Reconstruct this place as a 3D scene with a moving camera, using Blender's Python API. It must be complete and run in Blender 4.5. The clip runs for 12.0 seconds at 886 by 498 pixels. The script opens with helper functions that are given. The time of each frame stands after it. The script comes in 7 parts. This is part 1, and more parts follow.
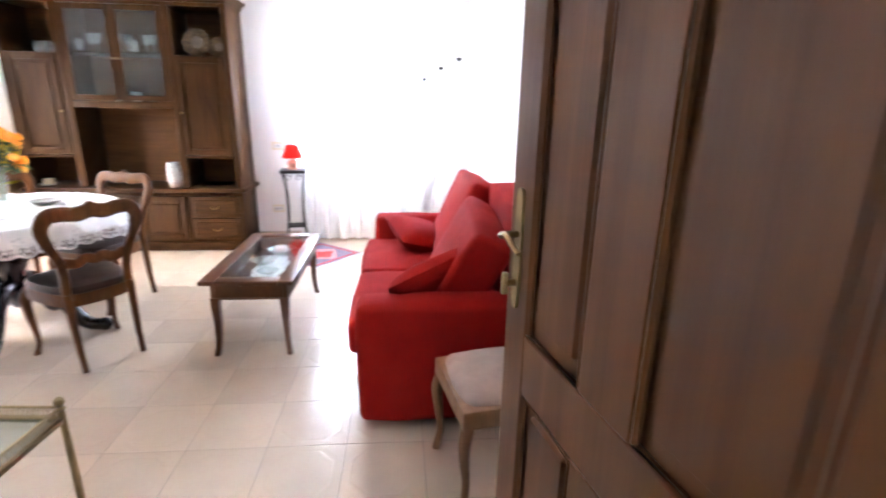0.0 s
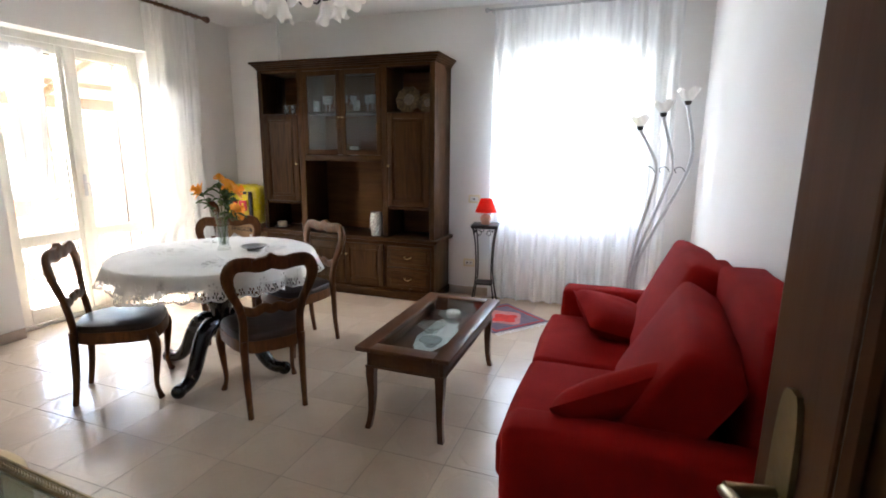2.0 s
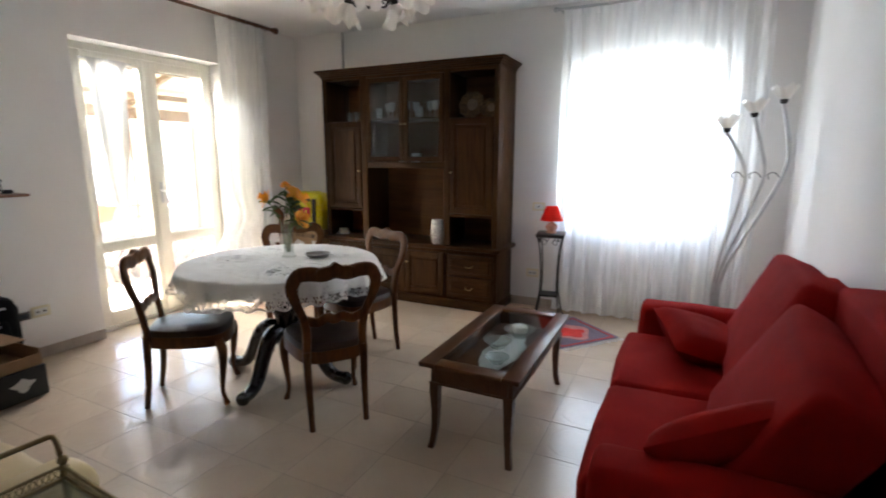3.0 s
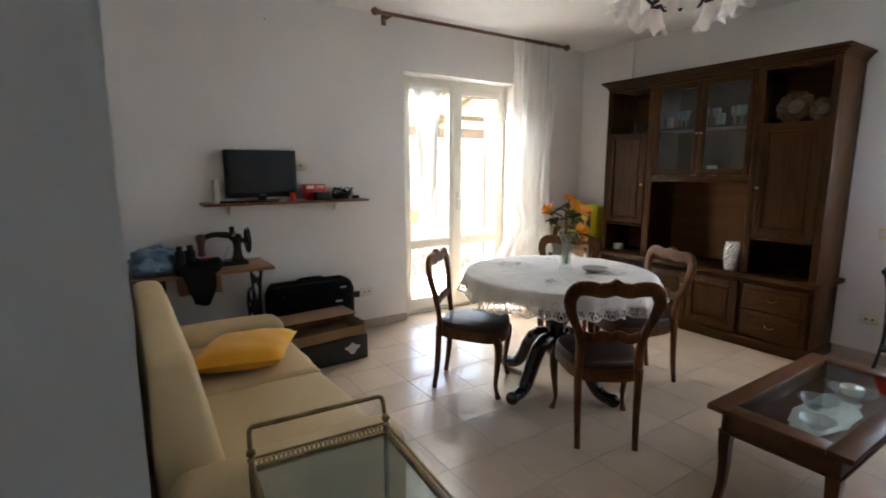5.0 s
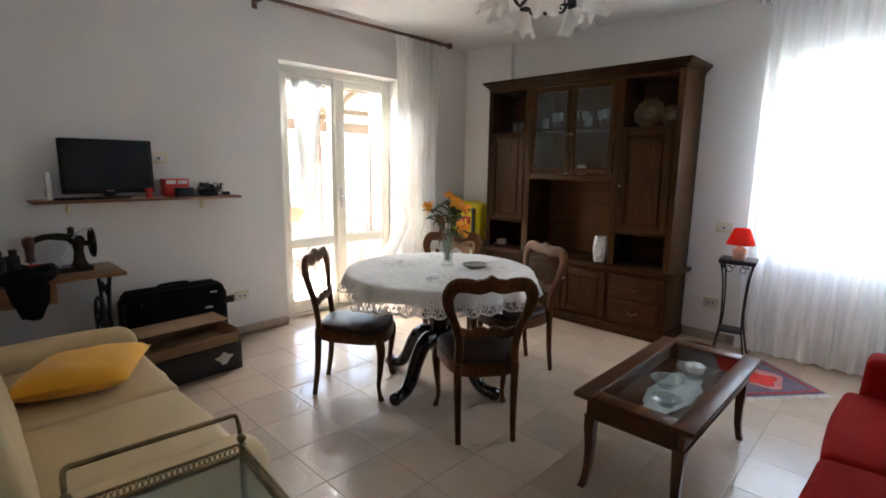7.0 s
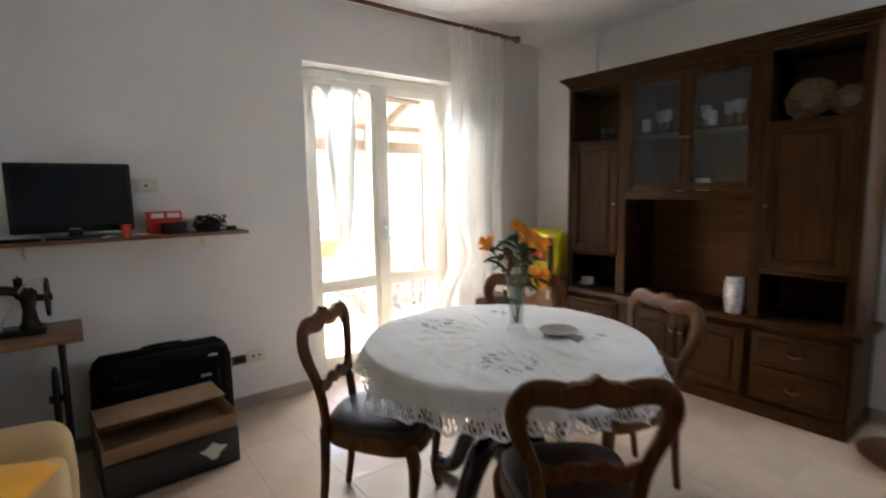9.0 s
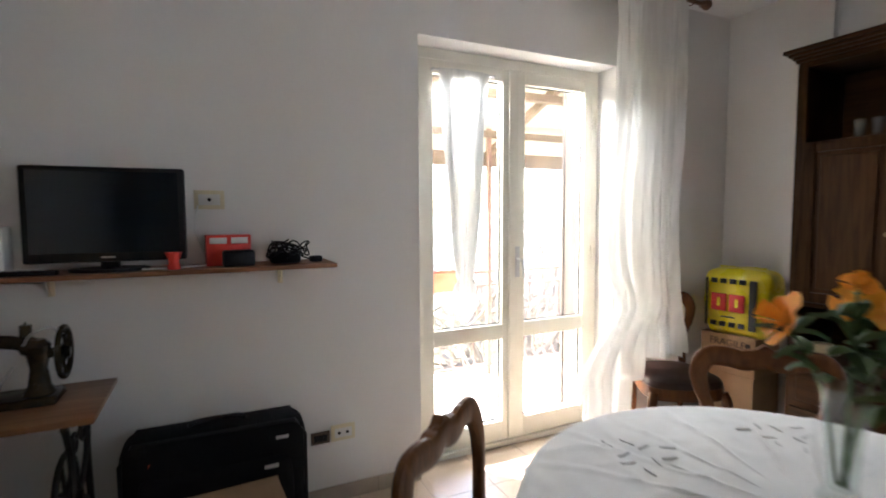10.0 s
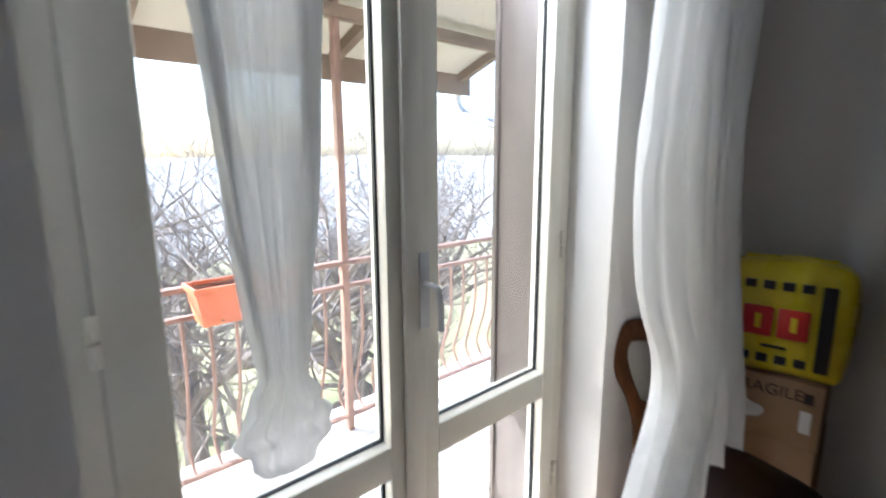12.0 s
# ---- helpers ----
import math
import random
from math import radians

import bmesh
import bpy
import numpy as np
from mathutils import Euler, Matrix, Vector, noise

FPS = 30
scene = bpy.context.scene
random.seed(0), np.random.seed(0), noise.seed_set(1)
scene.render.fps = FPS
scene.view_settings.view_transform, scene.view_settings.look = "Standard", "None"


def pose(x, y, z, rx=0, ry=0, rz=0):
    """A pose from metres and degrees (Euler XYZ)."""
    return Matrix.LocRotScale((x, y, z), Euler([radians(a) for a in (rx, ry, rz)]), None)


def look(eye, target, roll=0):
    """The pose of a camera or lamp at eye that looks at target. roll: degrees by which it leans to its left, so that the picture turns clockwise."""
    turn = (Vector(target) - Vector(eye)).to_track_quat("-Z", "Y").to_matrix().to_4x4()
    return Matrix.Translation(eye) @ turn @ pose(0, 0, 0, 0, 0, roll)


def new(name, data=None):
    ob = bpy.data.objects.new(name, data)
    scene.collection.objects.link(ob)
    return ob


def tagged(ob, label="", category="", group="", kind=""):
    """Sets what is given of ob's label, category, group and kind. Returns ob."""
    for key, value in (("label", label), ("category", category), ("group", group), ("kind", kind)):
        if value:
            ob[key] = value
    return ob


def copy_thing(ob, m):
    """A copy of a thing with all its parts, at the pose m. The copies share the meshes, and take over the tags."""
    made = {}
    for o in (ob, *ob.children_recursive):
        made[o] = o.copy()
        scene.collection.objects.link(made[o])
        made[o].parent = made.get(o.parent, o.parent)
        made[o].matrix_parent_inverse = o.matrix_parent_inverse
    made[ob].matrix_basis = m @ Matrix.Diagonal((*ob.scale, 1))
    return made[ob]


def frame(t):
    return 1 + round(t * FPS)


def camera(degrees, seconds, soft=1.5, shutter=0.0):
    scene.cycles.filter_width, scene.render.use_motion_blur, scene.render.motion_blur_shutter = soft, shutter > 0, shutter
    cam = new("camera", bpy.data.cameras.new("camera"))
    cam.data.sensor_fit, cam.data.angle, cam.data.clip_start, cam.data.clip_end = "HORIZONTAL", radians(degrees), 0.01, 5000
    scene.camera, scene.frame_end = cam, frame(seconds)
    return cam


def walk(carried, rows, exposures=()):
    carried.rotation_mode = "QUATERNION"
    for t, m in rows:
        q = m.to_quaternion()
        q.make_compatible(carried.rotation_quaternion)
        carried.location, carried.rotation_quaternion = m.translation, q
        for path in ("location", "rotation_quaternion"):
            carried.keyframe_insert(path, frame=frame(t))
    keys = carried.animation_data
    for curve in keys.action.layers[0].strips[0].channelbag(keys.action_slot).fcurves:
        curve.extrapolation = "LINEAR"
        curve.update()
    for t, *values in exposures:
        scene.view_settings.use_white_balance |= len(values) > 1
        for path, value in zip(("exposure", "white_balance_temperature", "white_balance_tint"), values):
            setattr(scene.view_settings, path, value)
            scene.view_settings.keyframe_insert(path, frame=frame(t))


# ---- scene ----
cam = camera(84.1, 12.0, soft=1.8, shutter=0.4)
PATH = [
    (0, (0.451, 0.636, 1.419), (0.62, 2.547, 0.854), 1.1),
    (0.5, (0.537, 0.781, 1.407), (0.239, 2.671, 0.825), -0.6),
    (1, (0.52, 0.956, 1.374), (0.028, 2.822, 0.85), -0.0),
    (1.5, (0.556, 1.09, 1.423), (-0.126, 2.915, 0.972), -0.8),
    (2, (0.553, 1.184, 1.447), (-0.107, 3.031, 1.054), 0.6),
    (2.5, (0.458, 1.243, 1.45), (-0.201, 3.093, 1.071), 0.4),
    (3, (0.439, 1.284, 1.446), (-0.427, 3.048, 1.076), 0.1),
    (3.5, (0.415, 1.263, 1.445), (-0.682, 2.899, 1.1), 0.2),
    (5.5, (0.348, 1.227, 1.454), (-1.342, 2.246, 1.129), -0.1),
    (6, (0.354, 1.255, 1.453), (-1.225, 2.441, 1.13), 0.3),
    (6.5, (0.372, 1.289, 1.462), (-1.004, 2.704, 1.138), 1.0),
    (8.5, (-0.038, 1.856, 1.397), (-1.463, 3.211, 1.029), -0.0),
    (9, (-0.359, 2.126, 1.422), (-1.938, 3.33, 1.185), -0.9),
    (9.5, (-0.809, 2.361, 1.395), (-2.546, 3.345, 1.29), -0.1),
    (10, (-1.328, 2.504, 1.405), (-3.133, 3.354, 1.267), -0.3),
    (10.5, (-1.826, 2.613, 1.413), (-3.506, 3.688, 1.26), -2.7),
    (11, (-2.311, 2.794, 1.393), (-3.934, 3.927, 1.102), -3.5),
    (11.5, (-2.643, 3.046, 1.412), (-3.993, 4.475, 1.041), -2.3),
    (12, (-2.941, 3.43, 1.432), (-4.385, 4.764, 1.066), -0.2),
]
EXPOSURES = [(t, 3.98 + e, k, tint) for t, e, k, tint in (
    (0.0, 2.55, 5650, 17), (0.5, 2.35, 5600, 16), (1.0, 1.85, 5700, 14), (1.5, 1.35, 5800, 12), (2.0, 0.85, 5900, 11), (2.5, 0.52, 6000, 10),
    (3.5, 0.30, 6000, 10), (6.5, 0.30, 5950, 11), (10.0, 0.12, 5850, 11), (10.5, -0.20, 5650, 10), (11.0, -0.45, 5500, 10), (11.5, -0.88, 5400, 9), (12.0, -1.32, 5300, 9))]
walk(cam, [(t, look(eye, target, roll)) for t, eye, target, roll in PATH], EXPOSURES)

# ---- daylight ----
SUN_ELEVATION, SUN_WAY = 33.0, (0.80, 0.60)     # the sun stands in the south-west and shines towards +x, +y
world = bpy.data.worlds.new("sky")
scene.world = world
world.use_nodes = True
sky = world.node_tree.nodes.new("ShaderNodeTexSky")
sky.sky_type, sky.sun_disc = "NISHITA", False
sky.sun_elevation = radians(SUN_ELEVATION)
sky.sun_rotation = math.atan2(-SUN_WAY[0], -SUN_WAY[1])
sky.dust_density, sky.air_density = 3.0, 1.2
world.node_tree.links.new(sky.outputs[0], world.node_tree.nodes["Background"].inputs[0])
world.node_tree.nodes["Background"].inputs[1].default_value = 0.15
sun = new("sun", bpy.data.lights.new("sun", "SUN"))
sun.data.energy, sun.data.angle, sun.data.color = 3.8, radians(0.6), (1.0, 0.95, 0.86)
slope = math.tan(radians(SUN_ELEVATION))
sun.matrix_world = look((-8, 0, 8), (-8 + SUN_WAY[0], SUN_WAY[1], 8 - slope))
# daylight of the north window, standing in for the sky behind its curtain
glow = new("window_daylight", bpy.data.lights.new("window_daylight", "AREA"))
glow.data.shape, glow.data.size, glow.data.size_y, glow.data.energy, glow.data.color = "RECTANGLE", 1.08, 1.22, 1.9, (0.93, 0.97, 1.0)
glow.matrix_world = look((0.03, 6.02, 1.52), (0.03, 5.0, 1.52))
# added strip lamp, hidden at the balcony opening's head, topping up its daylight
strip = new("balcony_fill_lamp", bpy.data.lights.new("balcony_fill_lamp", "AREA"))
strip.data.shape, strip.data.size, strip.data.size_y, strip.data.energy, strip.data.color = "RECTANGLE", 1.18, 0.09, 6.0, (1.0, 0.97, 0.92)
strip.matrix_world = look((-3.96, 4.131, 2.245), (-3.0, 4.131, 1.45))


# ---- materials ----
def shader(name):
    m = bpy.data.materials.new(name)
    m.use_nodes = True
    nt = m.node_tree
    return m, nt, nt.nodes["Principled BSDF"], nt.links.new


def surface(name, base, second=None, scale=6.0, fine=90.0, vary=0.15, rough=0.5, bump=0.1, metal=0.0, stretch=(1, 1, 1), coat=0.0, sheen=0.0, distort=0.0, spread=0.0, spec=0.5, smear=0.08):
    """Base colour mottled at two scales with fine relief; spread varies it from object to object."""
    m, nt, b, link = shader(name)
    N = nt.nodes.new
    tc, mp = N("ShaderNodeTexCoord"), N("ShaderNodeMapping")
    mp.inputs["Scale"].default_value = stretch
    link(tc.outputs["Object"], mp.inputs["Vector"])
    n1, n2 = N("ShaderNodeTexNoise"), N("ShaderNodeTexNoise")
    n1.inputs["Scale"].default_value, n1.inputs["Detail"].default_value, n1.inputs["Distortion"].default_value = scale, 5, distort
    n2.inputs["Scale"].default_value, n2.inputs["Detail"].default_value = fine, 4
    for n in (n1, n2):
        link(mp.outputs[0], n.inputs["Vector"])
    second = second or tuple(c * (1 - 2 * vary) for c in base)
    mix = N("ShaderNodeMix")
    mix.data_type = "RGBA"
    ramp = N("ShaderNodeMapRange")
    ramp.inputs["From Min"].default_value, ramp.inputs["From Max"].default_value = 0.32, 0.68
    link(n1.outputs["Fac"], ramp.inputs["Value"])
    link(ramp.outputs[0], mix.inputs["Factor"])
    mix.inputs["A"].default_value, mix.inputs["B"].default_value = (*base, 1), (*second, 1)
    hsv = N("ShaderNodeHueSaturation")
    grain = N("ShaderNodeMapRange")
    grain.inputs["To Min"].default_value, grain.inputs["To Max"].default_value = 1 - vary * 0.7, 1 + vary * 0.7
    link(n2.outputs["Fac"], grain.inputs["Value"])
    value = grain.outputs[0]
    if spread:
        info, vr, mul = N("ShaderNodeObjectInfo"), N("ShaderNodeMapRange"), N("ShaderNodeMath")
        vr.inputs["To Min"].default_value, vr.inputs["To Max"].default_value = 1 - spread, 1 + spread
        mul.operation = "MULTIPLY"
        link(info.outputs["Random"], vr.inputs["Value"])
        link(vr.outputs[0], mul.inputs[0])
        link(value, mul.inputs[1])
        value = mul.outputs[0]
    link(mix.outputs["Result"], hsv.inputs["Color"])
    link(value, hsv.inputs["Value"])
    link(hsv.outputs[0], b.inputs["Base Color"])
    rr = N("ShaderNodeMapRange")
    rr.inputs["To Min"].default_value, rr.inputs["To Max"].default_value = max(rough - smear, 0.02), min(rough + smear, 1)
    link(n1.outputs["Fac"], rr.inputs["Value"])
    link(rr.outputs[0], b.inputs["Roughness"])
    b.inputs["Specular IOR Level"].default_value = spec
    b.inputs["Metallic"].default_value, b.inputs["Coat Weight"].default_value, b.inputs["Sheen Weight"].default_value = metal, coat, sheen
    bp = N("ShaderNodeBump")
    bp.inputs["Strength"].default_value, bp.inputs["Distance"].default_value = bump, 0.004
    link(n2.outputs["Fac"], bp.inputs["Height"])
    link(bp.outputs[0], b.inputs["Normal"])
    return m


def thin_cloth(name, color, see, pass_light=0.5):
    """Sheer cloth: part lets the view through, part scatters the light on to the other side."""
    m, nt, b, link = shader(name)
    N = nt.nodes.new
    d, t, tr = N("ShaderNodeBsdfDiffuse"), N("ShaderNodeBsdfTranslucent"), N("ShaderNodeBsdfTransparent")
    d.inputs[0].default_value = t.inputs[0].default_value = (*color, 1)
    weave = N("ShaderNodeTexNoise")
    weave.inputs["Scale"].default_value, weave.inputs["Detail"].default_value = 25, 6
    tc, mp = N("ShaderNodeTexCoord"), N("ShaderNodeMapping")
    mp.inputs["Scale"].default_value = (1, 1, 0.12)
    link(tc.outputs["Object"], mp.inputs[0])
    link(mp.outputs[0], weave.inputs[0])
    rng = N("ShaderNodeMapRange")
    rng.inputs["From Min"].default_value, rng.inputs["From Max"].default_value = 0.3, 0.7
    rng.inputs["To Min"].default_value, rng.inputs["To Max"].default_value = max(see - 0.1, 0), see + 0.1
    link(weave.outputs["Fac"], rng.inputs["Value"])
    m1, m2 = N("ShaderNodeMixShader"), N("ShaderNodeMixShader")
    m1.inputs[0].default_value = pass_light
    link(d.outputs[0], m1.inputs[1])
    link(t.outputs[0], m1.inputs[2])
    link(rng.outputs[0], m2.inputs[0])
    link(m1.outputs[0], m2.inputs[1])
    link(tr.outputs[0], m2.inputs[2])
    link(m2.outputs[0], nt.nodes["Material Output"].inputs[0])
    return m


def clear_glass(name, tint=(1, 1, 1), ior=1.45, dirt=0.0):
    """A pane: looks straight through, with the gloss that glass has."""
    m, nt, b, link = shader(name)
    N = nt.nodes.new
    g, t, mx, f = N("ShaderNodeBsdfGlossy"), N("ShaderNodeBsdfTransparent"), N("ShaderNodeMixShader"), N("ShaderNodeLayerWeight")
    g.inputs["Roughness"].default_value = 0.02
    t.inputs[0].default_value = (*tint, 1)
    power, gain = N("ShaderNodeMath"), N("ShaderNodeMath")
    power.operation, gain.operation = "POWER", "MULTIPLY_ADD"
    power.inputs[1].default_value, gain.inputs[1].default_value, gain.inputs[2].default_value = 5.0, 0.6, ((ior - 1) / (ior + 1)) ** 2
    f.inputs["Blend"].default_value = 0.5
    link(f.outputs["Facing"], power.inputs[0])
    link(power.outputs[0], gain.inputs[0])
    link(gain.outputs[0], mx.inputs[0])
    link(t.outputs[0], mx.inputs[1])
    link(g.outputs[0], mx.inputs[2])
    out = mx.outputs[0]
    if dirt:
        d, m2 = N("ShaderNodeBsdfDiffuse"), N("ShaderNodeMixShader")
        d.inputs[0].default_value, m2.inputs[0].default_value = (0.7, 0.7, 0.68, 1), dirt
        link(out, m2.inputs[1])
        link(d.outputs[0], m2.inputs[2])
        out = m2.outputs[0]
    link(out, nt.nodes["Material Output"].inputs[0])
    return m


PLASTER = surface("white_plaster", (0.80, 0.78, 0.76), (0.76, 0.735, 0.71), scale=1.3, fine=60, vary=0.03, rough=0.85, bump=0.12)
CEIL = surface("ceiling_paint", (0.83, 0.82, 0.81), (0.79, 0.78, 0.77), scale=1.5, fine=70, vary=0.02, rough=0.9, bump=0.1)
TILE = surface("ceramic_floor_tile", (0.57, 0.456, 0.349), (0.535, 0.424, 0.322), scale=5, fine=40, vary=0.06, rough=0.25, smear=0.025, bump=0.03, spread=0.06, coat=0.3)
GROUT = surface("grey_grout", (0.36, 0.30, 0.24), vary=0.12, scale=12, rough=0.9)
BASEB = surface("beige_baseboard_tile", (0.45, 0.37, 0.30), (0.38, 0.31, 0.25), scale=7, rough=0.35, vary=0.08, spread=0.05)
CREAM_PAINT = surface("cream_window_paint", (0.74, 0.72, 0.64), (0.70, 0.67, 0.58), scale=5, rough=0.4, vary=0.04, bump=0.06)
WALNUT = surface("walnut_veneer", (0.056, 0.0225, 0.0060), (0.024, 0.0094, 0.0027), scale=5, fine=30, vary=0.16, rough=0.42, bump=0.08, spec=0.1, stretch=(6, 6, 0.5), distort=1.5)
WALNUT_H = surface("walnut_veneer_across", (0.056, 0.0225, 0.0060), (0.024, 0.0094, 0.0027), scale=5, fine=30, vary=0.16, rough=0.42, bump=0.08, spec=0.1, stretch=(0.5, 6, 6), distort=1.5)
# Walnut lightened for the back board: the daylight on it is in the colour.
WALNUT_LIT = surface("walnut_veneer_lit_back", (0.105, 0.046, 0.015), (0.072, 0.030, 0.010), scale=4, fine=30, vary=0.12, rough=0.45, bump=0.05, spec=0.1, stretch=(0.5, 6, 6), distort=0.8)
CHERRY = surface("cherry_wood", (0.105, 0.038, 0.012), (0.080, 0.028, 0.009), scale=4, fine=30, vary=0.08, rough=0.32, bump=0.03, stretch=(6, 0.5, 6), distort=0.3, spec=0.3)
CHAIRWOOD = surface("polished_chair_wood", (0.135, 0.050, 0.014), (0.070, 0.026, 0.008), scale=9, fine=45, vary=0.2, rough=0.38, bump=0.06, stretch=(3, 3, 0.8), distort=1.0, coat=0.05, spec=0.15)
DARKWOOD = surface("dark_pedestal_wood", (0.022, 0.013, 0.010), (0.012, 0.008, 0.007), scale=9, rough=0.25, vary=0.2, coat=0.3)
DOORWOOD = surface("oak_door_wood", (0.125, 0.046, 0.014), (0.085, 0.030, 0.0095), scale=3, fine=24, vary=0.10, rough=0.40, bump=0.06, stretch=(5, 5, 0.3), distort=0.6, spec=0.22)
LEATHER = surface("brown_leather", (0.038, 0.018, 0.013), (0.020, 0.010, 0.008), scale=10, fine=220, vary=0.2, rough=0.36, bump=0.2, spec=0.3)
RED = surface("red_woven_fabric", (0.31, 0.0105, 0.007), (0.235, 0.0072, 0.005), scale=4, fine=300, vary=0.12, rough=0.95, bump=0.35, spec=0.08)
CREAMCLOTH = surface("cream_faux_leather", (0.62, 0.47, 0.26), (0.55, 0.41, 0.215), scale=3, fine=160, vary=0.06, rough=0.55, bump=0.12, spec=0.3)
YELLOW = surface("yellow_cushion_cloth", (0.84, 0.42, 0.012), (0.74, 0.34, 0.010), scale=5, fine=260, vary=0.1, rough=0.9, bump=0.3, sheen=0.2)
LINEN = surface("white_linen", (0.82, 0.81, 0.79), (0.72, 0.71, 0.69), scale=4, fine=300, vary=0.05, rough=0.85, bump=0.25)
BRASS = surface("aged_brass", (0.34, 0.25, 0.12), (0.20, 0.15, 0.08), scale=12, rough=0.38, vary=0.15, metal=1.0)
BLACKMETAL = surface("black_iron", (0.020, 0.020, 0.022), (0.035, 0.030, 0.028), scale=10, rough=0.42, vary=0.2, metal=0.6)
BLACKPLASTIC = surface("black_plastic", (0.009, 0.009, 0.010), scale=8, rough=0.4, vary=0.1, spec=0.25)
BLACKCLOTH = surface("black_nylon", (0.007, 0.007, 0.008), (0.011, 0.011, 0.012), scale=8, fine=260, rough=0.8, vary=0.15, bump=0.3, spec=0.1)
GREYMETAL = surface("satin_grey_metal", (0.58, 0.58, 0.58), (0.48, 0.48, 0.49), scale=10, rough=0.35, vary=0.08, metal=0.5)
IVORY = surface("ivory_plastic", (0.74, 0.66, 0.46), scale=8, rough=0.4, vary=0.04)
SHEER = thin_cloth("sheer_white_curtain", (0.92, 0.92, 0.92), 0.15)
DRAPE = thin_cloth("white_curtain_cloth", (0.76, 0.75, 0.73), 0.06, 0.34)
GLASS = clear_glass("window_glass", dirt=0.02)
TABLEGLASS = clear_glass("table_glass", (0.96, 0.98, 0.975))
CABGLASS = clear_glass("cabinet_glass", (0.80, 0.84, 0.86), dirt=0.025)


# ---- mesh helpers ----
def cuboid(bm, a, b, bevel=0.0, segments=2):
    """A box between two corners, its edges rounded by bevel."""
    lo, hi = [min(p, q) for p, q in zip(a, b)], [max(p, q) for p, q in zip(a, b)]
    r = bmesh.ops.create_cube(bm, size=1.0)
    vs = r["verts"]
    bmesh.ops.scale(bm, vec=[q - p for p, q in zip(lo, hi)], verts=vs)
    bmesh.ops.translate(bm, vec=[(p + q) / 2 for p, q in zip(lo, hi)], verts=vs)
    if bevel:
        es = list({e for v in vs for e in v.link_edges})
        r = bmesh.ops.bevel(bm, geom=es, offset=bevel, segments=segments, profile=0.5, affect="EDGES")
        vs = list({v for f in r["faces"] for v in f.verts} | {v for v in vs if v.is_valid})
    return vs


def finish(name, bm, material, smooth=True):
    bmesh.ops.recalc_face_normals(bm, faces=bm.faces[:])
    me = bpy.data.meshes.new(name)
    bm.to_mesh(me)
    bm.free()
    me.materials.append(material)
    if smooth:
        me.shade_smooth()
        me.set_sharp_from_angle(angle=radians(38))
    return me


def part(name, bm, material, parent, label="", smooth=True):
    """One mesh as a part of a thing or of a part."""
    ob = new(name, finish(name, bm, material, smooth))
    ob.parent = parent
    return tagged(ob, label)


def thing(name, label, category, at=(0, 0, 0), turn=0.0, group=""):
    """The empty at a thing's base, that carries its parts."""
    ob = new(name)
    ob.empty_display_size = 0.1
    ob.matrix_basis = pose(*at, 0, 0, turn)
    return tagged(ob, label, category, group)


def single(name, bm, material, label, category, at=(0, 0, 0), turn=0.0, group="", smooth=True, kind=""):
    ob = new(name, finish(name, bm, material, smooth))
    ob.matrix_basis = pose(*at, 0, 0, turn)
    return tagged(ob, label, category, group, kind)


def boxes(*pairs, bevel=0.0, segments=2):
    bm = bmesh.new()
    for a, b in pairs:
        cuboid(bm, a, b, bevel, segments)
    return bm


def tube(bm, points, radius, sides=8, closed=False, flat=1.0):
    """A round bar along points; radius is a number or one for each point."""
    pts = [Vector(p) for p in points]
    n = len(pts)
    rad = radius if isinstance(radius, (list, tuple)) else [radius] * n
    rings, up = [], None
    for i, p in enumerate(pts):
        if closed:
            d = (pts[(i + 1) % n] - pts[i - 1]).normalized()
        else:
            d = (pts[min(i + 1, n - 1)] - pts[max(i - 1, 0)]).normalized()
        if up is None:
            up = Vector((0, 0, 1)) if abs(d.z) < 0.9 else Vector((1, 0, 0))
        side = d.cross(up).normalized()
        up = side.cross(d).normalized()
        rings.append([bm.verts.new(p + rad[i] * (math.cos(a) * side + flat * math.sin(a) * up)) for a in (2 * math.pi * k / sides for k in range(sides))])
    for i in range(n if closed else n - 1):
        a, b = rings[i], rings[(i + 1) % n]
        for k in range(sides):
            bm.faces.new((a[k], a[(k + 1) % sides], b[(k + 1) % sides], b[k]))
    if not closed:
        bm.faces.new(rings[0])
        bm.faces.new(rings[-1][::-1])
    return bm


def band(bm, points, wide, deep, sides=10):
    """A board of oval section that follows points in the y, z plane: wide across its run, deep along x."""
    pts = [Vector(p) for p in points]
    n, rings = len(pts), []
    for i, p in enumerate(pts):
        d = pts[min(i + 1, n - 1)] - pts[max(i - 1, 0)]
        out = Vector((0, d.z, -d.y)).normalized()
        rings.append([bm.verts.new(p + wide[i] * math.copysign(abs(math.cos(a)) ** 0.6, math.cos(a)) * out + Vector((deep * math.copysign(abs(math.sin(a)) ** 0.6, math.sin(a)), 0, 0))) for a in (2 * math.pi * (k + 0.5) / sides for k in range(sides))])
    for a, b in zip(rings, rings[1:]):
        for k in range(sides):
            bm.faces.new((a[k], a[(k + 1) % sides], b[(k + 1) % sides], b[k]))
    bm.faces.new(rings[0])
    bm.faces.new(rings[-1][::-1])
    return bm


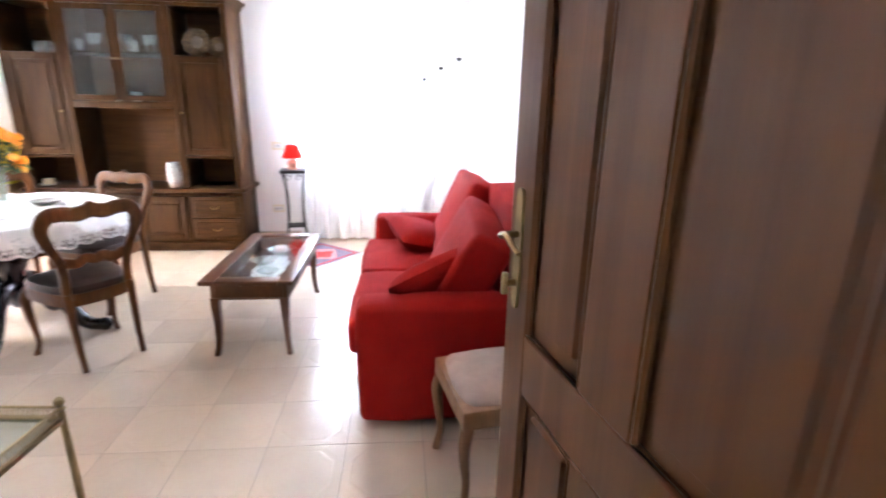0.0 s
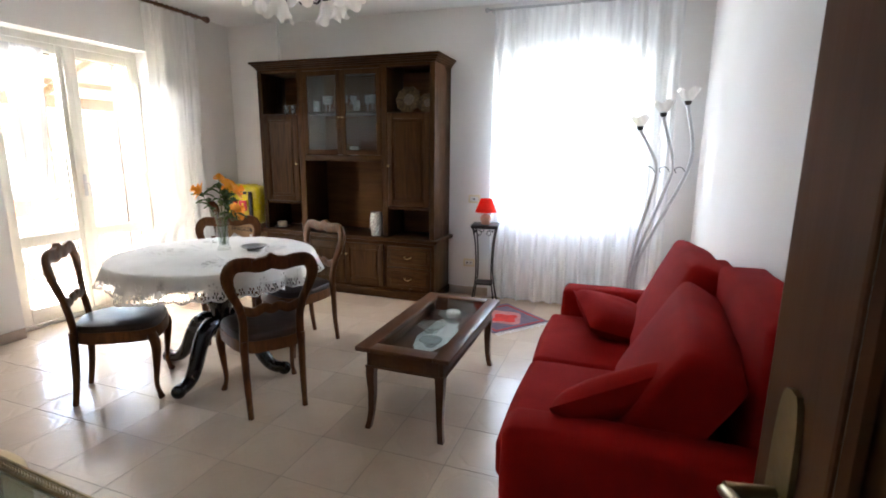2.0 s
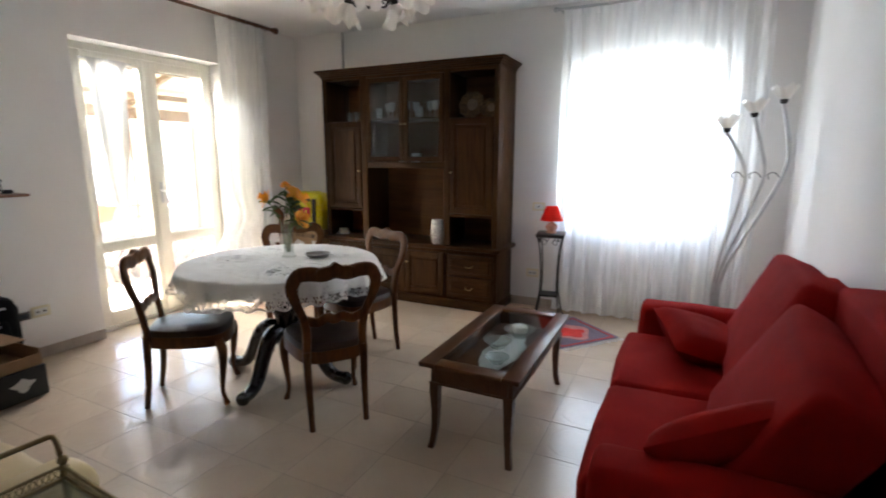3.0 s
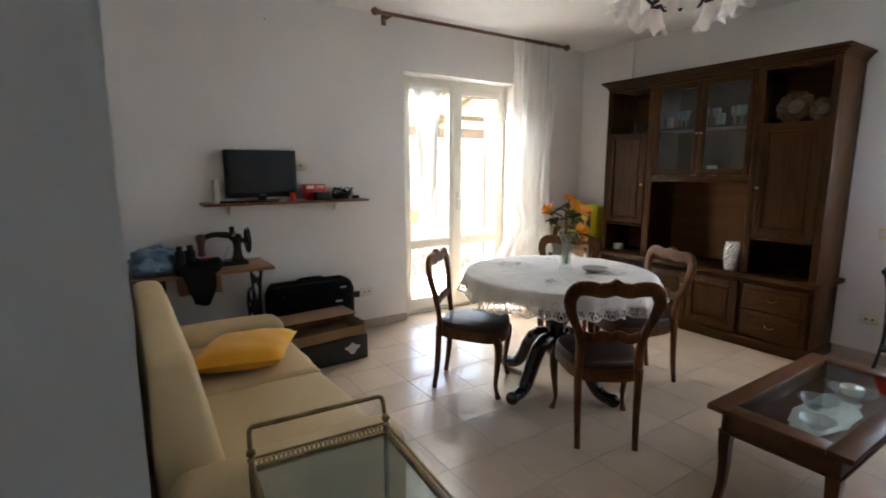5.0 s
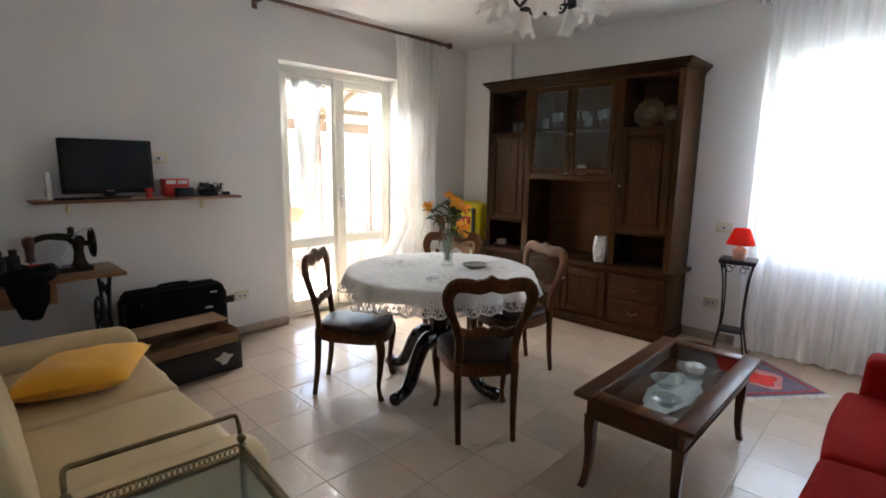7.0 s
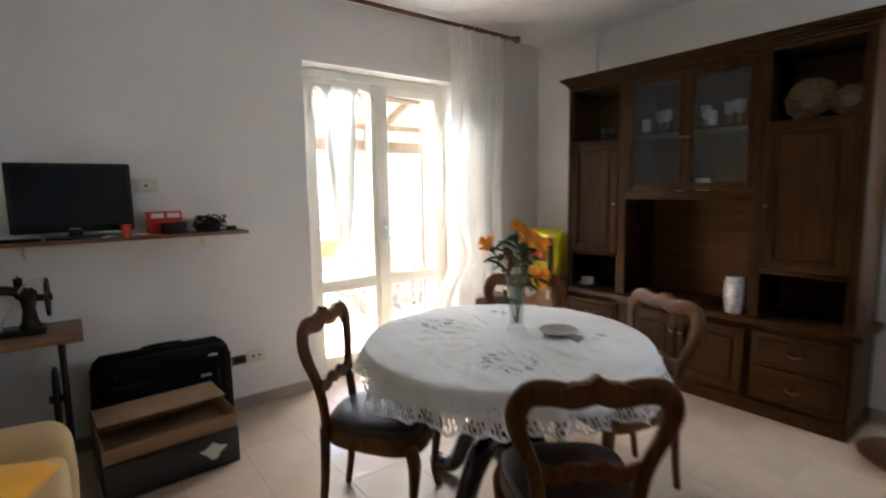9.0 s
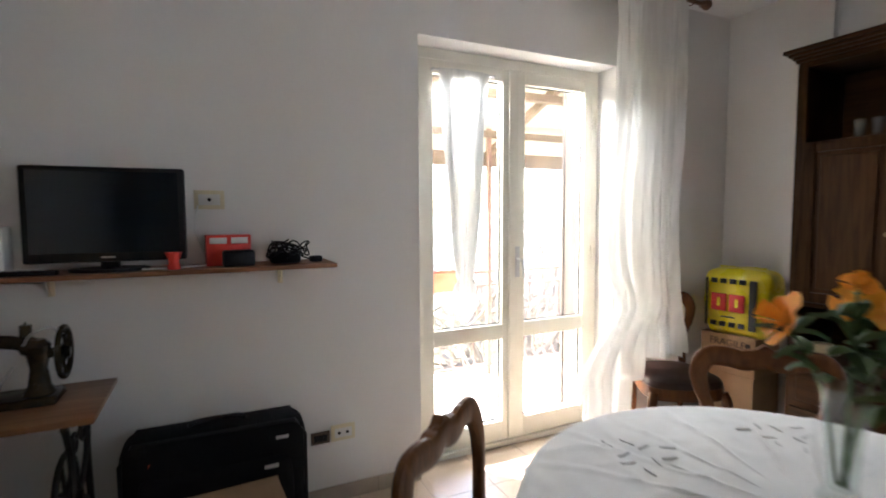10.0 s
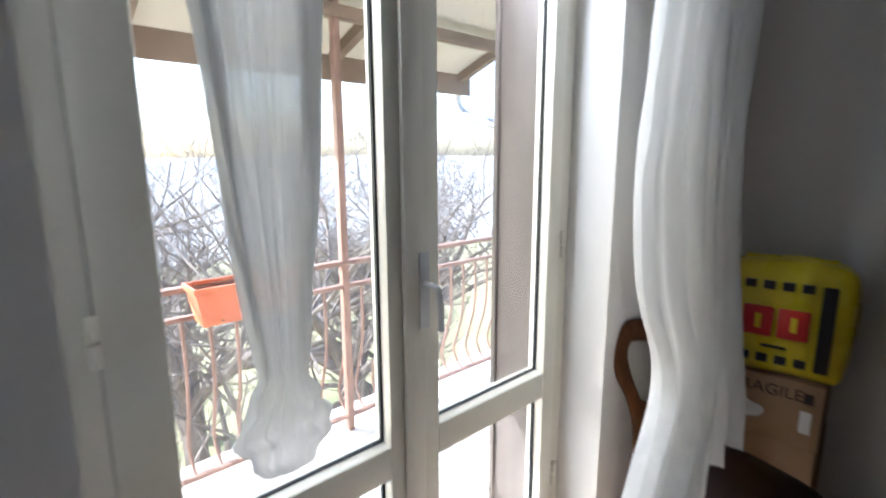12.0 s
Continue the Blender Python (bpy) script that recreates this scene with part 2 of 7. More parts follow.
def lathe(bm, profile, steps=20, centre=(0, 0, 0)):
    """A turned shape: profile of (radius, height) about the z axis."""
    c = Vector(centre)
    rings = []
    for r, z in profile:
        rings.append([bm.verts.new(c + Vector((max(r, 0.0004) * math.cos(a), max(r, 0.0004) * math.sin(a), z))) for a in (2 * math.pi * k / steps for k in range(steps))])
    for a, b in zip(rings, rings[1:]):
        for k in range(steps):
            bm.faces.new((a[k], a[(k + 1) % steps], b[(k + 1) % steps], b[k]))
    bm.faces.new(rings[0][::-1])
    bm.faces.new(rings[-1])
    return bm


def smooth_path(points, steps=6):
    """A curve through the points (Catmull-Rom)."""
    p = [Vector(q) for q in points]
    p = [2 * p[0] - p[1]] + p + [2 * p[-1] - p[-2]]
    out = []
    for a, b, c, d in zip(p, p[1:], p[2:], p[3:]):
        for k in range(steps):
            t = k / steps
            out.append(0.5 * (2 * b + (c - a) * t + (2 * a - 5 * b + 4 * c - d) * t * t + (3 * b - a - 3 * c + d) * t ** 3))
    return out + [p[-2]]


def slab(bm, outline, thick, axis=2):
    """A plate with the given outline in x, y and its thickness in z; axis 1: outline in x, z, thickness in y; axis 0: outline in y, z."""
    put = {2: lambda u, v, w: (u, v, w), 1: lambda u, v, w: (u, w, v), 0: lambda u, v, w: (w, u, v)}[axis]
    lo, hi = [bm.verts.new(put(u, v, thick[0])) for u, v in outline], [bm.verts.new(put(u, v, thick[1])) for u, v in outline]
    n = len(outline)
    bm.faces.new(lo)
    bm.faces.new(hi[::-1])
    for i in range(n):
        bm.faces.new((lo[i], lo[(i + 1) % n], hi[(i + 1) % n], hi[i]))
    return bm


# ---- the room ----
W, E, S, N, H = -3.667, 1.165, 1.23, 5.88, 2.76
FW = (3.472, 4.79, 2.313)            # balcony window: from y, to y, head
NW = (-0.55, 0.62, 0.86, 2.19)       # north window: from x, to x, sill, head
DOOR = (-0.13, 0.92, 2.15)           # doorway in the south wall: from x, to x, head
T = 0.32
TS = 0.37


def structure(name, bm, material, label, category="wall"):
    return single(name, bm, material, label, category, smooth=False, kind="structure")


structure("wall_west", boxes(((W - T, S - TS, 0), (W, FW[0], H)), ((W - T, FW[1], 0), (W, N + T, H)), ((W - T, FW[0], FW[2]), (W, FW[1], H))), PLASTER, "white plastered wall with a balcony window")
structure("wall_north", boxes(((W, N, 0), (NW[0], N + T, H)), ((NW[1], N, 0), (E + T, N + T, H)), ((NW[0], N, 0), (NW[1], N + T, NW[2])), ((NW[0], N, NW[3]), (NW[1], N + T, H))), PLASTER, "white plastered wall behind the wall unit")
structure("pilaster", boxes(((W + 0.001, N - 0.045, 0), (-3.02, N + 0.01, H)),), PLASTER, "white plastered pilaster in the corner", "pilaster")
structure("wall_east", boxes(((E, S - TS, 0), (E + T, N, H)),), PLASTER, "white plastered wall behind the red sofa")
structure("wall_south", boxes(((W, S - TS, 0), (DOOR[0], S, H)), ((DOOR[1], S - TS, 0), (E, S, H)), ((DOOR[0], S - TS, DOOR[2]), (DOOR[1], S, H))), PLASTER, "white plastered wall with a doorway")
structure("ceiling", boxes(((W - T, S - TS, H), (E + T, N + T, H + 0.2)),), CEIL, "plain white ceiling", "ceiling")
structure("floor", boxes(((W - 0.2, S - TS, -0.15), (E + 0.05, N + 0.05, -0.0016)),), GROUT, "beige ceramic tile floor with grey joints", "floor")
# the hall behind the doorway
structure("hall_floor", boxes(((-1.2, -1.6, -0.15), (1.9, S - TS, -0.004)),), BASEB, "plain beige hall floor", "floor")
structure("wall_hall", boxes(((-1.4, -1.8, 0), (2.1, -1.6, H)), ((-1.4, -1.6, 0), (-1.2, S - TS, H)), ((1.9, -1.6, 0), (2.1, S - TS, H)), ((-1.2, S - TS - 0.02, DOOR[2] + 0.1), (1.9, S - TS, H))), PLASTER, "plain white hall walls")
structure("hall_ceiling", boxes(((-1.4, -1.8, H), (2.1, S - TS, H + 0.2)),), CEIL, "plain white hall ceiling", "ceiling")


# ---- baseboards, windows, door ----
def run_of_tiles(name, a, b, axis, wall, out):
    """Baseboard tiles along a wall from a to b."""
    root = structure(name, boxes(((a, wall, 0.001), (b, wall + out * 0.004, 0.078)) if axis == 0 else ((wall, a, 0.001), (wall + out * 0.004, b, 0.078)),), GROUT, "beige ceramic baseboard tiles", "baseboard")
    x = a
    while x < b - 0.02:
        e = min(x + 0.333, b)
        p, q = (x + 0.0015, wall + out * 0.001, 0.002), (e - 0.0015, wall + out * 0.010, 0.08)
        if axis == 1:
            p, q = (p[1], p[0], p[2]), (q[1], q[0], q[2])
        part("baseboard_tile", boxes((p, q), bevel=0.002, segments=1), BASEB, root)
        x = e


run_of_tiles("baseboard_west", S, FW[0], 1, W, 1)
run_of_tiles("baseboard_west_corner", FW[1], N - 0.05, 1, W, 1)
run_of_tiles("baseboard_north", -3.02, E - 0.012, 0, N, -1)
run_of_tiles("baseboard_east", S, N, 1, E, -1)
run_of_tiles("baseboard_south", W + 0.012, DOOR[0], 0, S, 1)

GASKET = surface("black_rubber_gasket", (0.01, 0.01, 0.01), rough=0.6)
SHUTTER = surface("brown_shutter_paint", (0.12, 0.098, 0.085), (0.095, 0.078, 0.068), scale=6, rough=0.55, stretch=(5, 5, 0.6))


def pane_in(parent, x, ya, yb, za, zb):
    """A glass pane with its black gasket."""
    g = part("pane", boxes(((x - 0.003, ya, za), (x + 0.003, yb, zb))), GLASS, parent, "clear window pane", smooth=False)
    g.visible_shadow = False
    w = 0.006
    part("gasket", boxes(((x + 0.003, ya, za), (x + 0.012, ya + w, zb)), ((x + 0.003, yb - w, za), (x + 0.012, yb, zb)), ((x + 0.003, ya + w, za), (x + 0.012, yb - w, za + w)), ((x + 0.003, ya + w, zb - w), (x + 0.012, yb - w, zb))), GASKET, parent, smooth=False)


def balcony_window():
    win = structure("window_1", boxes(((-3.89, FW[0] + 0.002, 0), (-3.82, FW[0] + 0.05, FW[2] - 0.004)), ((-3.89, FW[1] - 0.05, 0), (-3.82, FW[1] - 0.002, FW[2] - 0.004)), ((-3.89, FW[0] + 0.05, FW[2] - 0.06), (-3.82, FW[1] - 0.05, FW[2] - 0.004)), ((-3.93, FW[0] + 0.05, 0.0), (-3.80, FW[1] - 0.05, 0.028))), CREAM_PAINT, "cream-painted wooden balcony window with two glazed leaves", "window")
    for k, (ya, yb, la, lb) in enumerate(((FW[0] + 0.052, 4.128, 3.617, 4.066), (4.132, FW[1] - 0.052, 4.222, 4.677))):
        front, back = -3.832 + 0.018 * 1, -3.878
        f = (back, front)
        leaf = part("window_leaf", boxes(((f[0], ya, 0.032), (f[1], la, FW[2] - 0.063)), ((f[0], lb, 0.032), (f[1], yb, FW[2] - 0.063)), ((f[0], la, 2.176), (f[1], lb, FW[2] - 0.063)), ((f[0], la, 0.66), (f[1], lb, 0.748)), ((f[0], la, 0.032), (f[1], lb, 0.152)), bevel=0.004), CREAM_PAINT, win, "cream-painted glazed window leaf")
        pane_in(leaf, -3.858, la, lb, 0.748, 2.176)
        pane_in(leaf, -3.858, la, lb, 0.152, 0.66)
        edge = ya if k == 0 else yb
        side = -1 if k == 0 else 1
        for z in (0.32, 1.12, 1.95):
            bm = bmesh.new()
            for a, b in ((z, z + 0.038), (z + 0.044, z + 0.082)):
                tube(bm, [(-3.806, edge + side * 0.006, a), (-3.806, edge + side * 0.006, b)], 0.008, 10)
            part("hinge", bm, CREAM_PAINT, win, "painted window hinge")
    part("meeting_strip", boxes(((-3.813, 4.105, 0.04), (-3.800, 4.165, FW[2] - 0.07)), bevel=0.004), CREAM_PAINT, win)
    plate = part("lock_plate", boxes(((-3.800, 4.146, 1.03), (-3.795, 4.176, 1.215)), bevel=0.002), GREYMETAL, win, "narrow metal lock plate")
    bm = bmesh.new()
    tube(bm, [(-3.797, 4.161, 1.14), (-3.765, 4.161, 1.14), (-3.755, 4.168, 1.13)], 0.008)
    tube(bm, smooth_path([(-3.757, 4.166, 1.14), (-3.752, 4.172, 1.09), (-3.756, 4.176, 1.03)]), [0.009] * 12 + [0.012], flat=0.6)
    part("window_handle", bm, GREYMETAL, plate, "worn metal window handle")
    return win


balcony_window()
part("shutter_guide", boxes(((-4.05, FW[1] - 0.075, 0.0), (-3.895, FW[1] - 0.004, FW[2] - 0.005)), ((-4.07, FW[1] - 0.085, 0.0), (-4.05, FW[1] - 0.004, FW[2])), bevel=0.004), SHUTTER, bpy.data.objects["window_1"], "brown shutter folded into the outer reveal")

# north window behind the sheer curtain
nw = structure("window_2", boxes(((NW[0] + 0.002, N + 0.14, NW[2]), (NW[0] + 0.06, N + 0.2, NW[3])), ((NW[1] - 0.06, N + 0.14, NW[2]), (NW[1] - 0.002, N + 0.2, NW[3])), ((NW[0] + 0.06, N + 0.14, NW[3] - 0.06), (NW[1] - 0.06, N + 0.2, NW[3])), ((NW[0] + 0.06, N + 0.14, NW[2]), (NW[1] - 0.06, N + 0.2, NW[2] + 0.06)), ((-0.01, N + 0.14, NW[2] + 0.06), (0.08, N + 0.2, NW[3] - 0.06))), CREAM_PAINT, "cream-painted window behind a sheer curtain", "window")
for xa, xb in ((NW[0] + 0.06, -0.01), (0.08, NW[1] - 0.06)):
    g = part("pane", boxes(((xa, N + 0.167, NW[2] + 0.06), (xb, N + 0.173, NW[3] - 0.06))), GLASS, nw, smooth=False)
    g.visible_shadow = False

# entrance door, standing open into the room
HINGE, LEAF, OPEN = (0.872, 0.866), 0.84, 100.6


def entrance_door():
    d = structure("door_1", boxes(((0, -0.022, 0.012), (0.105, 0.022, 2.08)), ((LEAF - 0.105, -0.022, 0.012), (LEAF, 0.022, 2.08)), ((0.105, -0.022, 1.965), (LEAF - 0.105, 0.022, 2.08)), ((0.105, -0.022, 0.80), (LEAF - 0.105, 0.022, 0.94)), ((0.105, -0.022, 0.012), (LEAF - 0.105, 0.022, 0.17)), ((0.37, -0.022, 0.94), (0.515, 0.022, 1.965)), ((0.37, -0.022, 0.17), (0.515, 0.022, 0.80)), bevel=0.004), DOORWOOD, "open brown wooden panelled door with brass handle", "door")
    d.matrix_basis = pose(*HINGE, 0, 0, 0, OPEN)
    for xa, xb in ((0.105, 0.37), (0.515, LEAF - 0.105)):
        for za, zb in ((0.17, 0.80), (0.94, 1.965)):
            part("panel", boxes(((xa, -0.005, za), (xb, 0.005, zb)),), DOORWOOD, d, smooth=False)
            part("raised_field", boxes(((xa + 0.035, -0.013, za + 0.035), (xb - 0.035, 0.013, zb - 0.035)), bevel=0.007, segments=1), DOORWOOD, d, smooth=False)
            for s in (-1, 1):
                bm = bmesh.new()
                y = s * 0.014
                tube(bm, [(xa + 0.006, y, za + 0.006), (xb - 0.006, y, za + 0.006), (xb - 0.006, y, zb - 0.006), (xa + 0.006, y, zb - 0.006)], 0.008, 6, closed=True)
                part("moulding", bm, DOORWOOD, d)
    for s in (-1, 1):
        y = s * 0.022
        plate = part("handle_plate", slab(bmesh.new(), [(LEAF - 0.049 + 0.018 * math.copysign(abs(math.cos(a)) ** 0.5, math.cos(a)), 1.12 + 0.135 * math.copysign(abs(math.sin(a)) ** 0.7, math.sin(a))) for a in (2 * math.pi * k / 28 for k in range(28))], sorted((y, y + s * 0.005)), axis=1), BRASS, d, "aged brass handle plate")
        bm = bmesh.new()
        tube(bm, [(LEAF - 0.049, y, 1.155), (LEAF - 0.049, y + s * 0.045, 1.155)], 0.0075, 10)
        tube(bm, smooth_path([(LEAF - 0.049, y + s * 0.045, 1.155), (LEAF - 0.09, y + s * 0.050, 1.166), (LEAF - 0.125, y + s * 0.048, 1.150), (LEAF - 0.15, y + s * 0.046, 1.142)]), 0.0068, 10, flat=0.75)
        part("door_handle", bm, BRASS, plate, "curved brass lever handle")
        bm = bmesh.new()
        tube(bm, [(LEAF - 0.049, y, 1.045), (LEAF - 0.049, y + s * 0.03, 1.045)], 0.008, 10)
        cuboid(bm, (LEAF - 0.055, y + s * 0.022, 1.02), (LEAF - 0.043, y + s * 0.036, 1.07), 0.003)
        part("key", bm, BRASS, plate, "small key in the lock")
    part("latch_plate", boxes(((LEAF, -0.012, 1.0), (LEAF + 0.003, 0.012, 1.22)),), BRASS, d, smooth=False)


entrance_door()
structure("door_frame", boxes(((DOOR[0] - 0.02, S - TS - 0.012, 0), (DOOR[0] + 0.045, S - TS + 0.07, 2.10)), ((DOOR[1] - 0.045, S - TS - 0.012, 0), (DOOR[1] + 0.02, S - TS - 0.002, 2.10)), ((DOOR[0] + 0.045, S - TS - 0.012, 2.10), (DOOR[1] - 0.045, S - TS + 0.07, 2.155)), bevel=0.003), DOORWOOD, "brown wooden door frame", "door frame")


# ---- wall unit ----
CY = 5.46                                     # its front
CX = (-2.987, -2.482, -1.568, -1.06)           # left side, two inner uprights, right side
CABACK = N - 0.006


def framed_door(name, parent, xa, xb, za, zb, y, mat, knob=None):
    """A frame-and-panel door standing proud of the front."""
    w = 0.055
    d = part(name, boxes(((xa + w, y - 0.008, za + w), (xb - w, y - 0.002, zb - w)),), mat, parent, smooth=False)
    for p, q in (((xa, za), (xa + w, zb)), ((xb - w, za), (xb, zb)), ((xa + w, za), (xb - w, za + w)), ((xa + w, zb - w), (xb - w, zb))):
        part("door_frame", boxes(((p[0], y - 0.018, p[1]), (q[0], y, q[1])), bevel=0.003), mat, d)
    part("raised_field", boxes(((xa + w + 0.022, y - 0.016, za + w + 0.022), (xb - w - 0.022, y - 0.008, zb - w - 0.022)), bevel=0.005, segments=1), mat, d, smooth=False)
    if knob:
        bm = bmesh.new()
        lathe(bm, [(0.006, 0), (0.005, 0.012), (0.011, 0.018), (0.012, 0.024), (0.006, 0.029)], 12)
        bmesh.ops.rotate(bm, cent=(0, 0, 0), matrix=Matrix.Rotation(radians(90), 3, "X"), verts=bm.verts[:])
        bmesh.ops.translate(bm, vec=(knob[0], y - 0.018, knob[1]), verts=bm.verts[:])
        part("knob", bm, BRASS, d, "small brass knob")
    return d


def wall_unit():
    u = thing("wall_unit", "dark walnut wall unit with glazed doors, niches and drawers", "cabinet")
    a, b, c, d = CX
    t = 0.022
    # uprights, shelves and backs
    for x in (a, b - t / 2, c - t / 2, d - t):
        part("upright", boxes(((x, CY, 0.615), (x + t, CABACK, 2.22)), bevel=0.002), WALNUT, u)
    part("back_panel", boxes(((a + t, CABACK - 0.012, 0.615), (d - t, CABACK, 2.22)),), WALNUT_LIT, u, smooth=False)
    for xa, xb, zs in ((a + t, b - t / 2, (0.89, 1.768, 2.195)), (b + t / 2, c - t / 2, (1.365, 2.195)), (c + t / 2, d - t, (0.89, 1.768, 2.195))):
        for z in zs:
            part("board", boxes(((xa, CY + 0.004, z), (xb, CABACK - 0.012, z + 0.024)), bevel=0.002), WALNUT_H, u)
    # face frame
    for xa, xb in ((a, a + 0.05), (b - 0.04, b + 0.03), (c - 0.03, c + 0.03), (d - 0.05, d)):
        part("stile", boxes(((xa, CY - 0.016, 0.619), (xb, CY, 2.22)), bevel=0.003), WALNUT, u)
    for xa, xb, za, zb in ((a + 0.05, b - 0.04, 2.19, 2.22), (b + 0.03, c - 0.03, 2.19, 2.22), (c + 0.03, d - 0.05, 2.19, 2.22), (b + 0.03, c - 0.03, 1.335, 1.395)):
        part("rail", boxes(((xa, CY - 0.014, za), (xb, CY + 0.002, zb)), bevel=0.003), WALNUT_H, u)
    # cornice
    for k, (z0, z1, o) in enumerate(((2.22, 2.238, 0.010), (2.238, 2.254, 0.022), (2.254, 2.270, 0.038), (2.270, 2.292, 0.055))):
        part("cornice_moulding", boxes(((a - o * 0.95, CY - 0.016 - o, z0), (d + o * 0.95, CABACK, z1 - 0.0005)), bevel=0.003), WALNUT_H, u)
    # upper doors
    framed_door("door", u, a + 0.052, b - 0.042, 0.92, 1.785, CY - 0.002, WALNUT, (b - 0.062, 1.30))
    framed_door("door", u, c + 0.032, d - 0.052, 0.92, 1.785, CY - 0.002, WALNUT, (c + 0.05, 1.30))
    mid = (b + c) / 2
    for xa, xb, kx in ((b + 0.032, mid - 0.001, mid - 0.02), (mid + 0.001, c - 0.032, mid + 0.02)):
        w = 0.048
        g = part("glass_door", boxes(((xa, CY - 0.02, 1.398), (xa + w, CY - 0.001, 2.188)), ((xb - w, CY - 0.02, 1.398), (xb, CY - 0.001, 2.188)), ((xa + w, CY - 0.02, 1.398), (xb - w, CY - 0.001, 1.398 + w)), ((xa + w, CY - 0.02, 2.188 - w), (xb - w, CY - 0.001, 2.188)), bevel=0.004), WALNUT, u, "walnut-framed glass door")
        p = part("pane", boxes(((xa + w, CY - 0.012, 1.398 + w), (xb - w, CY - 0.008, 2.188 - w)),), CABGLASS, g, smooth=False)
        p.visible_shadow = False
        bm = bmesh.new()
        lathe(bm, [(0.006, 0), (0.010, 0.014), (0.006, 0.022)], 10)
        bmesh.ops.rotate(bm, cent=(0, 0, 0), matrix=Matrix.Rotation(radians(90), 3, "X"), verts=bm.verts[:])
        bmesh.ops.translate(bm, vec=(kx, CY - 0.02, 1.75), verts=bm.verts[:])
        part("knob", bm, BRASS, g)
    part("glass_shelf_board", boxes(((b + t / 2, CY + 0.03, 1.795), (c - t / 2, CABACK - 0.013, 1.813)),), WALNUT_H, u, smooth=False)
    # worktop and base
    part("worktop", boxes(((a - 0.035, CY - 0.062, 0.578), (d + 0.045, CABACK, 0.615)), bevel=0.008), WALNUT_H, u, "walnut counter board with rounded edge")
    part("base_body", boxes(((a, CY - 0.01, 0.085), (d, CABACK, 0.578)), bevel=0.003), WALNUT, u)
    part("plinth", boxes(((a - 0.012, CY - 0.03, 0.0), (d + 0.012, CABACK, 0.085)), bevel=0.006), WALNUT_H, u)
    q = CY - 0.012
    framed_door("base_door", u, b + 0.02, mid - 0.004, 0.115, 0.535, q, WALNUT, (mid - 0.03, 0.42))
    framed_door("base_door", u, mid + 0.004, c - 0.02, 0.115, 0.535, q, WALNUT, (mid + 0.03, 0.42))
    for xa, xb, za, zb in ((xa, xb, za, zb) for xa, xb in ((a + 0.03, b - 0.02), (c + 0.02, d - 0.03)) for za, zb in ((0.33, 0.535), (0.115, 0.32))):
        dr = part("drawer", boxes(((xa, q - 0.018, za), (xb, q, zb)), bevel=0.004), WALNUT_H, u)
        part("drawer_field", boxes(((xa + 0.035, q - 0.026, za + 0.035), (xb - 0.035, q - 0.018, zb - 0.035)), bevel=0.005, segments=1), WALNUT_H, dr, smooth=False)
        bm = bmesh.new()
        x, z = (xa + xb) / 2, (za + zb) / 2
        tube(bm, smooth_path([(x - 0.035, q - 0.026, z + 0.008), (x - 0.03, q - 0.045, z), (x, q - 0.048, z - 0.012), (x + 0.03, q - 0.045, z), (x + 0.035, q - 0.026, z + 0.008)]), 0.004, 8)
        part("drawer_pull", bm, BRASS, dr, "brass drop pull")


wall_unit()


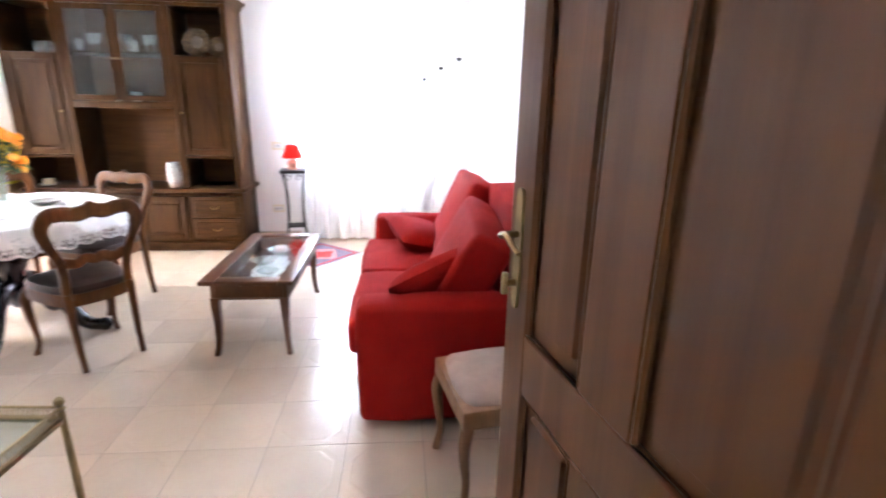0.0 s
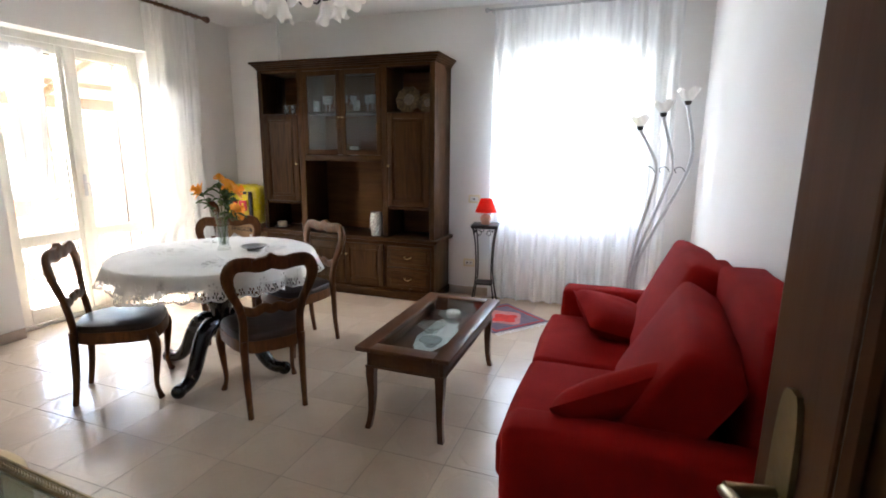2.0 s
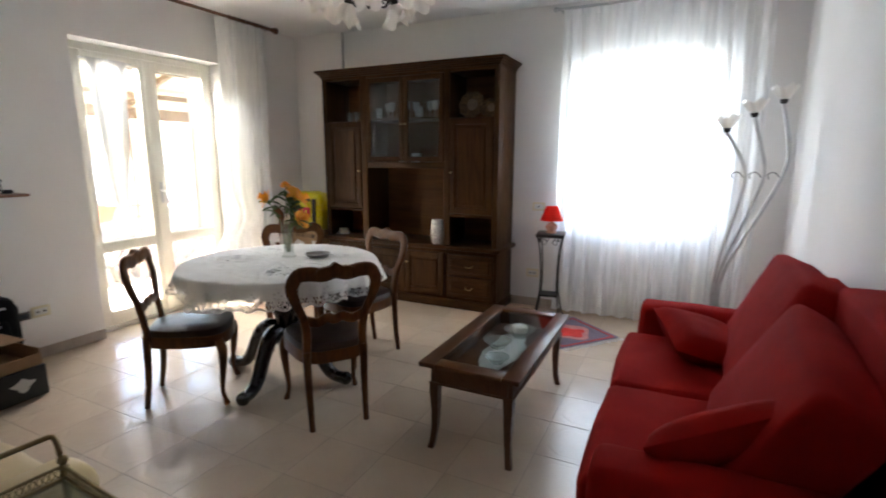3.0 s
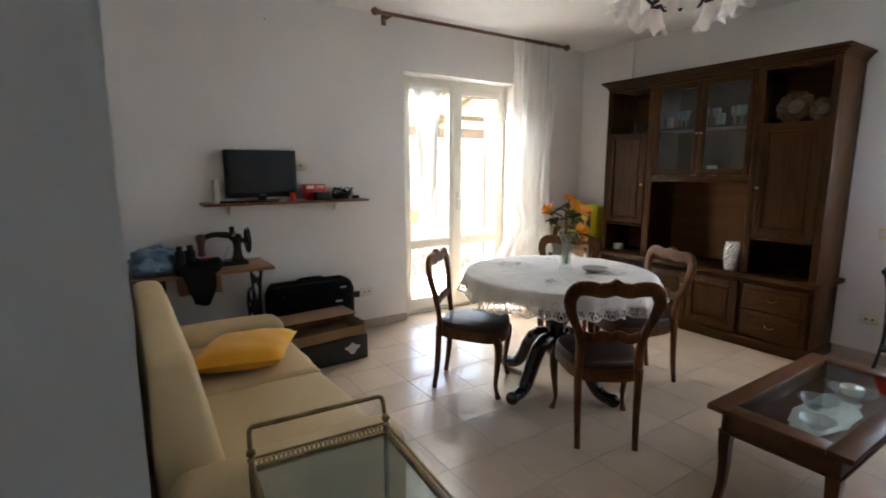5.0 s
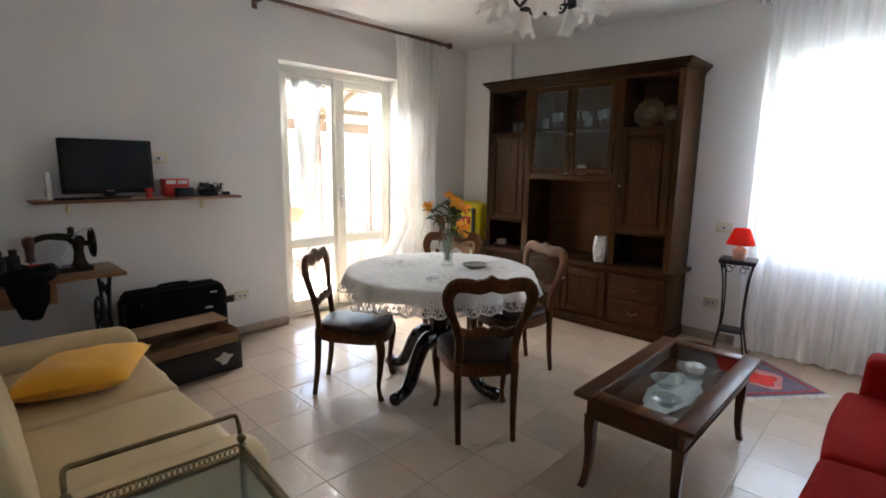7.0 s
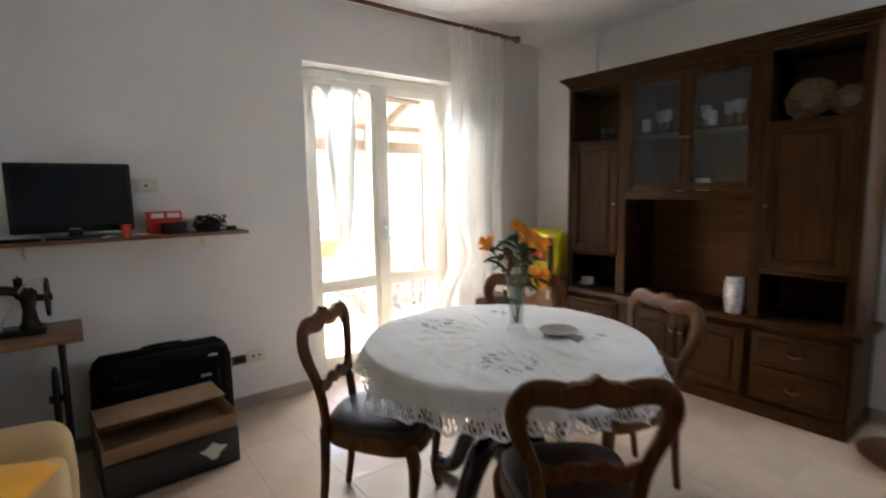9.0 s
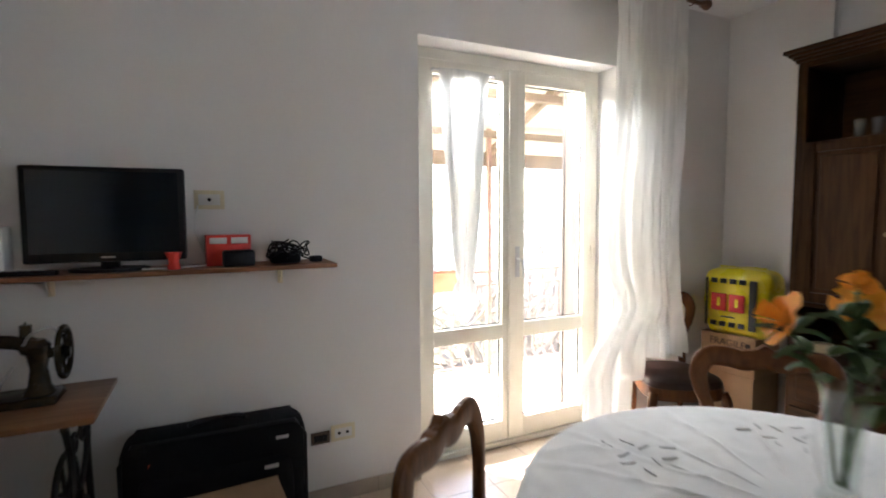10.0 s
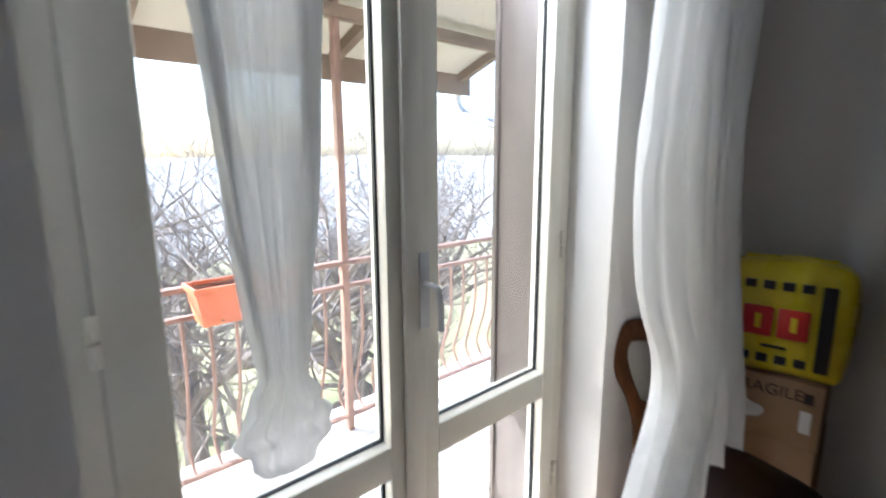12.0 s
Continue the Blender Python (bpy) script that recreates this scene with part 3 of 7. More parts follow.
# ---- chairs ----
def dining_chair():
    """A balloon-back chair that faces +x, its middle at the origin."""
    c = thing("dining_chair", "polished brown balloon-back dining chair with dark leather seat", "chair", group="chairs round the table")
    out = []
    for k in range(28):
        a = 2 * math.pi * k / 28
        ca, sa = math.cos(a), math.sin(a)
        x = 0.215 * math.copysign(abs(ca) ** 0.55, ca)
        y = (0.205 + 0.035 * x / 0.215) * math.copysign(abs(sa) ** 0.55, sa)
        out.append((x + (0.02 * (1 - (y / 0.24) ** 2) if x > 0.15 else 0), y))
    bm = bmesh.new()
    rings = []
    for z, s in ((0.432, 1.0), (0.450, 1.0), (0.466, 0.96), (0.478, 0.82), (0.484, 0.5)):
        rings.append([bm.verts.new((x * s, y * s, z)) for x, y in out])
    for p, q in zip(rings, rings[1:]):
        for i in range(28):
            bm.faces.new((p[i], p[(i + 1) % 28], q[(i + 1) % 28], q[i]))
    bm.faces.new(rings[-1])
    bm.faces.new(rings[0][::-1])
    part("seat", bm, LEATHER, c, "domed dark brown leather seat")
    bm = bmesh.new()
    slab(bm, [(x * 1.02, y * 1.02) for x, y in out], (0.365, 0.432))
    part("seat_frame", bm, CHAIRWOOD, c)
    for s in (-1, 1):
        bm = bmesh.new()
        p = smooth_path([(0.185, s * 0.195, 0.40), (0.205, s * 0.212, 0.33), (0.196, s * 0.206, 0.20), (0.186, s * 0.198, 0.09), (0.200, s * 0.208, 0.025), (0.210, s * 0.213, 0.002)], 4)
        r = [0.026, 0.027, 0.028, 0.028, 0.027, 0.025, 0.023, 0.021, 0.019, 0.017, 0.0155, 0.0145, 0.0135, 0.013, 0.013, 0.014, 0.016, 0.018, 0.018, 0.018, 0.018]
        tube(bm, p, r[:len(p)] + [0.016] * (len(p) - len(r)), 10)
        part("leg", bm, CHAIRWOOD, c)
        bm = bmesh.new()
        tube(bm, smooth_path([(-0.20, s * 0.155, 0.44), (-0.205, s * 0.152, 0.30), (-0.215, s * 0.15, 0.15), (-0.235, s * 0.148, 0.002)], 3), [0.022, 0.022, 0.021, 0.021, 0.020, 0.019, 0.018, 0.017, 0.016, 0.016], 10)
        part("leg", bm, CHAIRWOOD, c)
    # the balloon back
    half = [(0.152, 0.40), (0.150, 0.47), (0.150, 0.55), (0.168, 0.64), (0.205, 0.73), (0.218, 0.805), (0.188, 0.862), (0.125, 0.868), (0.060, 0.856), (0.0, 0.872)]
    lean = lambda z: -0.195 - 0.17 * max(z - 0.44, 0) ** 1.15
    loop = [(lean(z), -y, z) for y, z in half] + [(lean(z), y, z) for y, z in half[-2::-1]]
    p = smooth_path(loop, 4)
    bm = bmesh.new()
    band(bm, p, [0.022 + 0.016 * max(0, (q.z - 0.68) / 0.2) for q in p], 0.016, 12)
    part("back_frame", bm, CHAIRWOOD, c, "carved loop-shaped chair back")
    bm = bmesh.new()
    crest = []
    for k in range(25):
        y = -0.10 + 0.2 * k / 24
        crest.append((y, 0.888 + 0.024 * math.exp(-(y / 0.052) ** 2) + 0.007 * math.cos(y * 95) * math.exp(-(y / 0.08) ** 2)))
    slab(bm, crest + [(y, 0.862) for y in (0.10, 0.05, 0.0, -0.05, -0.10)], (lean(0.89) - 0.016, lean(0.89) + 0.014), axis=0)
    part("crest", bm, CHAIRWOOD, c, "carved crest on the chair back")
    bm = bmesh.new()
    rail = smooth_path([(lean(0.61) + 0.004, y, z) for y, z in ((-0.158, 0.618), (-0.09, 0.596), (-0.04, 0.616), (0, 0.602), (0.04, 0.616), (0.09, 0.596), (0.158, 0.618))], 4)
    band(bm, rail, [0.026] * len(rail), 0.012, 12)
    part("back_rail", bm, CHAIRWOOD, c)
    return c


first = dining_chair()
first.matrix_basis = pose(-2.19, 3.165, 0, 0, 0, 41)
copy_thing(first, pose(-1.335, 3.39, 0, 0, 0, 142.5))
copy_thing(first, pose(-1.65, 4.15, 0, 0, 0, -110))
copy_thing(first, pose(-2.25, 4.15, 0, 0, 0, -45))
corner_chair = tagged(copy_thing(first, pose(-3.35, 4.975, 0, 0, 0, -25)), "polished brown balloon-back chair with a curtain draped over it")


# ---- round dining table ----
TC, TR, TZ = (-1.855, 3.60), 0.60, 0.785


def dining_table():
    t = thing("dining_table", "round dining table on a carved black pedestal with four feet", "table", (*TC, 0))
    bm = bmesh.new()
    lathe(bm, [(0.0, TZ - 0.032), (TR - 0.02, TZ - 0.032), (TR - 0.004, TZ - 0.022), (TR - 0.004, TZ - 0.010), (TR - 0.02, TZ - 0.002), (0, TZ - 0.002)], 56)
    part("tabletop", bm, DARKWOOD, t)
    bm = bmesh.new()
    lathe(bm, [(0.0, 0.20), (0.035, 0.20), (0.06, 0.23), (0.085, 0.26), (0.075, 0.30), (0.05, 0.34), (0.06, 0.40), (0.085, 0.47), (0.08, 0.54), (0.055, 0.60), (0.06, 0.66), (0.13, 0.71), (0.18, TZ - 0.032)], 24)
    part("pedestal", bm, DARKWOOD, t, "turned black pedestal")
    bm = bmesh.new()
    lathe(bm, [(0.30, TZ - 0.10), (0.31, TZ - 0.09), (0.31, TZ - 0.034), (0.28, TZ - 0.033)], 40)
    part("apron", bm, DARKWOOD, t)
    for k in range(4):
        a = radians(-82 + 90 * k)
        ca, sa = math.cos(a), math.sin(a)
        q = [(0.05, 0.30), (0.10, 0.335), (0.17, 0.31), (0.23, 0.23), (0.28, 0.13), (0.335, 0.065), (0.40, 0.045), (0.435, 0.055)]
        p = smooth_path([(r * ca, r * sa, z) for r, z in q], 4)
        n = len(p)
        bm = bmesh.new()
        tube(bm, p, [0.058 - 0.026 * i / n for i in range(n)], 12)
        b2 = bmesh.ops.create_uvsphere(bm, u_segments=14, v_segments=9, radius=0.042)["verts"]
        bmesh.ops.translate(bm, vec=(0.435 * ca, 0.435 * sa, 0.0425), verts=b2)
        b3 = bmesh.ops.create_uvsphere(bm, u_segments=12, v_segments=8, radius=0.05)["verts"]
        bmesh.ops.scale(bm, vec=(1, 1, 0.8), verts=b3)
        bmesh.ops.translate(bm, vec=(0.125 * ca, 0.125 * sa, 0.345), verts=b3)
        part("foot", bm, DARKWOOD, t, "scrolled black pedestal foot")
    return t


dining_table()
LACE = thin_cloth("white_lace_cloth", (0.86, 0.85, 0.83), 0.16, 0.45)


SPRAYS = ((-0.27, 0.31, 0.3), (0.25, -0.24, 1.0), (0.22, 0.24, 1.7), (-0.36, -0.12, 2.2))      # embroidered sprays, from which the creases run out


def tablecloth():
    bm = bmesh.new()
    n, rings = 264, []
    drop = lambda a, f: 0.012 * f * math.sin(4 * a + 1) + 0.010 * f * math.sin(7 * a)
    wave = lambda a, f: f * (0.020 * math.sin(11 * a + 0.8 * math.sin(3 * a)) + 0.013 * math.sin(23 * a + 1.3) + 0.006 * math.sin(47 * a))
    for r, z in (*((0.02 + 0.01415 * k, 0) for k in range(41)), (0.603, -0.003), (0.611, -0.013), (0.616, -0.03), (0.620, -0.055), (0.624, -0.08)):
        ring = []
        for k in range(n):
            a = 2 * math.pi * k / n
            f = max(0.0, -z - 0.01) / 0.12
            rr = r + wave(a, f)
            zz = TZ + 0.0035 + z - drop(a, f)
            if z == 0:
                x, y = r * math.cos(a), r * math.sin(a)
                w = noise.noise(Vector((x * 5, y * 5, 3.1)))
                v = noise.noise(Vector((x * 2.3 + y * 5.5, y * 2.3 - x * 5.5, 7.7)))
                zz += 0.003 * max(0, 1 - abs(w) * 6) * (r > 0.06) + 0.003 * max(0, 1 - abs(v) * 8) * (r > 0.06) + 0.005 * max(0, 1 - abs(math.sin(a * 9 + 0.9 * w) * 5)) * min(1, max(0, (r - 0.10) * 8))
                for cx, cy, a0 in SPRAYS:
                    e, g = math.hypot(x - cx, y - cy), math.atan2(y - cy, x - cx) + 0.5 * w
                    zz += 0.005 * max(0, 1 - 3.2 * abs(math.sin(g * 3.5 + a0))) * min(1, e / 0.08) * math.exp(-(e / 0.19) ** 2) * min(1, (0.6 - r) / 0.08)
            ring.append(bm.verts.new((rr * math.cos(a), rr * math.sin(a), zz)))
        rings.append(ring)
    for p, q in zip(rings, rings[1:]):
        for k in range(n):
            bm.faces.new((p[k], p[(k + 1) % n], q[(k + 1) % n], q[k]))
    bm.faces.new(rings[0])
    # the openwork hem: a fine grid with eyelets left out, scalloped at its edge
    lace = bmesh.new()
    cols, rows = 528, 9
    grid = []
    for j in range(rows + 1):
        f = (0.07 + 0.065 * j / rows) / 0.12
        grid.append([])
        for k in range(cols):
            a = 2 * math.pi * k / cols
            tip = 0.012 * abs(math.sin(22 * a)) * j / rows
            rr = 0.624 + 0.010 * j / rows + wave(a, f)
            grid[-1].append(lace.verts.new((rr * math.cos(a), rr * math.sin(a), TZ + 0.0035 - 0.080 - 0.058 * j / rows - drop(a, f) - tip)))
    for j in range(rows):
        for k in range(cols):
            u = k % 12
            if (j in (2, 3) and u in (2, 4, 7, 9)) or (j in (5, 6) and u in (1, 3, 5, 6, 8, 10)) or (j == 4 and u in (3, 8)) or (j == 7 and u in (4, 7)):
                continue
            lace.faces.new((grid[j][k], grid[j][(k + 1) % cols], grid[j + 1][(k + 1) % cols], grid[j + 1][k]))
    ob = thing("tablecloth", "white embroidered linen tablecloth with a lace hem, on the table", "tablecloth", (*TC, 0))
    part("cloth", bm, LINEN, ob)
    part("lace_hem", lace, LACE, ob, "white openwork lace hem")
    # cut-work flowers above the hem and sprays on the top
    bm = bmesh.new()
    for k in range(30):
        a = 2 * math.pi * k / 30
        for j in range(5):
            b = 2 * math.pi * j / 5
            da, dz = 0.020 * math.cos(b) / 0.64, 0.020 * math.sin(b)
            z = TZ - 0.062 + dz
            r = 0.6235 + wave(a, 0.43)
            p = [Vector(((r) * math.cos(a + da + 0.010 * math.cos(c)), (r) * math.sin(a + da + 0.010 * math.cos(c)), z + 0.007 * math.sin(c))) for c in (2 * math.pi * m / 6 for m in range(6))]
            bm.faces.new([bm.verts.new(v) for v in p])
    r = bmesh.ops.extrude_face_region(bm, geom=bm.faces[:])
    bmesh.ops.scale(bm, vec=(1.006, 1.006, 1), verts=[v for v in r["geom"] if isinstance(v, bmesh.types.BMVert)])
    for cx, cy, a0 in SPRAYS:
        for j in range(9):
            a = a0 + 2 * math.pi * j / 9
            r = 0.045 + 0.022 * (j % 3)
            leaf = []
            for m in range(8):
                b = 2 * math.pi * m / 8
                u, v = 0.021 * math.cos(b), 0.0036 * math.sin(b)
                turn = a + 0.5 * (j % 2 * 2 - 1)
                leaf.append(bm.verts.new((cx + r * math.cos(a) + u * math.cos(turn) - v * math.sin(turn), cy + r * math.sin(a) + u * math.sin(turn) + v * math.cos(turn), TZ + 0.003)))
            top = bm.faces.new(leaf)
            low = bmesh.ops.extrude_face_region(bm, geom=[top])
            bmesh.ops.translate(bm, vec=(0, 0, 0.0060), verts=[v for v in low["geom"] if isinstance(v, bmesh.types.BMVert)])
    for j in range(14):
        a = 2 * math.pi * j / 14
        leaf = [bm.verts.new((0.095 * math.cos(a) + 0.25 + 0.017 * math.cos(b) * math.cos(a + 0.6) - 0.006 * math.sin(b) * math.sin(a + 0.6), 0.095 * math.sin(a) - 0.22 + 0.017 * math.cos(b) * math.sin(a + 0.6) + 0.006 * math.sin(b) * math.cos(a + 0.6), TZ + 0.003)) for b in (2 * math.pi * m / 8 for m in range(8))]
        low = bmesh.ops.extrude_face_region(bm, geom=[bm.faces.new(leaf)])
        bmesh.ops.translate(bm, vec=(0, 0, 0.0062), verts=[v for v in low["geom"] if isinstance(v, bmesh.types.BMVert)])
    tagged(part("embroidery", bm, surface("grey_embroidery", (0.78, 0.77, 0.75), rough=0.8), ob, "embroidered flowers round the hem", smooth=False), kind="stuff")
    return ob


tablecloth()


# ---- coffee table ----
def coffee_table():
    t = thing("coffee_table", "cherry wood coffee table with a glass-topped display case", "table", (-0.405, 3.782, 0))
    X, Y, Z = 0.255, 0.53, 0.465
    w = 0.085
    part("top_frame", boxes(((-X, -Y, Z - 0.026), (-X + w, Y, Z)), ((X - w, -Y, Z - 0.026), (X, Y, Z)), ((-X + w, -Y, Z - 0.026), (X - w, -Y + w, Z)), ((-X + w, Y - w, Z - 0.026), (X - w, Y, Z)), bevel=0.006), CHERRY, t, "polished cherry frame round the glass")
    g = part("glass_top", boxes(((-X + w, -Y + w, Z - 0.012), (X - w, Y - w, Z - 0.005)),), TABLEGLASS, t, "clear glass table top", smooth=False)
    g.visible_shadow = False
    a, b = X - 0.045, Y - 0.045
    for p, q in (((-a, -b, Z - 0.115), (-a + 0.022, b, Z - 0.027)), ((a - 0.022, -b, Z - 0.115), (a, b, Z - 0.027)), ((-a + 0.022, -b, Z - 0.115), (a - 0.022, -b + 0.022, Z - 0.027)), ((-a + 0.022, b - 0.022, Z - 0.115), (a - 0.022, b, Z - 0.027))):
        part("apron", boxes((p, q), bevel=0.003), CHERRY, t)
    part("case_floor", boxes(((-a + 0.022, -b + 0.022, Z - 0.112), (a - 0.022, b - 0.022, Z - 0.10)),), CHERRY, t, smooth=False)
    bm = bmesh.new()
    for s in (-1, 1):
        cuboid(bm, (-a - 0.008, s * b - 0.008 * s, Z - 0.122), (a + 0.008, s * (b + 0.008), Z - 0.112), 0.003)
        cuboid(bm, (s * a - 0.008 * s, -b + 0.001, Z - 0.122), (s * (a + 0.008), b - 0.001, Z - 0.1125), 0.003)
    part("bead", bm, CHERRY, t)
    for sx in (-1, 1):
        for sy in (-1, 1):
            bm = bmesh.new()
            rings = []
            for z, h, o in ((Z - 0.116, 0.024, 0.0), (0.30, 0.022, 0.004), (0.20, 0.018, 0.000), (0.10, 0.015, 0.004), (0.04, 0.014, 0.014), (0.0, 0.015, 0.026)):
                x, y = sx * (a - 0.02 + o * 0.6), sy * (b - 0.02 + o)
                rings.append([bm.verts.new((x + i * h, y + j * h, z)) for i, j in ((-1, -1), (1, -1), (1, 1), (-1, 1))])
            for p, q in zip(rings, rings[1:]):
                for k in range(4):
                    bm.faces.new((p[k], p[(k + 1) % 4], q[(k + 1) % 4], q[k]))
            bm.faces.new(rings[0])
            bm.faces.new(rings[-1][::-1])
            part("leg", bm, CHERRY, t, "sabre-shaped cherry leg")
    return t


coffee_table()


# ---- cushions and sofas ----
def pillow(bm, size, m, puff=0.5, n=14, sag=0.0, seed=0.0):
    """A stuffed cushion of the given width, depth and thickness, at the pose m."""
    w, d, h = size
    top, bot = {}, {}
    for i in range(n + 1):
        for j in range(n + 1):
            u, v = 2 * i / n - 1, 2 * j / n - 1
            e = (1 - abs(u) ** 3.2) * (1 - abs(v) ** 3.2)
            z = h / 2 * max(e, 0.0) ** puff
            pin = 1 - 0.05 * (u * u) * (1 - abs(v)) - 0.05 * (v * v) * (1 - abs(u))
            k = noise.noise(Vector((u * 1.7 + seed, v * 1.7, seed)))
            x, y = u * w / 2 * pin, v * d / 2 * pin
            lift = 0.12 * h * k * e
            top[i, j] = bm.verts.new(m @ Vector((x, y, z + lift)))
            bot[i, j] = top[i, j] if i in (0, n) or j in (0, n) else bm.verts.new(m @ Vector((x, y, -z * (1 - sag) + lift * 0.3)))
    for i in range(n):
        for j in range(n):
            q = ((i, j), (i + 1, j), (i + 1, j + 1), (i, j + 1))
            bm.faces.new([top[k] for k in q])
            f = [bot[k] for k in q][::-1]
            if len({v.index for v in f} | {id(v) for v in f}) and len(set(f)) == 4 and not all(top[k] is bot[k] for k in q):
                bm.faces.new(f)
    return bm


def soft_box(bm, a, b, r, bulge=0.0, seed=0.0, seg=4, tilt=None):
    """An upholstered block with well rounded edges and a little unevenness."""
    b2 = bmesh.new()
    cuboid(b2, a, b, r, seg)
    bmesh.ops.subdivide_edges(b2, edges=[e for e in b2.edges if e.calc_length() > 0.12], cuts=5, use_grid_fill=True)
    c = (Vector(a) + Vector(b)) / 2
    h = (Vector(b) - Vector(a)) / 2
    for v in b2.verts:
        q = v.co - c
        e = [1 - min(1, abs(q[i] / h[i])) ** 2 for i in range(3)]
        for i in range(3):
            o = e[(i + 1) % 3] * e[(i + 2) % 3]
            v.co[i] += bulge * o * q[i] / h[i]
        v.co += Vector((1, 1, 1)) * (0.006 * noise.noise(v.co * 5 + Vector((seed, seed, 0))) + 0.004 * noise.noise(v.co * 13 + Vector((0, seed, seed))))
    if tilt is not None:
        bmesh.ops.transform(b2, matrix=tilt, verts=b2.verts[:])
    me = bpy.data.meshes.new("tmp")
    b2.to_mesh(me)
    b2.free()
    bm.from_mesh(me)
    bpy.data.meshes.remove(me)
    return bm


def red_sofa():
    s = thing("sofa", "red fabric two-seat sofa with loose back cushions", "sofa", (0.70, 3.50, 0))
    bm = bmesh.new()
    soft_box(bm, (-0.40, -0.78, 0.03), (0.44, 0.78, 0.28), 0.02)
    part("base", bm, RED, s)
    for k in (-1, 1):
        bm = bmesh.new()
        soft_box(bm, (-0.44, k * 0.765, 0.03), (0.44, k * 0.94, 0.60), 0.035, 0.012, k)
        part("armrest", bm, RED, s, "red padded armrest")
        bm = bmesh.new()
        soft_box(bm, (-0.50, 0.004 * k, 0.275), (0.28, k * 0.757, 0.440), 0.035, 0.020, 3 + k, 5)
        part("seat_cushion", bm, RED, s, "red seat cushion")
        bm = bmesh.new()
        soft_box(bm, (-0.10, 0.006 * k, -0.26), (0.10, k * (0.73 if k > 0 else 0.79), 0.30 if k > 0 else 0.265), 0.035, 0.026, 7 + k, 5, tilt=pose(0.15, 0, 0.665, 0, 24, 0) if k > 0 else pose(0.10, -0.02, 0.645, 3, 29, -3))
        part("back_cushion", bm, RED, s, "large red back cushion leaning back")
        bm = bmesh.new()
        soft_box(bm, (0.27, -0.80 if k < 0 else 0.02, 0.52), (0.455, -0.01 if k < 0 else 0.74, 0.985 if k < 0 else 0.87), 0.03, 0.012, 11 + k)
        part("headrest", bm, RED, s, "red headrest behind the back cushion")
    bm = bmesh.new()
    soft_box(bm, (0.33, -0.765, 0.28), (0.455, 0.765, 0.66), 0.03)
    part("backrest", bm, RED, s)
    for x in (-0.36, 0.38):
        for y in (-0.84, 0.84):
            bm = bmesh.new()
            lathe(bm, [(0.022, 0.0), (0.026, 0.034)], 12, (x, y, 0))
            part("foot", bm, BLACKPLASTIC, s)
    return s


red_sofa()


def throw(name, mat, label, at, turn, size, puff=0.5, seed=0.0):
    bm = bmesh.new()
    pillow(bm, size, Matrix.Identity(4), puff, 16, seed=seed)
    ob = single(name, bm, mat, label, "cushion")
    ob.matrix_basis = pose(*at, *turn)
    return ob


throw("throw_cushion", RED, "red throw cushion lying on the red sofa", (0.60, 4.00, 0.525), (12, 18, 22), (0.46, 0.42, 0.17), seed=1)
leaning = throw("throw_cushion", RED, "red throw cushion tilted against the sofa armrest", (0, 0, 0), (0, 0, 0), (0.47, 0.42, 0.16), seed=4)
edge = Vector((0.39, 0.13, 0.15)).normalized()
rise = (Vector((0, -0.40, 0.33)) - edge * edge.dot(Vector((0, -0.40, 0.33)))).normalized()
face = edge.cross(rise)
leaning.matrix_basis = Matrix(((edge.x, rise.x, face.x, 0.60), (edge.y, rise.y, face.y, 2.895), (edge.z, rise.z, face.z, 0.585), (0, 0, 0, 1)))


def cream_sofa():
    s = thing("cream_sofa", "cream faux leather two-seat sofa with rounded arms", "sofa", (-2.02, 1.66, 0))
    bm = bmesh.new()
    soft_box(bm, (-0.72, -0.36, 0.05), (0.72, 0.36, 0.27), 0.025)
    part("base", bm, CREAMCLOTH, s)
    for k in (-1, 1):
        bm = bmesh.new()
        soft_box(bm, (k * 0.705, -0.385, 0.05), (k * 0.90, 0.40, 0.515), 0.075, 0.012, k, 5)
        part("armrest", bm, CREAMCLOTH, s, "rounded cream armrest")
        bm = bmesh.new()
        soft_box(bm, (k * 0.003, -0.24, 0.265), (k * 0.70, 0.385, 0.425), 0.04, 0.018, 2 + k)
        part("seat_cushion", bm, CREAMCLOTH, s, "cream seat cushion")
    # the backrest tapers to its top
    bm = bmesh.new()
    soft_box(bm, (-0.75, -0.40, 0.28), (0.72, -0.19, 0.885), 0.04, 0.02, 5, 5)
    for v in bm.verts:
        f = max(0.0, (v.co.z - 0.40) / 0.48)
        v.co.y = -0.40 + (v.co.y + 0.40) * (1 - 0.42 * f)
        v.co.z -= 0.05 * f * max(0.0, -v.co.x - 0.45) / 0.3
    part("backrest", bm, CREAMCLOTH, s, "plump cream backrest tapering to the top")
    for x in (-0.80, 0.80):
        for y in (-0.30, 0.31):
            bm = bmesh.new()
            lathe(bm, [(0.02, 0.0), (0.026, 0.055)], 12, (x, y, 0))
            part("foot", bm, BLACKPLASTIC, s)


cream_sofa()
throw("throw_cushion", YELLOW, "yellow throw cushion lying on the cream sofa", (-2.31, 1.735, 0.502), (4, -3, -25), (0.51, 0.46, 0.14), seed=8)


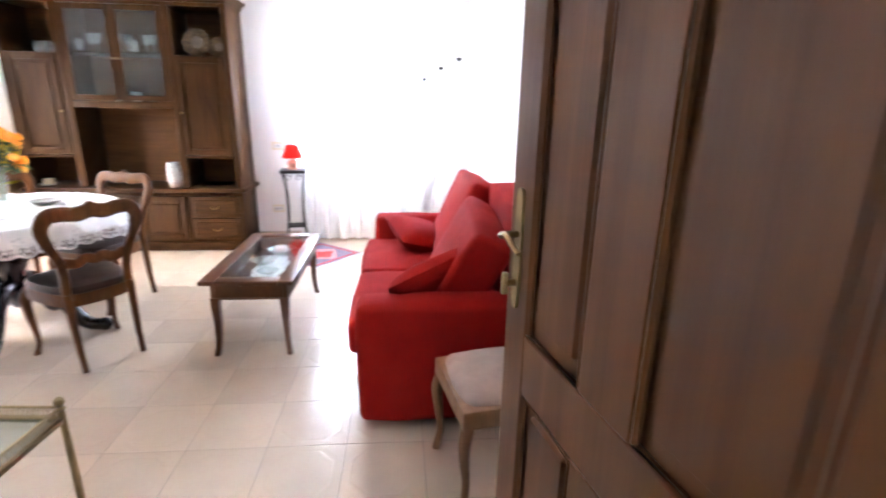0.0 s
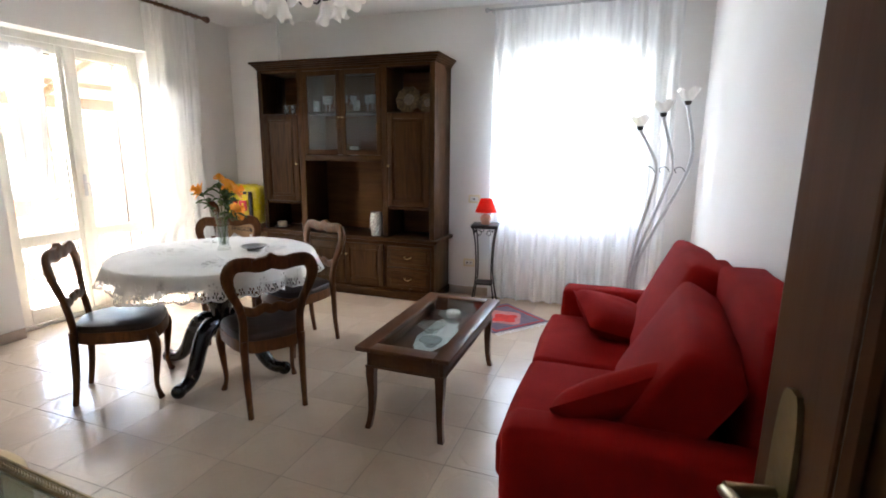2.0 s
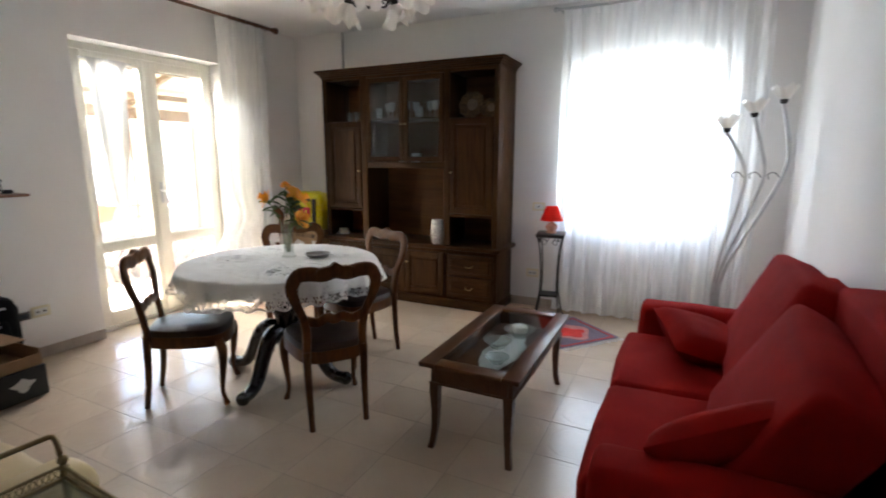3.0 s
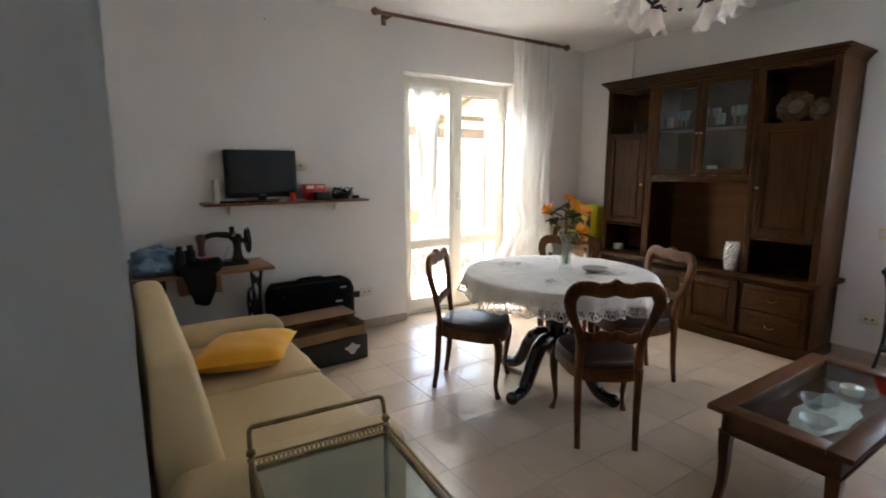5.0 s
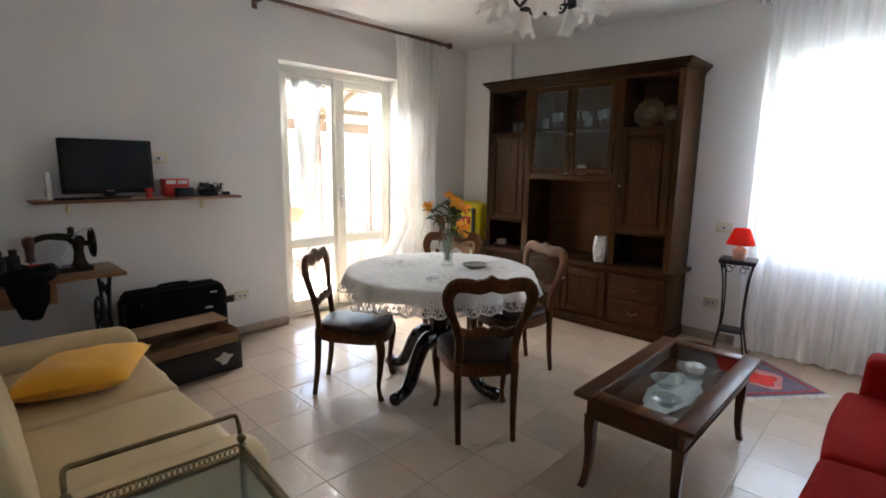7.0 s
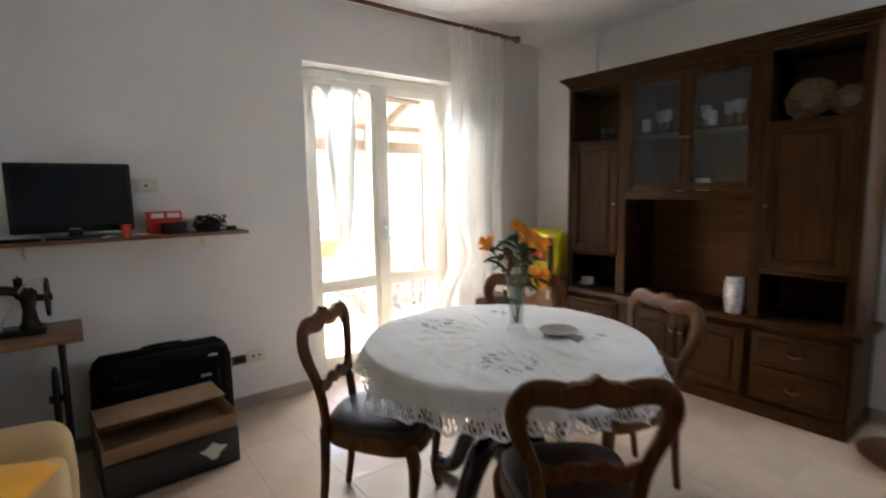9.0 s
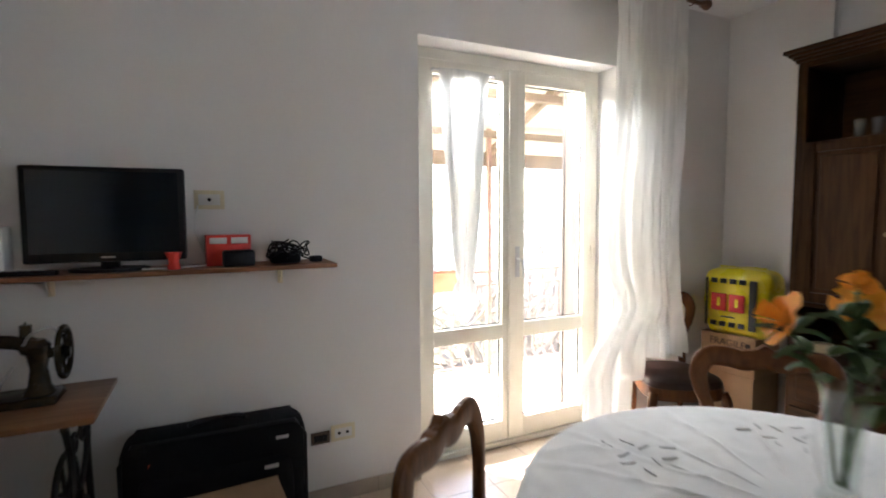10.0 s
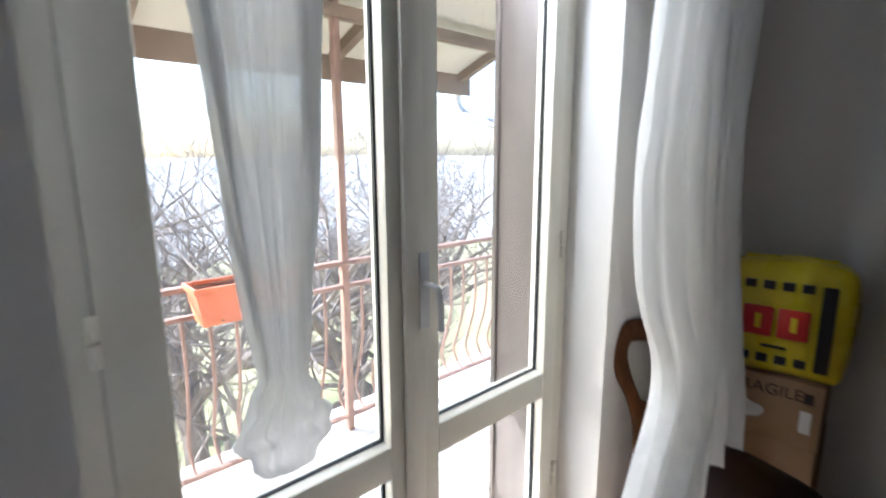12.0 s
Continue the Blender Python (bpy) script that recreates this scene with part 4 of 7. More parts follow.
# ---- curtains ----
def drape_mesh(width, height, folds, depth, nx=120, nz=40, gather=lambda s, h: (0, 0, 0), seed=0.0):
    """A hanging cloth along +y from 0 to width, its top at 0; s runs along the width and h from 0 at the top to 1 at the hem."""
    bm = bmesh.new()
    grid = []
    for j in range(nz + 1):
        h = j / nz
        row = []
        for i in range(nx + 1):
            s = i / nx
            a = 2 * math.pi * (folds * s + 0.35 * noise.noise(Vector((s * 4 + seed, h * 1.2, seed))))
            d = depth * (0.55 + 0.45 * h)
            x = d * math.sin(a) + 0.4 * d * math.sin(2.3 * a + 1) + 0.02 * noise.noise(Vector((s * 3, h * 2, 9 + seed))) + 0.008 * noise.noise(Vector((s * 16 + seed, h * 5, 2))) + 0.006 * noise.noise(Vector((s * 9 + h * 14, h * 9, 5 + seed)))
            y = s * width + 0.35 * d * math.cos(a)
            g = gather(s, h)
            row.append(bm.verts.new((x + g[0], y + g[1], -h * height + g[2])))
        grid.append(row)
    for p, q in zip(grid, grid[1:]):
        for i in range(nx):
            bm.faces.new((p[i], p[i + 1], q[i + 1], q[i]))
    return bm


nc = thing("window_curtain", "sheer white curtain hanging full length before the window", "curtain", (-0.61, 5.745, 2.665), -90)
part("curtain_cloth", drape_mesh(1.54, 2.63, 11, 0.026, 260, 30), SHEER, nc)
bm = bmesh.new()
tube(bm, [(0.0, -0.06, 0.012), (0.0, 1.52, 0.012)], 0.011, 10)
for y in (-0.07, 1.53):
    b = bmesh.ops.create_uvsphere(bm, u_segments=12, v_segments=8, radius=0.022)["verts"]
    bmesh.ops.translate(bm, vec=(0, y, 0.012), verts=b)
part("curtain_rod", bm, GREYMETAL, nc, "grey metal curtain rod")
for y in (-0.03, 1.49):
    part("rod_bracket", boxes(((-0.132, y - 0.008, 0.004), (0.0, y + 0.008, 0.020))), GREYMETAL, nc)


def fall(s, h):
    """The balcony drape: it swings out into the room and its right half lies over the chair."""
    ease = lambda t: (lambda c: c * c * (3 - 2 * c))(min(1.0, max(0.0, t)))
    pull = ease((h - 0.45) / 0.45)
    k = ease((s - 0.10) / 0.55)
    lift = k * 0.47 * ease((h - 0.62) / 0.38) * h
    out = 0.13 * pull - 0.05 * k * pull
    bunch = -0.01 * (s - 0.08) * ease((h - 0.1) / 0.6) * (1 - 0.55 * ease((h - 0.8) / 0.2))
    waist = 0.085 * math.exp(-((h - 0.68) / 0.055) ** 2) * (1 - s) ** 2
    flare = waist - 0.20 * ease((h - 0.70) / 0.14) * (1 - s) ** 1.5 - 0.08 * ease((h - 0.2) / 0.4) * (1 - s)
    return (out, bunch - 0.05 * pull + flare, lift)


wc = thing("balcony_curtain", "white cloth curtain gathered aside and draped over a chair", "curtain", (-3.455, 4.57, 2.68))
part("curtain_cloth", drape_mesh(0.575, 2.595, 6, 0.042, 200, 90, fall, 4.0), DRAPE, wc)
ROD = surface("brown_curtain_rod_wood", (0.16, 0.062, 0.026), (0.09, 0.034, 0.016), scale=10, rough=0.35, stretch=(3, 0.5, 3))
rod = thing("curtain_rod", "turned brown wooden curtain rod above the balcony window", "curtain rod", (-3.50, 4.23, 2.715))
bm = bmesh.new()
tube(bm, [(0, -1.06, 0), (0, 1.09, 0)], 0.015, 12)
part("rod", bm, ROD, rod)
for s in (-1, 1):
    bm = bmesh.new()
    lathe(bm, [(0.016, 0), (0.024, 0.008), (0.017, 0.018), (0.030, 0.035), (0.033, 0.055), (0.022, 0.072), (0.008, 0.082)], 14)
    bmesh.ops.rotate(bm, cent=(0, 0, 0), matrix=Matrix.Rotation(radians(-90 * s), 3, "X"), verts=bm.verts[:])
    bmesh.ops.translate(bm, vec=(0, 1.09 if s > 0 else -1.06, 0), verts=bm.verts[:])
    part("finial", bm, ROD, rod, "turned wooden finial")
    bm = bmesh.new()
    cuboid(bm, (-0.166, s * 0.95 - 0.014, -0.012), (-0.012, s * 0.95 + 0.014, 0.008), 0.003)
    cuboid(bm, (-0.166, s * 0.95 - 0.022, -0.05), (-0.156, s * 0.95 + 0.022, 0.04), 0.003)
    part("rod_bracket", bm, ROD, rod)
bm = bmesh.new()
for k in range(9):
    y = 0.56 + 0.055 * k
    ring = [(0.024 * math.cos(a), y, -0.004 + 0.024 * math.sin(a)) for a in (2 * math.pi * i / 14 for i in range(14))]
    tube(bm, ring, 0.0035, 6, closed=True)
tagged(part("curtain_rings", bm, ROD, rod), kind="stuff")


def knotted_sheer():
    """The sheer on the window leaf, tied into a knot."""
    k = thing("tied_curtain", "sheer white leaf curtain twisted and tied in a knot", "curtain", (-3.79, 3.80, 0))
    bm = bmesh.new()
    rings, n = [], 120
    prof = [(2.20, 0.130, 0.018), (2.0, 0.122, 0.022), (1.7, 0.104, 0.026), (1.4, 0.080, 0.030), (1.2, 0.060, 0.032), (1.08, 0.046, 0.032), (1.03, 0.040, 0.034), (1.0, 0.056, 0.036), (0.96, 0.078, 0.038), (0.91, 0.086, 0.038), (0.87, 0.076, 0.034), (0.84, 0.052, 0.028), (0.825, 0.02, 0.012)]
    for w, d, z in smooth_path([(w, d, z) for z, w, d in prof], 6):
        knot = min(1.0, max(0.0, (1.05 - z) * 12))
        ring = []
        for i in range(n):
            a = 2 * math.pi * i / n
            pleat = 0.13 * math.sin(9 * a + z * 3) + 0.08 * math.sin(23 * a - z * 4) + 0.05 * math.sin(41 * a + z * 6)
            wrap = 0.10 * math.sin(z * 70 + 2 * a) + 0.06 * math.sin(z * 110 - 3 * a)
            f = 1 + (1 - knot) * pleat + knot * (wrap + 0.3 * pleat) + 0.12 * noise.noise(Vector((math.cos(a) * 1.5, math.sin(a) * 1.5, z * 3)))
            ring.append(bm.verts.new((d * f * math.sin(a), w * f * math.cos(a), z)))
        rings.append(ring)
    for p, q in zip(rings, rings[1:]):
        for i in range(n):
            bm.faces.new((p[i], p[(i + 1) % n], q[(i + 1) % n], q[i]))
    bm.faces.new(rings[-1])
    part("curtain_cloth", bm, thin_cloth("sheer_knotted", (0.70, 0.70, 0.69), 0.24, 0.34), k)
    bm = bmesh.new()
    tube(bm, [(0, -0.19, 2.19), (0, 0.19, 2.19)], 0.005, 8)
    for y in (-0.19, 0.19):
        cuboid(bm, (-0.022, y - 0.006, 2.183), (0.004, y + 0.006, 2.197))
    part("curtain_wire", bm, GREYMETAL, k)


knotted_sheer()

# ---- chandelier ----
FROST = thin_cloth("frosted_petal_glass", (0.90, 0.87, 0.83), 0.05, 0.5)


def chandelier():
    c = thing("chandelier", "black iron chandelier with white petal-shaped glass shades", "chandelier", (-1.12, 3.58, H))
    bm = bmesh.new()
    lathe(bm, [(0.0, -0.055), (0.02, -0.05), (0.05, -0.025), (0.06, -0.006), (0.06, 0.0)], 20)
    part("ceiling_rose", bm, BLACKMETAL, c)
    bm = bmesh.new()
    lathe(bm, [(0.003, -0.56), (0.016, -0.545), (0.022, -0.52), (0.014, -0.49), (0.010, -0.44), (0.016, -0.41), (0.009, -0.38), (0.007, -0.05)], 14)
    part("stem", bm, BLACKMETAL, c)
    for k in range(3):
        a = radians(20 + 120 * k)
        bm = bmesh.new()
        tube(bm, [(0.03 * math.cos(a), 0.03 * math.sin(a), -0.05), (0.035 * math.cos(a), 0.035 * math.sin(a), -0.47)], 0.006, 8)
        part("rod", bm, GREYMETAL, c)
    for k in range(5):
        a = radians(12 + 72 * k)
        ca, sa = math.cos(a), math.sin(a)
        at = lambda r, z: (r * ca, r * sa, z)
        bm = bmesh.new()
        tube(bm, smooth_path([at(0.01, -0.44), at(0.06, -0.51), at(0.13, -0.52), at(0.175, -0.47), at(0.195, -0.42), at(0.210, -0.425), at(0.215, -0.44)], 5), 0.006, 8)
        tube(bm, smooth_path([at(0.13, -0.52), at(0.155, -0.485), at(0.14, -0.45), at(0.11, -0.46), at(0.105, -0.49), at(0.125, -0.505)], 5), 0.005, 8)
        arm = part("arm", bm, BLACKMETAL, c, "curled black iron arm")
        bm = bmesh.new()
        lathe(bm, [(0.012, -0.495), (0.024, -0.485), (0.022, -0.45), (0.008, -0.435)], 12, (0.215 * ca, 0.215 * sa, 0))
        part("lamp_holder", bm, BLACKMETAL, arm)
        bm = bmesh.new()
        rings, n = [], 40
        for r, z, f in ((0.022, 0.0, 0), (0.038, -0.012, 0.02), (0.052, -0.035, 0.05), (0.058, -0.062, 0.10), (0.072, -0.088, 0.16), (0.086, -0.102, 0.20)):
            ring = []
            for i in range(n):
                b = 2 * math.pi * i / n
                q = 1 + f * math.sin(6 * b)
                ring.append(bm.verts.new((0.215 * ca + r * q * math.cos(b), 0.215 * sa + r * q * math.sin(b), -0.482 + z + 0.10 * f * math.cos(6 * b))))
            rings.append(ring)
        for p, q in zip(rings, rings[1:]):
            for i in range(n):
                bm.faces.new((p[i], p[(i + 1) % n], q[(i + 1) % n], q[i]))
        bmesh.ops.solidify(bm, geom=bm.faces[:], thickness=0.0025)
        bmesh.ops.rotate(bm, cent=(0.215 * ca, 0.215 * sa, -0.48), matrix=Matrix.Rotation(radians(-26), 3, Vector((-sa, ca, 0))), verts=bm.verts[:])
        part("shade", bm, FROST, arm, "frosted white petal-edged glass shade")


chandelier()


# ---- floor lamp behind the red sofa ----
def floor_lamp():
    f = thing("floor_lamp", "silver floor lamp with three curved stems and white flower shades", "lamp", (0.72, 5.22, 0))
    bm = bmesh.new()
    lathe(bm, [(0.0, 0.0), (0.13, 0.0), (0.135, 0.008), (0.12, 0.018), (0.03, 0.028), (0.0, 0.03)], 32)
    part("base", bm, GREYMETAL, f, "round metal lamp base")
    for k, (x, z, bow, o) in enumerate(((-0.06, 1.615, 0.05, -0.02), (0.09, 1.71, 0.15, 0.0), (0.245, 1.79, 0.25, 0.02))):
        p = smooth_path([(o, 0.02 * k, 0.02), (o - 0.03, 0.02 * k, 0.42), (o - 0.02 + 0.06 * bow, 0.02 * k, 0.63), (o + 0.30 * bow, 0.01 * k, 0.85), (0.01 + 0.78 * bow, 0.01 * k, 1.10), (0.025 + 1.06 * bow, 0, 1.33), (x + 0.06, 0, 1.51), (x, 0, z)], 7)
        bm = bmesh.new()
        tube(bm, p, 0.0135, 10)
        st = part("stem", bm, GREYMETAL, f, "curved silver stem")
        bm = bmesh.new()
        q = [(0.02 + 1.05 * bow, 0, 1.30), (1.05 * bow - 0.02, 0.0, 1.345), (1.05 * bow - 0.06, 0, 1.33), (1.05 * bow - 0.05, 0, 1.30)]
        tube(bm, smooth_path(q, 4), 0.0035, 6)
        part("tendril", bm, BLACKMETAL, st, "thin curled tendril")
        bm = bmesh.new()
        lathe(bm, [(0.008, -0.01), (0.020, 0.0), (0.026, 0.022), (0.016, 0.03)], 14, (x, 0, z))
        part("lamp_cup", bm, BLACKMETAL, st, "dark lamp cup")
        bm = bmesh.new()
        rings, n = [], 36
        for r, zz, w in ((0.018, 0.022, 0), (0.035, 0.035, 0.02), (0.050, 0.058, 0.06), (0.062, 0.085, 0.12), (0.070, 0.10, 0.16)):
            rings.append([bm.verts.new((x + r * (1 + w * math.sin(5 * a)) * math.cos(a), r * (1 + w * math.sin(5 * a)) * math.sin(a), z + zz + 0.1 * w * math.cos(5 * a))) for a in (2 * math.pi * i / n for i in range(n))])
        for p1, p2 in zip(rings, rings[1:]):
            for i in range(n):
                bm.faces.new((p1[i], p1[(i + 1) % n], p2[(i + 1) % n], p2[i]))
        bmesh.ops.solidify(bm, geom=bm.faces[:], thickness=0.0025)
        part("shade", bm, FROST, st, "white flower-shaped glass shade")


floor_lamp()


# ---- iron plant stand with the red lamp ----
def iron_stand():
    s = thing("iron_stand", "tall black wrought-iron stand with scrollwork", "stand", (-0.60, 5.58, 0), 8)
    w, h = 0.115, 0.77
    for sx in (-1, 1):
        for sy in (-1, 1):
            bm = bmesh.new()
            tube(bm, smooth_path([(sx * w * 0.92, sy * w * 0.92, h - 0.012), (sx * w * 0.72, sy * w * 0.72, h - 0.14), (sx * w * 0.62, sy * w * 0.62, h - 0.35), (sx * w * 0.66, sy * w * 0.66, 0.25), (sx * w * 0.95, sy * w * 0.95, 0.04), (sx * w * 1.08, sy * w * 1.08, 0.007)], 4), 0.0065, 8)
            part("leg", bm, BLACKMETAL, s)
    for z, r in ((h - 0.012, w), (0.22, w * 0.68)):
        bm = bmesh.new()
        tube(bm, [(-r, -r, z), (r, -r, z), (r, r, z), (-r, r, z)], 0.007, 8, closed=True)
        part("frame", bm, BLACKMETAL, s)
    part("top", boxes(((-w - 0.008, -w - 0.008, h - 0.006), (w + 0.008, w + 0.008, h + 0.012)), bevel=0.004), BLACKMETAL, s)
    part("lower_shelf", boxes(((-w * 0.66, -w * 0.66, 0.222), (w * 0.66, w * 0.66, 0.228))), BLACKMETAL, s)
    for k in range(4):
        a = radians(90 * k)
        m = Matrix.Rotation(a, 4, "Z")
        for sgn in (-1, 1):
            spiral = []
            for i in range(22):
                t = i / 21
                b = sgn * (t * 4.2 * math.pi / 2 + 0.3)
                r = 0.034 * (1 - 0.72 * t)
                spiral.append(m @ Vector((sgn * 0.050 + r * math.cos(b) * sgn, -w * 0.86, h - 0.062 + r * math.sin(b) * sgn)))
            bm = bmesh.new()
            tube(bm, spiral, 0.0035, 6)
            part("scroll", bm, BLACKMETAL, s, "iron scroll")


iron_stand()


def table_lamp():
    l = thing("table_lamp", "small table lamp with a red shade on the iron stand", "lamp", (-0.60, 5.58, 0.782))
    bm = bmesh.new()
    lathe(bm, [(0.0, 0), (0.042, 0), (0.046, 0.008), (0.040, 0.02), (0.052, 0.045), (0.050, 0.068), (0.028, 0.088), (0.014, 0.095), (0.011, 0.125)], 24)
    part("base", bm, surface("pinkish_ceramic", (0.62, 0.34, 0.24), (0.50, 0.24, 0.16), scale=14, rough=0.3), l, "pinkish ceramic lamp base")
    bm = bmesh.new()
    lathe(bm, [(0.098, 0.112), (0.052, 0.235)], 36)
    bm.faces.ensure_lookup_table()
    bmesh.ops.delete(bm, geom=[f for f in bm.faces if len(f.verts) > 4], context="FACES_ONLY")
    bmesh.ops.solidify(bm, geom=bm.faces[:], thickness=0.002)
    part("shade", bm, thin_cloth("red_lampshade", (0.85, 0.045, 0.03), 0.0, 0.5), l, "red cone lampshade")


table_lamp()


# ---- rug and round tray ----
def small_rug():
    r = thing("rug", "small red and blue patterned rug with white fringe", "rug", (-0.113, 5.075, 0), 50.5)
    L, D = 0.585, 0.60
    RUGRED = surface("red_wool_pile", (0.42, 0.045, 0.04), (0.32, 0.03, 0.035), scale=20, fine=300, rough=0.95, bump=0.5)
    RUGBLUE = surface("blue_grey_wool_pile", (0.17, 0.14, 0.19), (0.13, 0.10, 0.15), scale=20, fine=300, rough=0.95, bump=0.5)
    RUGPINK = surface("pink_wool_pile", (0.52, 0.24, 0.22), (0.44, 0.18, 0.18), scale=20, fine=300, rough=0.95, bump=0.5)
    part("field", boxes(((-L / 2, 0.02, 0.0), (L / 2, D, 0.007)), bevel=0.002), RUGBLUE, r)
    part("border", boxes(((-L / 2 + 0.03, 0.04, 0.007), (L / 2 - 0.03, 0.06, 0.009)), ((-L / 2 + 0.03, D - 0.06, 0.007), (L / 2 - 0.03, D - 0.04, 0.009)), ((-L / 2 + 0.03, 0.06, 0.007), (-L / 2 + 0.05, D - 0.06, 0.009)), ((L / 2 - 0.05, 0.06, 0.007), (L / 2 - 0.03, D - 0.06, 0.009))), RUGRED, r, "red woven border")
    bm = bmesh.new()
    slab(bm, [(0.17 * math.cos(t) * (1 + 0.12 * math.cos(4 * t)), 0.30 + 0.19 * math.sin(t) * (1 + 0.12 * math.cos(4 * t))) for t in (2 * math.pi * i / 32 for i in range(32))], (0.007, 0.0095))
    part("medallion", bm, RUGPINK, r, "pink woven medallion")
    bm = bmesh.new()
    slab(bm, [(0.11 * math.cos(t) * (1 + 0.2 * math.cos(4 * t)), 0.26 + 0.10 * math.sin(t) * (1 + 0.2 * math.cos(4 * t))) for t in (2 * math.pi * i / 32 for i in range(32))], (0.0095, 0.012))
    part("flower", bm, surface("bright_red_wool", (0.66, 0.03, 0.02), scale=20, fine=300, rough=0.95, bump=0.5), r, "bright red woven flower")
    bm = bmesh.new()
    for k in range(46):
        x = -L / 2 + 0.006 + (L - 0.012) * k / 45
        tube(bm, [(x, 0.02, 0.004), (x + 0.004 * math.sin(k * 2.1), 0.0, 0.003), (x + 0.008 * math.sin(k * 3.7), -0.028 - 0.006 * math.sin(k), 0.002)], 0.0022, 5)
    tagged(part("fringe", bm, LINEN, r, "white rug fringe"), kind="stuff")


small_rug()
bm = bmesh.new()
lathe(bm, [(0.0, 0.0), (0.16, 0.0), (0.20, 0.03), (0.205, 0.05), (0.195, 0.05), (0.155, 0.018), (0.0, 0.014)], 40)
single("round_tray", bm, CHAIRWOOD, "round brown wooden tray on the floor by the wall unit", "tray", (-0.80, 5.40, 0.0))


# ---- chair behind the door ----
def upholstered_chair():
    c = thing("upholstered_chair", "light wooden chair with a pale upholstered seat, beside the sofa", "chair", (0.82, 2.27, 0), 190)
    HONEY = surface("honey_wood", (0.24, 0.115, 0.045), (0.16, 0.07, 0.028), scale=8, rough=0.35, stretch=(3, 3, 0.8))
    PALE = surface("pale_pink_upholstery", (0.38, 0.27, 0.22), (0.31, 0.22, 0.18), scale=12, fine=240, rough=0.9, bump=0.3)
    bm = bmesh.new()
    soft_box(bm, (-0.16, -0.165, 0.40), (0.17, 0.165, 0.468), 0.03, 0.02)
    part("seat", bm, PALE, c, "pale upholstered seat")
    part("seat_frame", boxes(((-0.195, -0.20, 0.355), (0.205, 0.20, 0.432)), bevel=0.012), HONEY, c)
    for sy in (-1, 1):
        bm = bmesh.new()
        tube(bm, smooth_path([(0.175, sy * 0.175, 0.37), (0.195, sy * 0.19, 0.28), (0.18, sy * 0.18, 0.12), (0.195, sy * 0.19, 0.0)], 4), [0.026, 0.026, 0.025, 0.024, 0.022, 0.020, 0.018, 0.016, 0.015, 0.015, 0.016, 0.017, 0.018], 10)
        part("leg", bm, HONEY, c)
        bm = bmesh.new()
        tube(bm, [(-0.18, sy * 0.17, 0.42), (-0.20, sy * 0.165, 0.2), (-0.225, sy * 0.16, 0.0)], [0.02, 0.018, 0.015], 10)
        part("leg", bm, HONEY, c)
    loop = [(-0.18, 0.165, 0.41), (-0.195, 0.175, 0.55), (-0.215, 0.19, 0.70), (-0.232, 0.17, 0.82), (-0.24, 0.10, 0.872), (-0.243, 0.0, 0.885)]
    p = smooth_path(loop + [(x, -y, z) for x, y, z in loop[-2::-1]], 5)
    bm = bmesh.new()
    tube(bm, p, 0.019, 10)
    part("back_frame", bm, HONEY, c, "curved wooden chair back")
    bm = bmesh.new()
    tube(bm, [(-0.20, -0.17, 0.56), (-0.205, 0, 0.545), (-0.20, 0.17, 0.56)], 0.02, 10, flat=0.6)
    part("back_rail", bm, HONEY, c)


upholstered_chair()


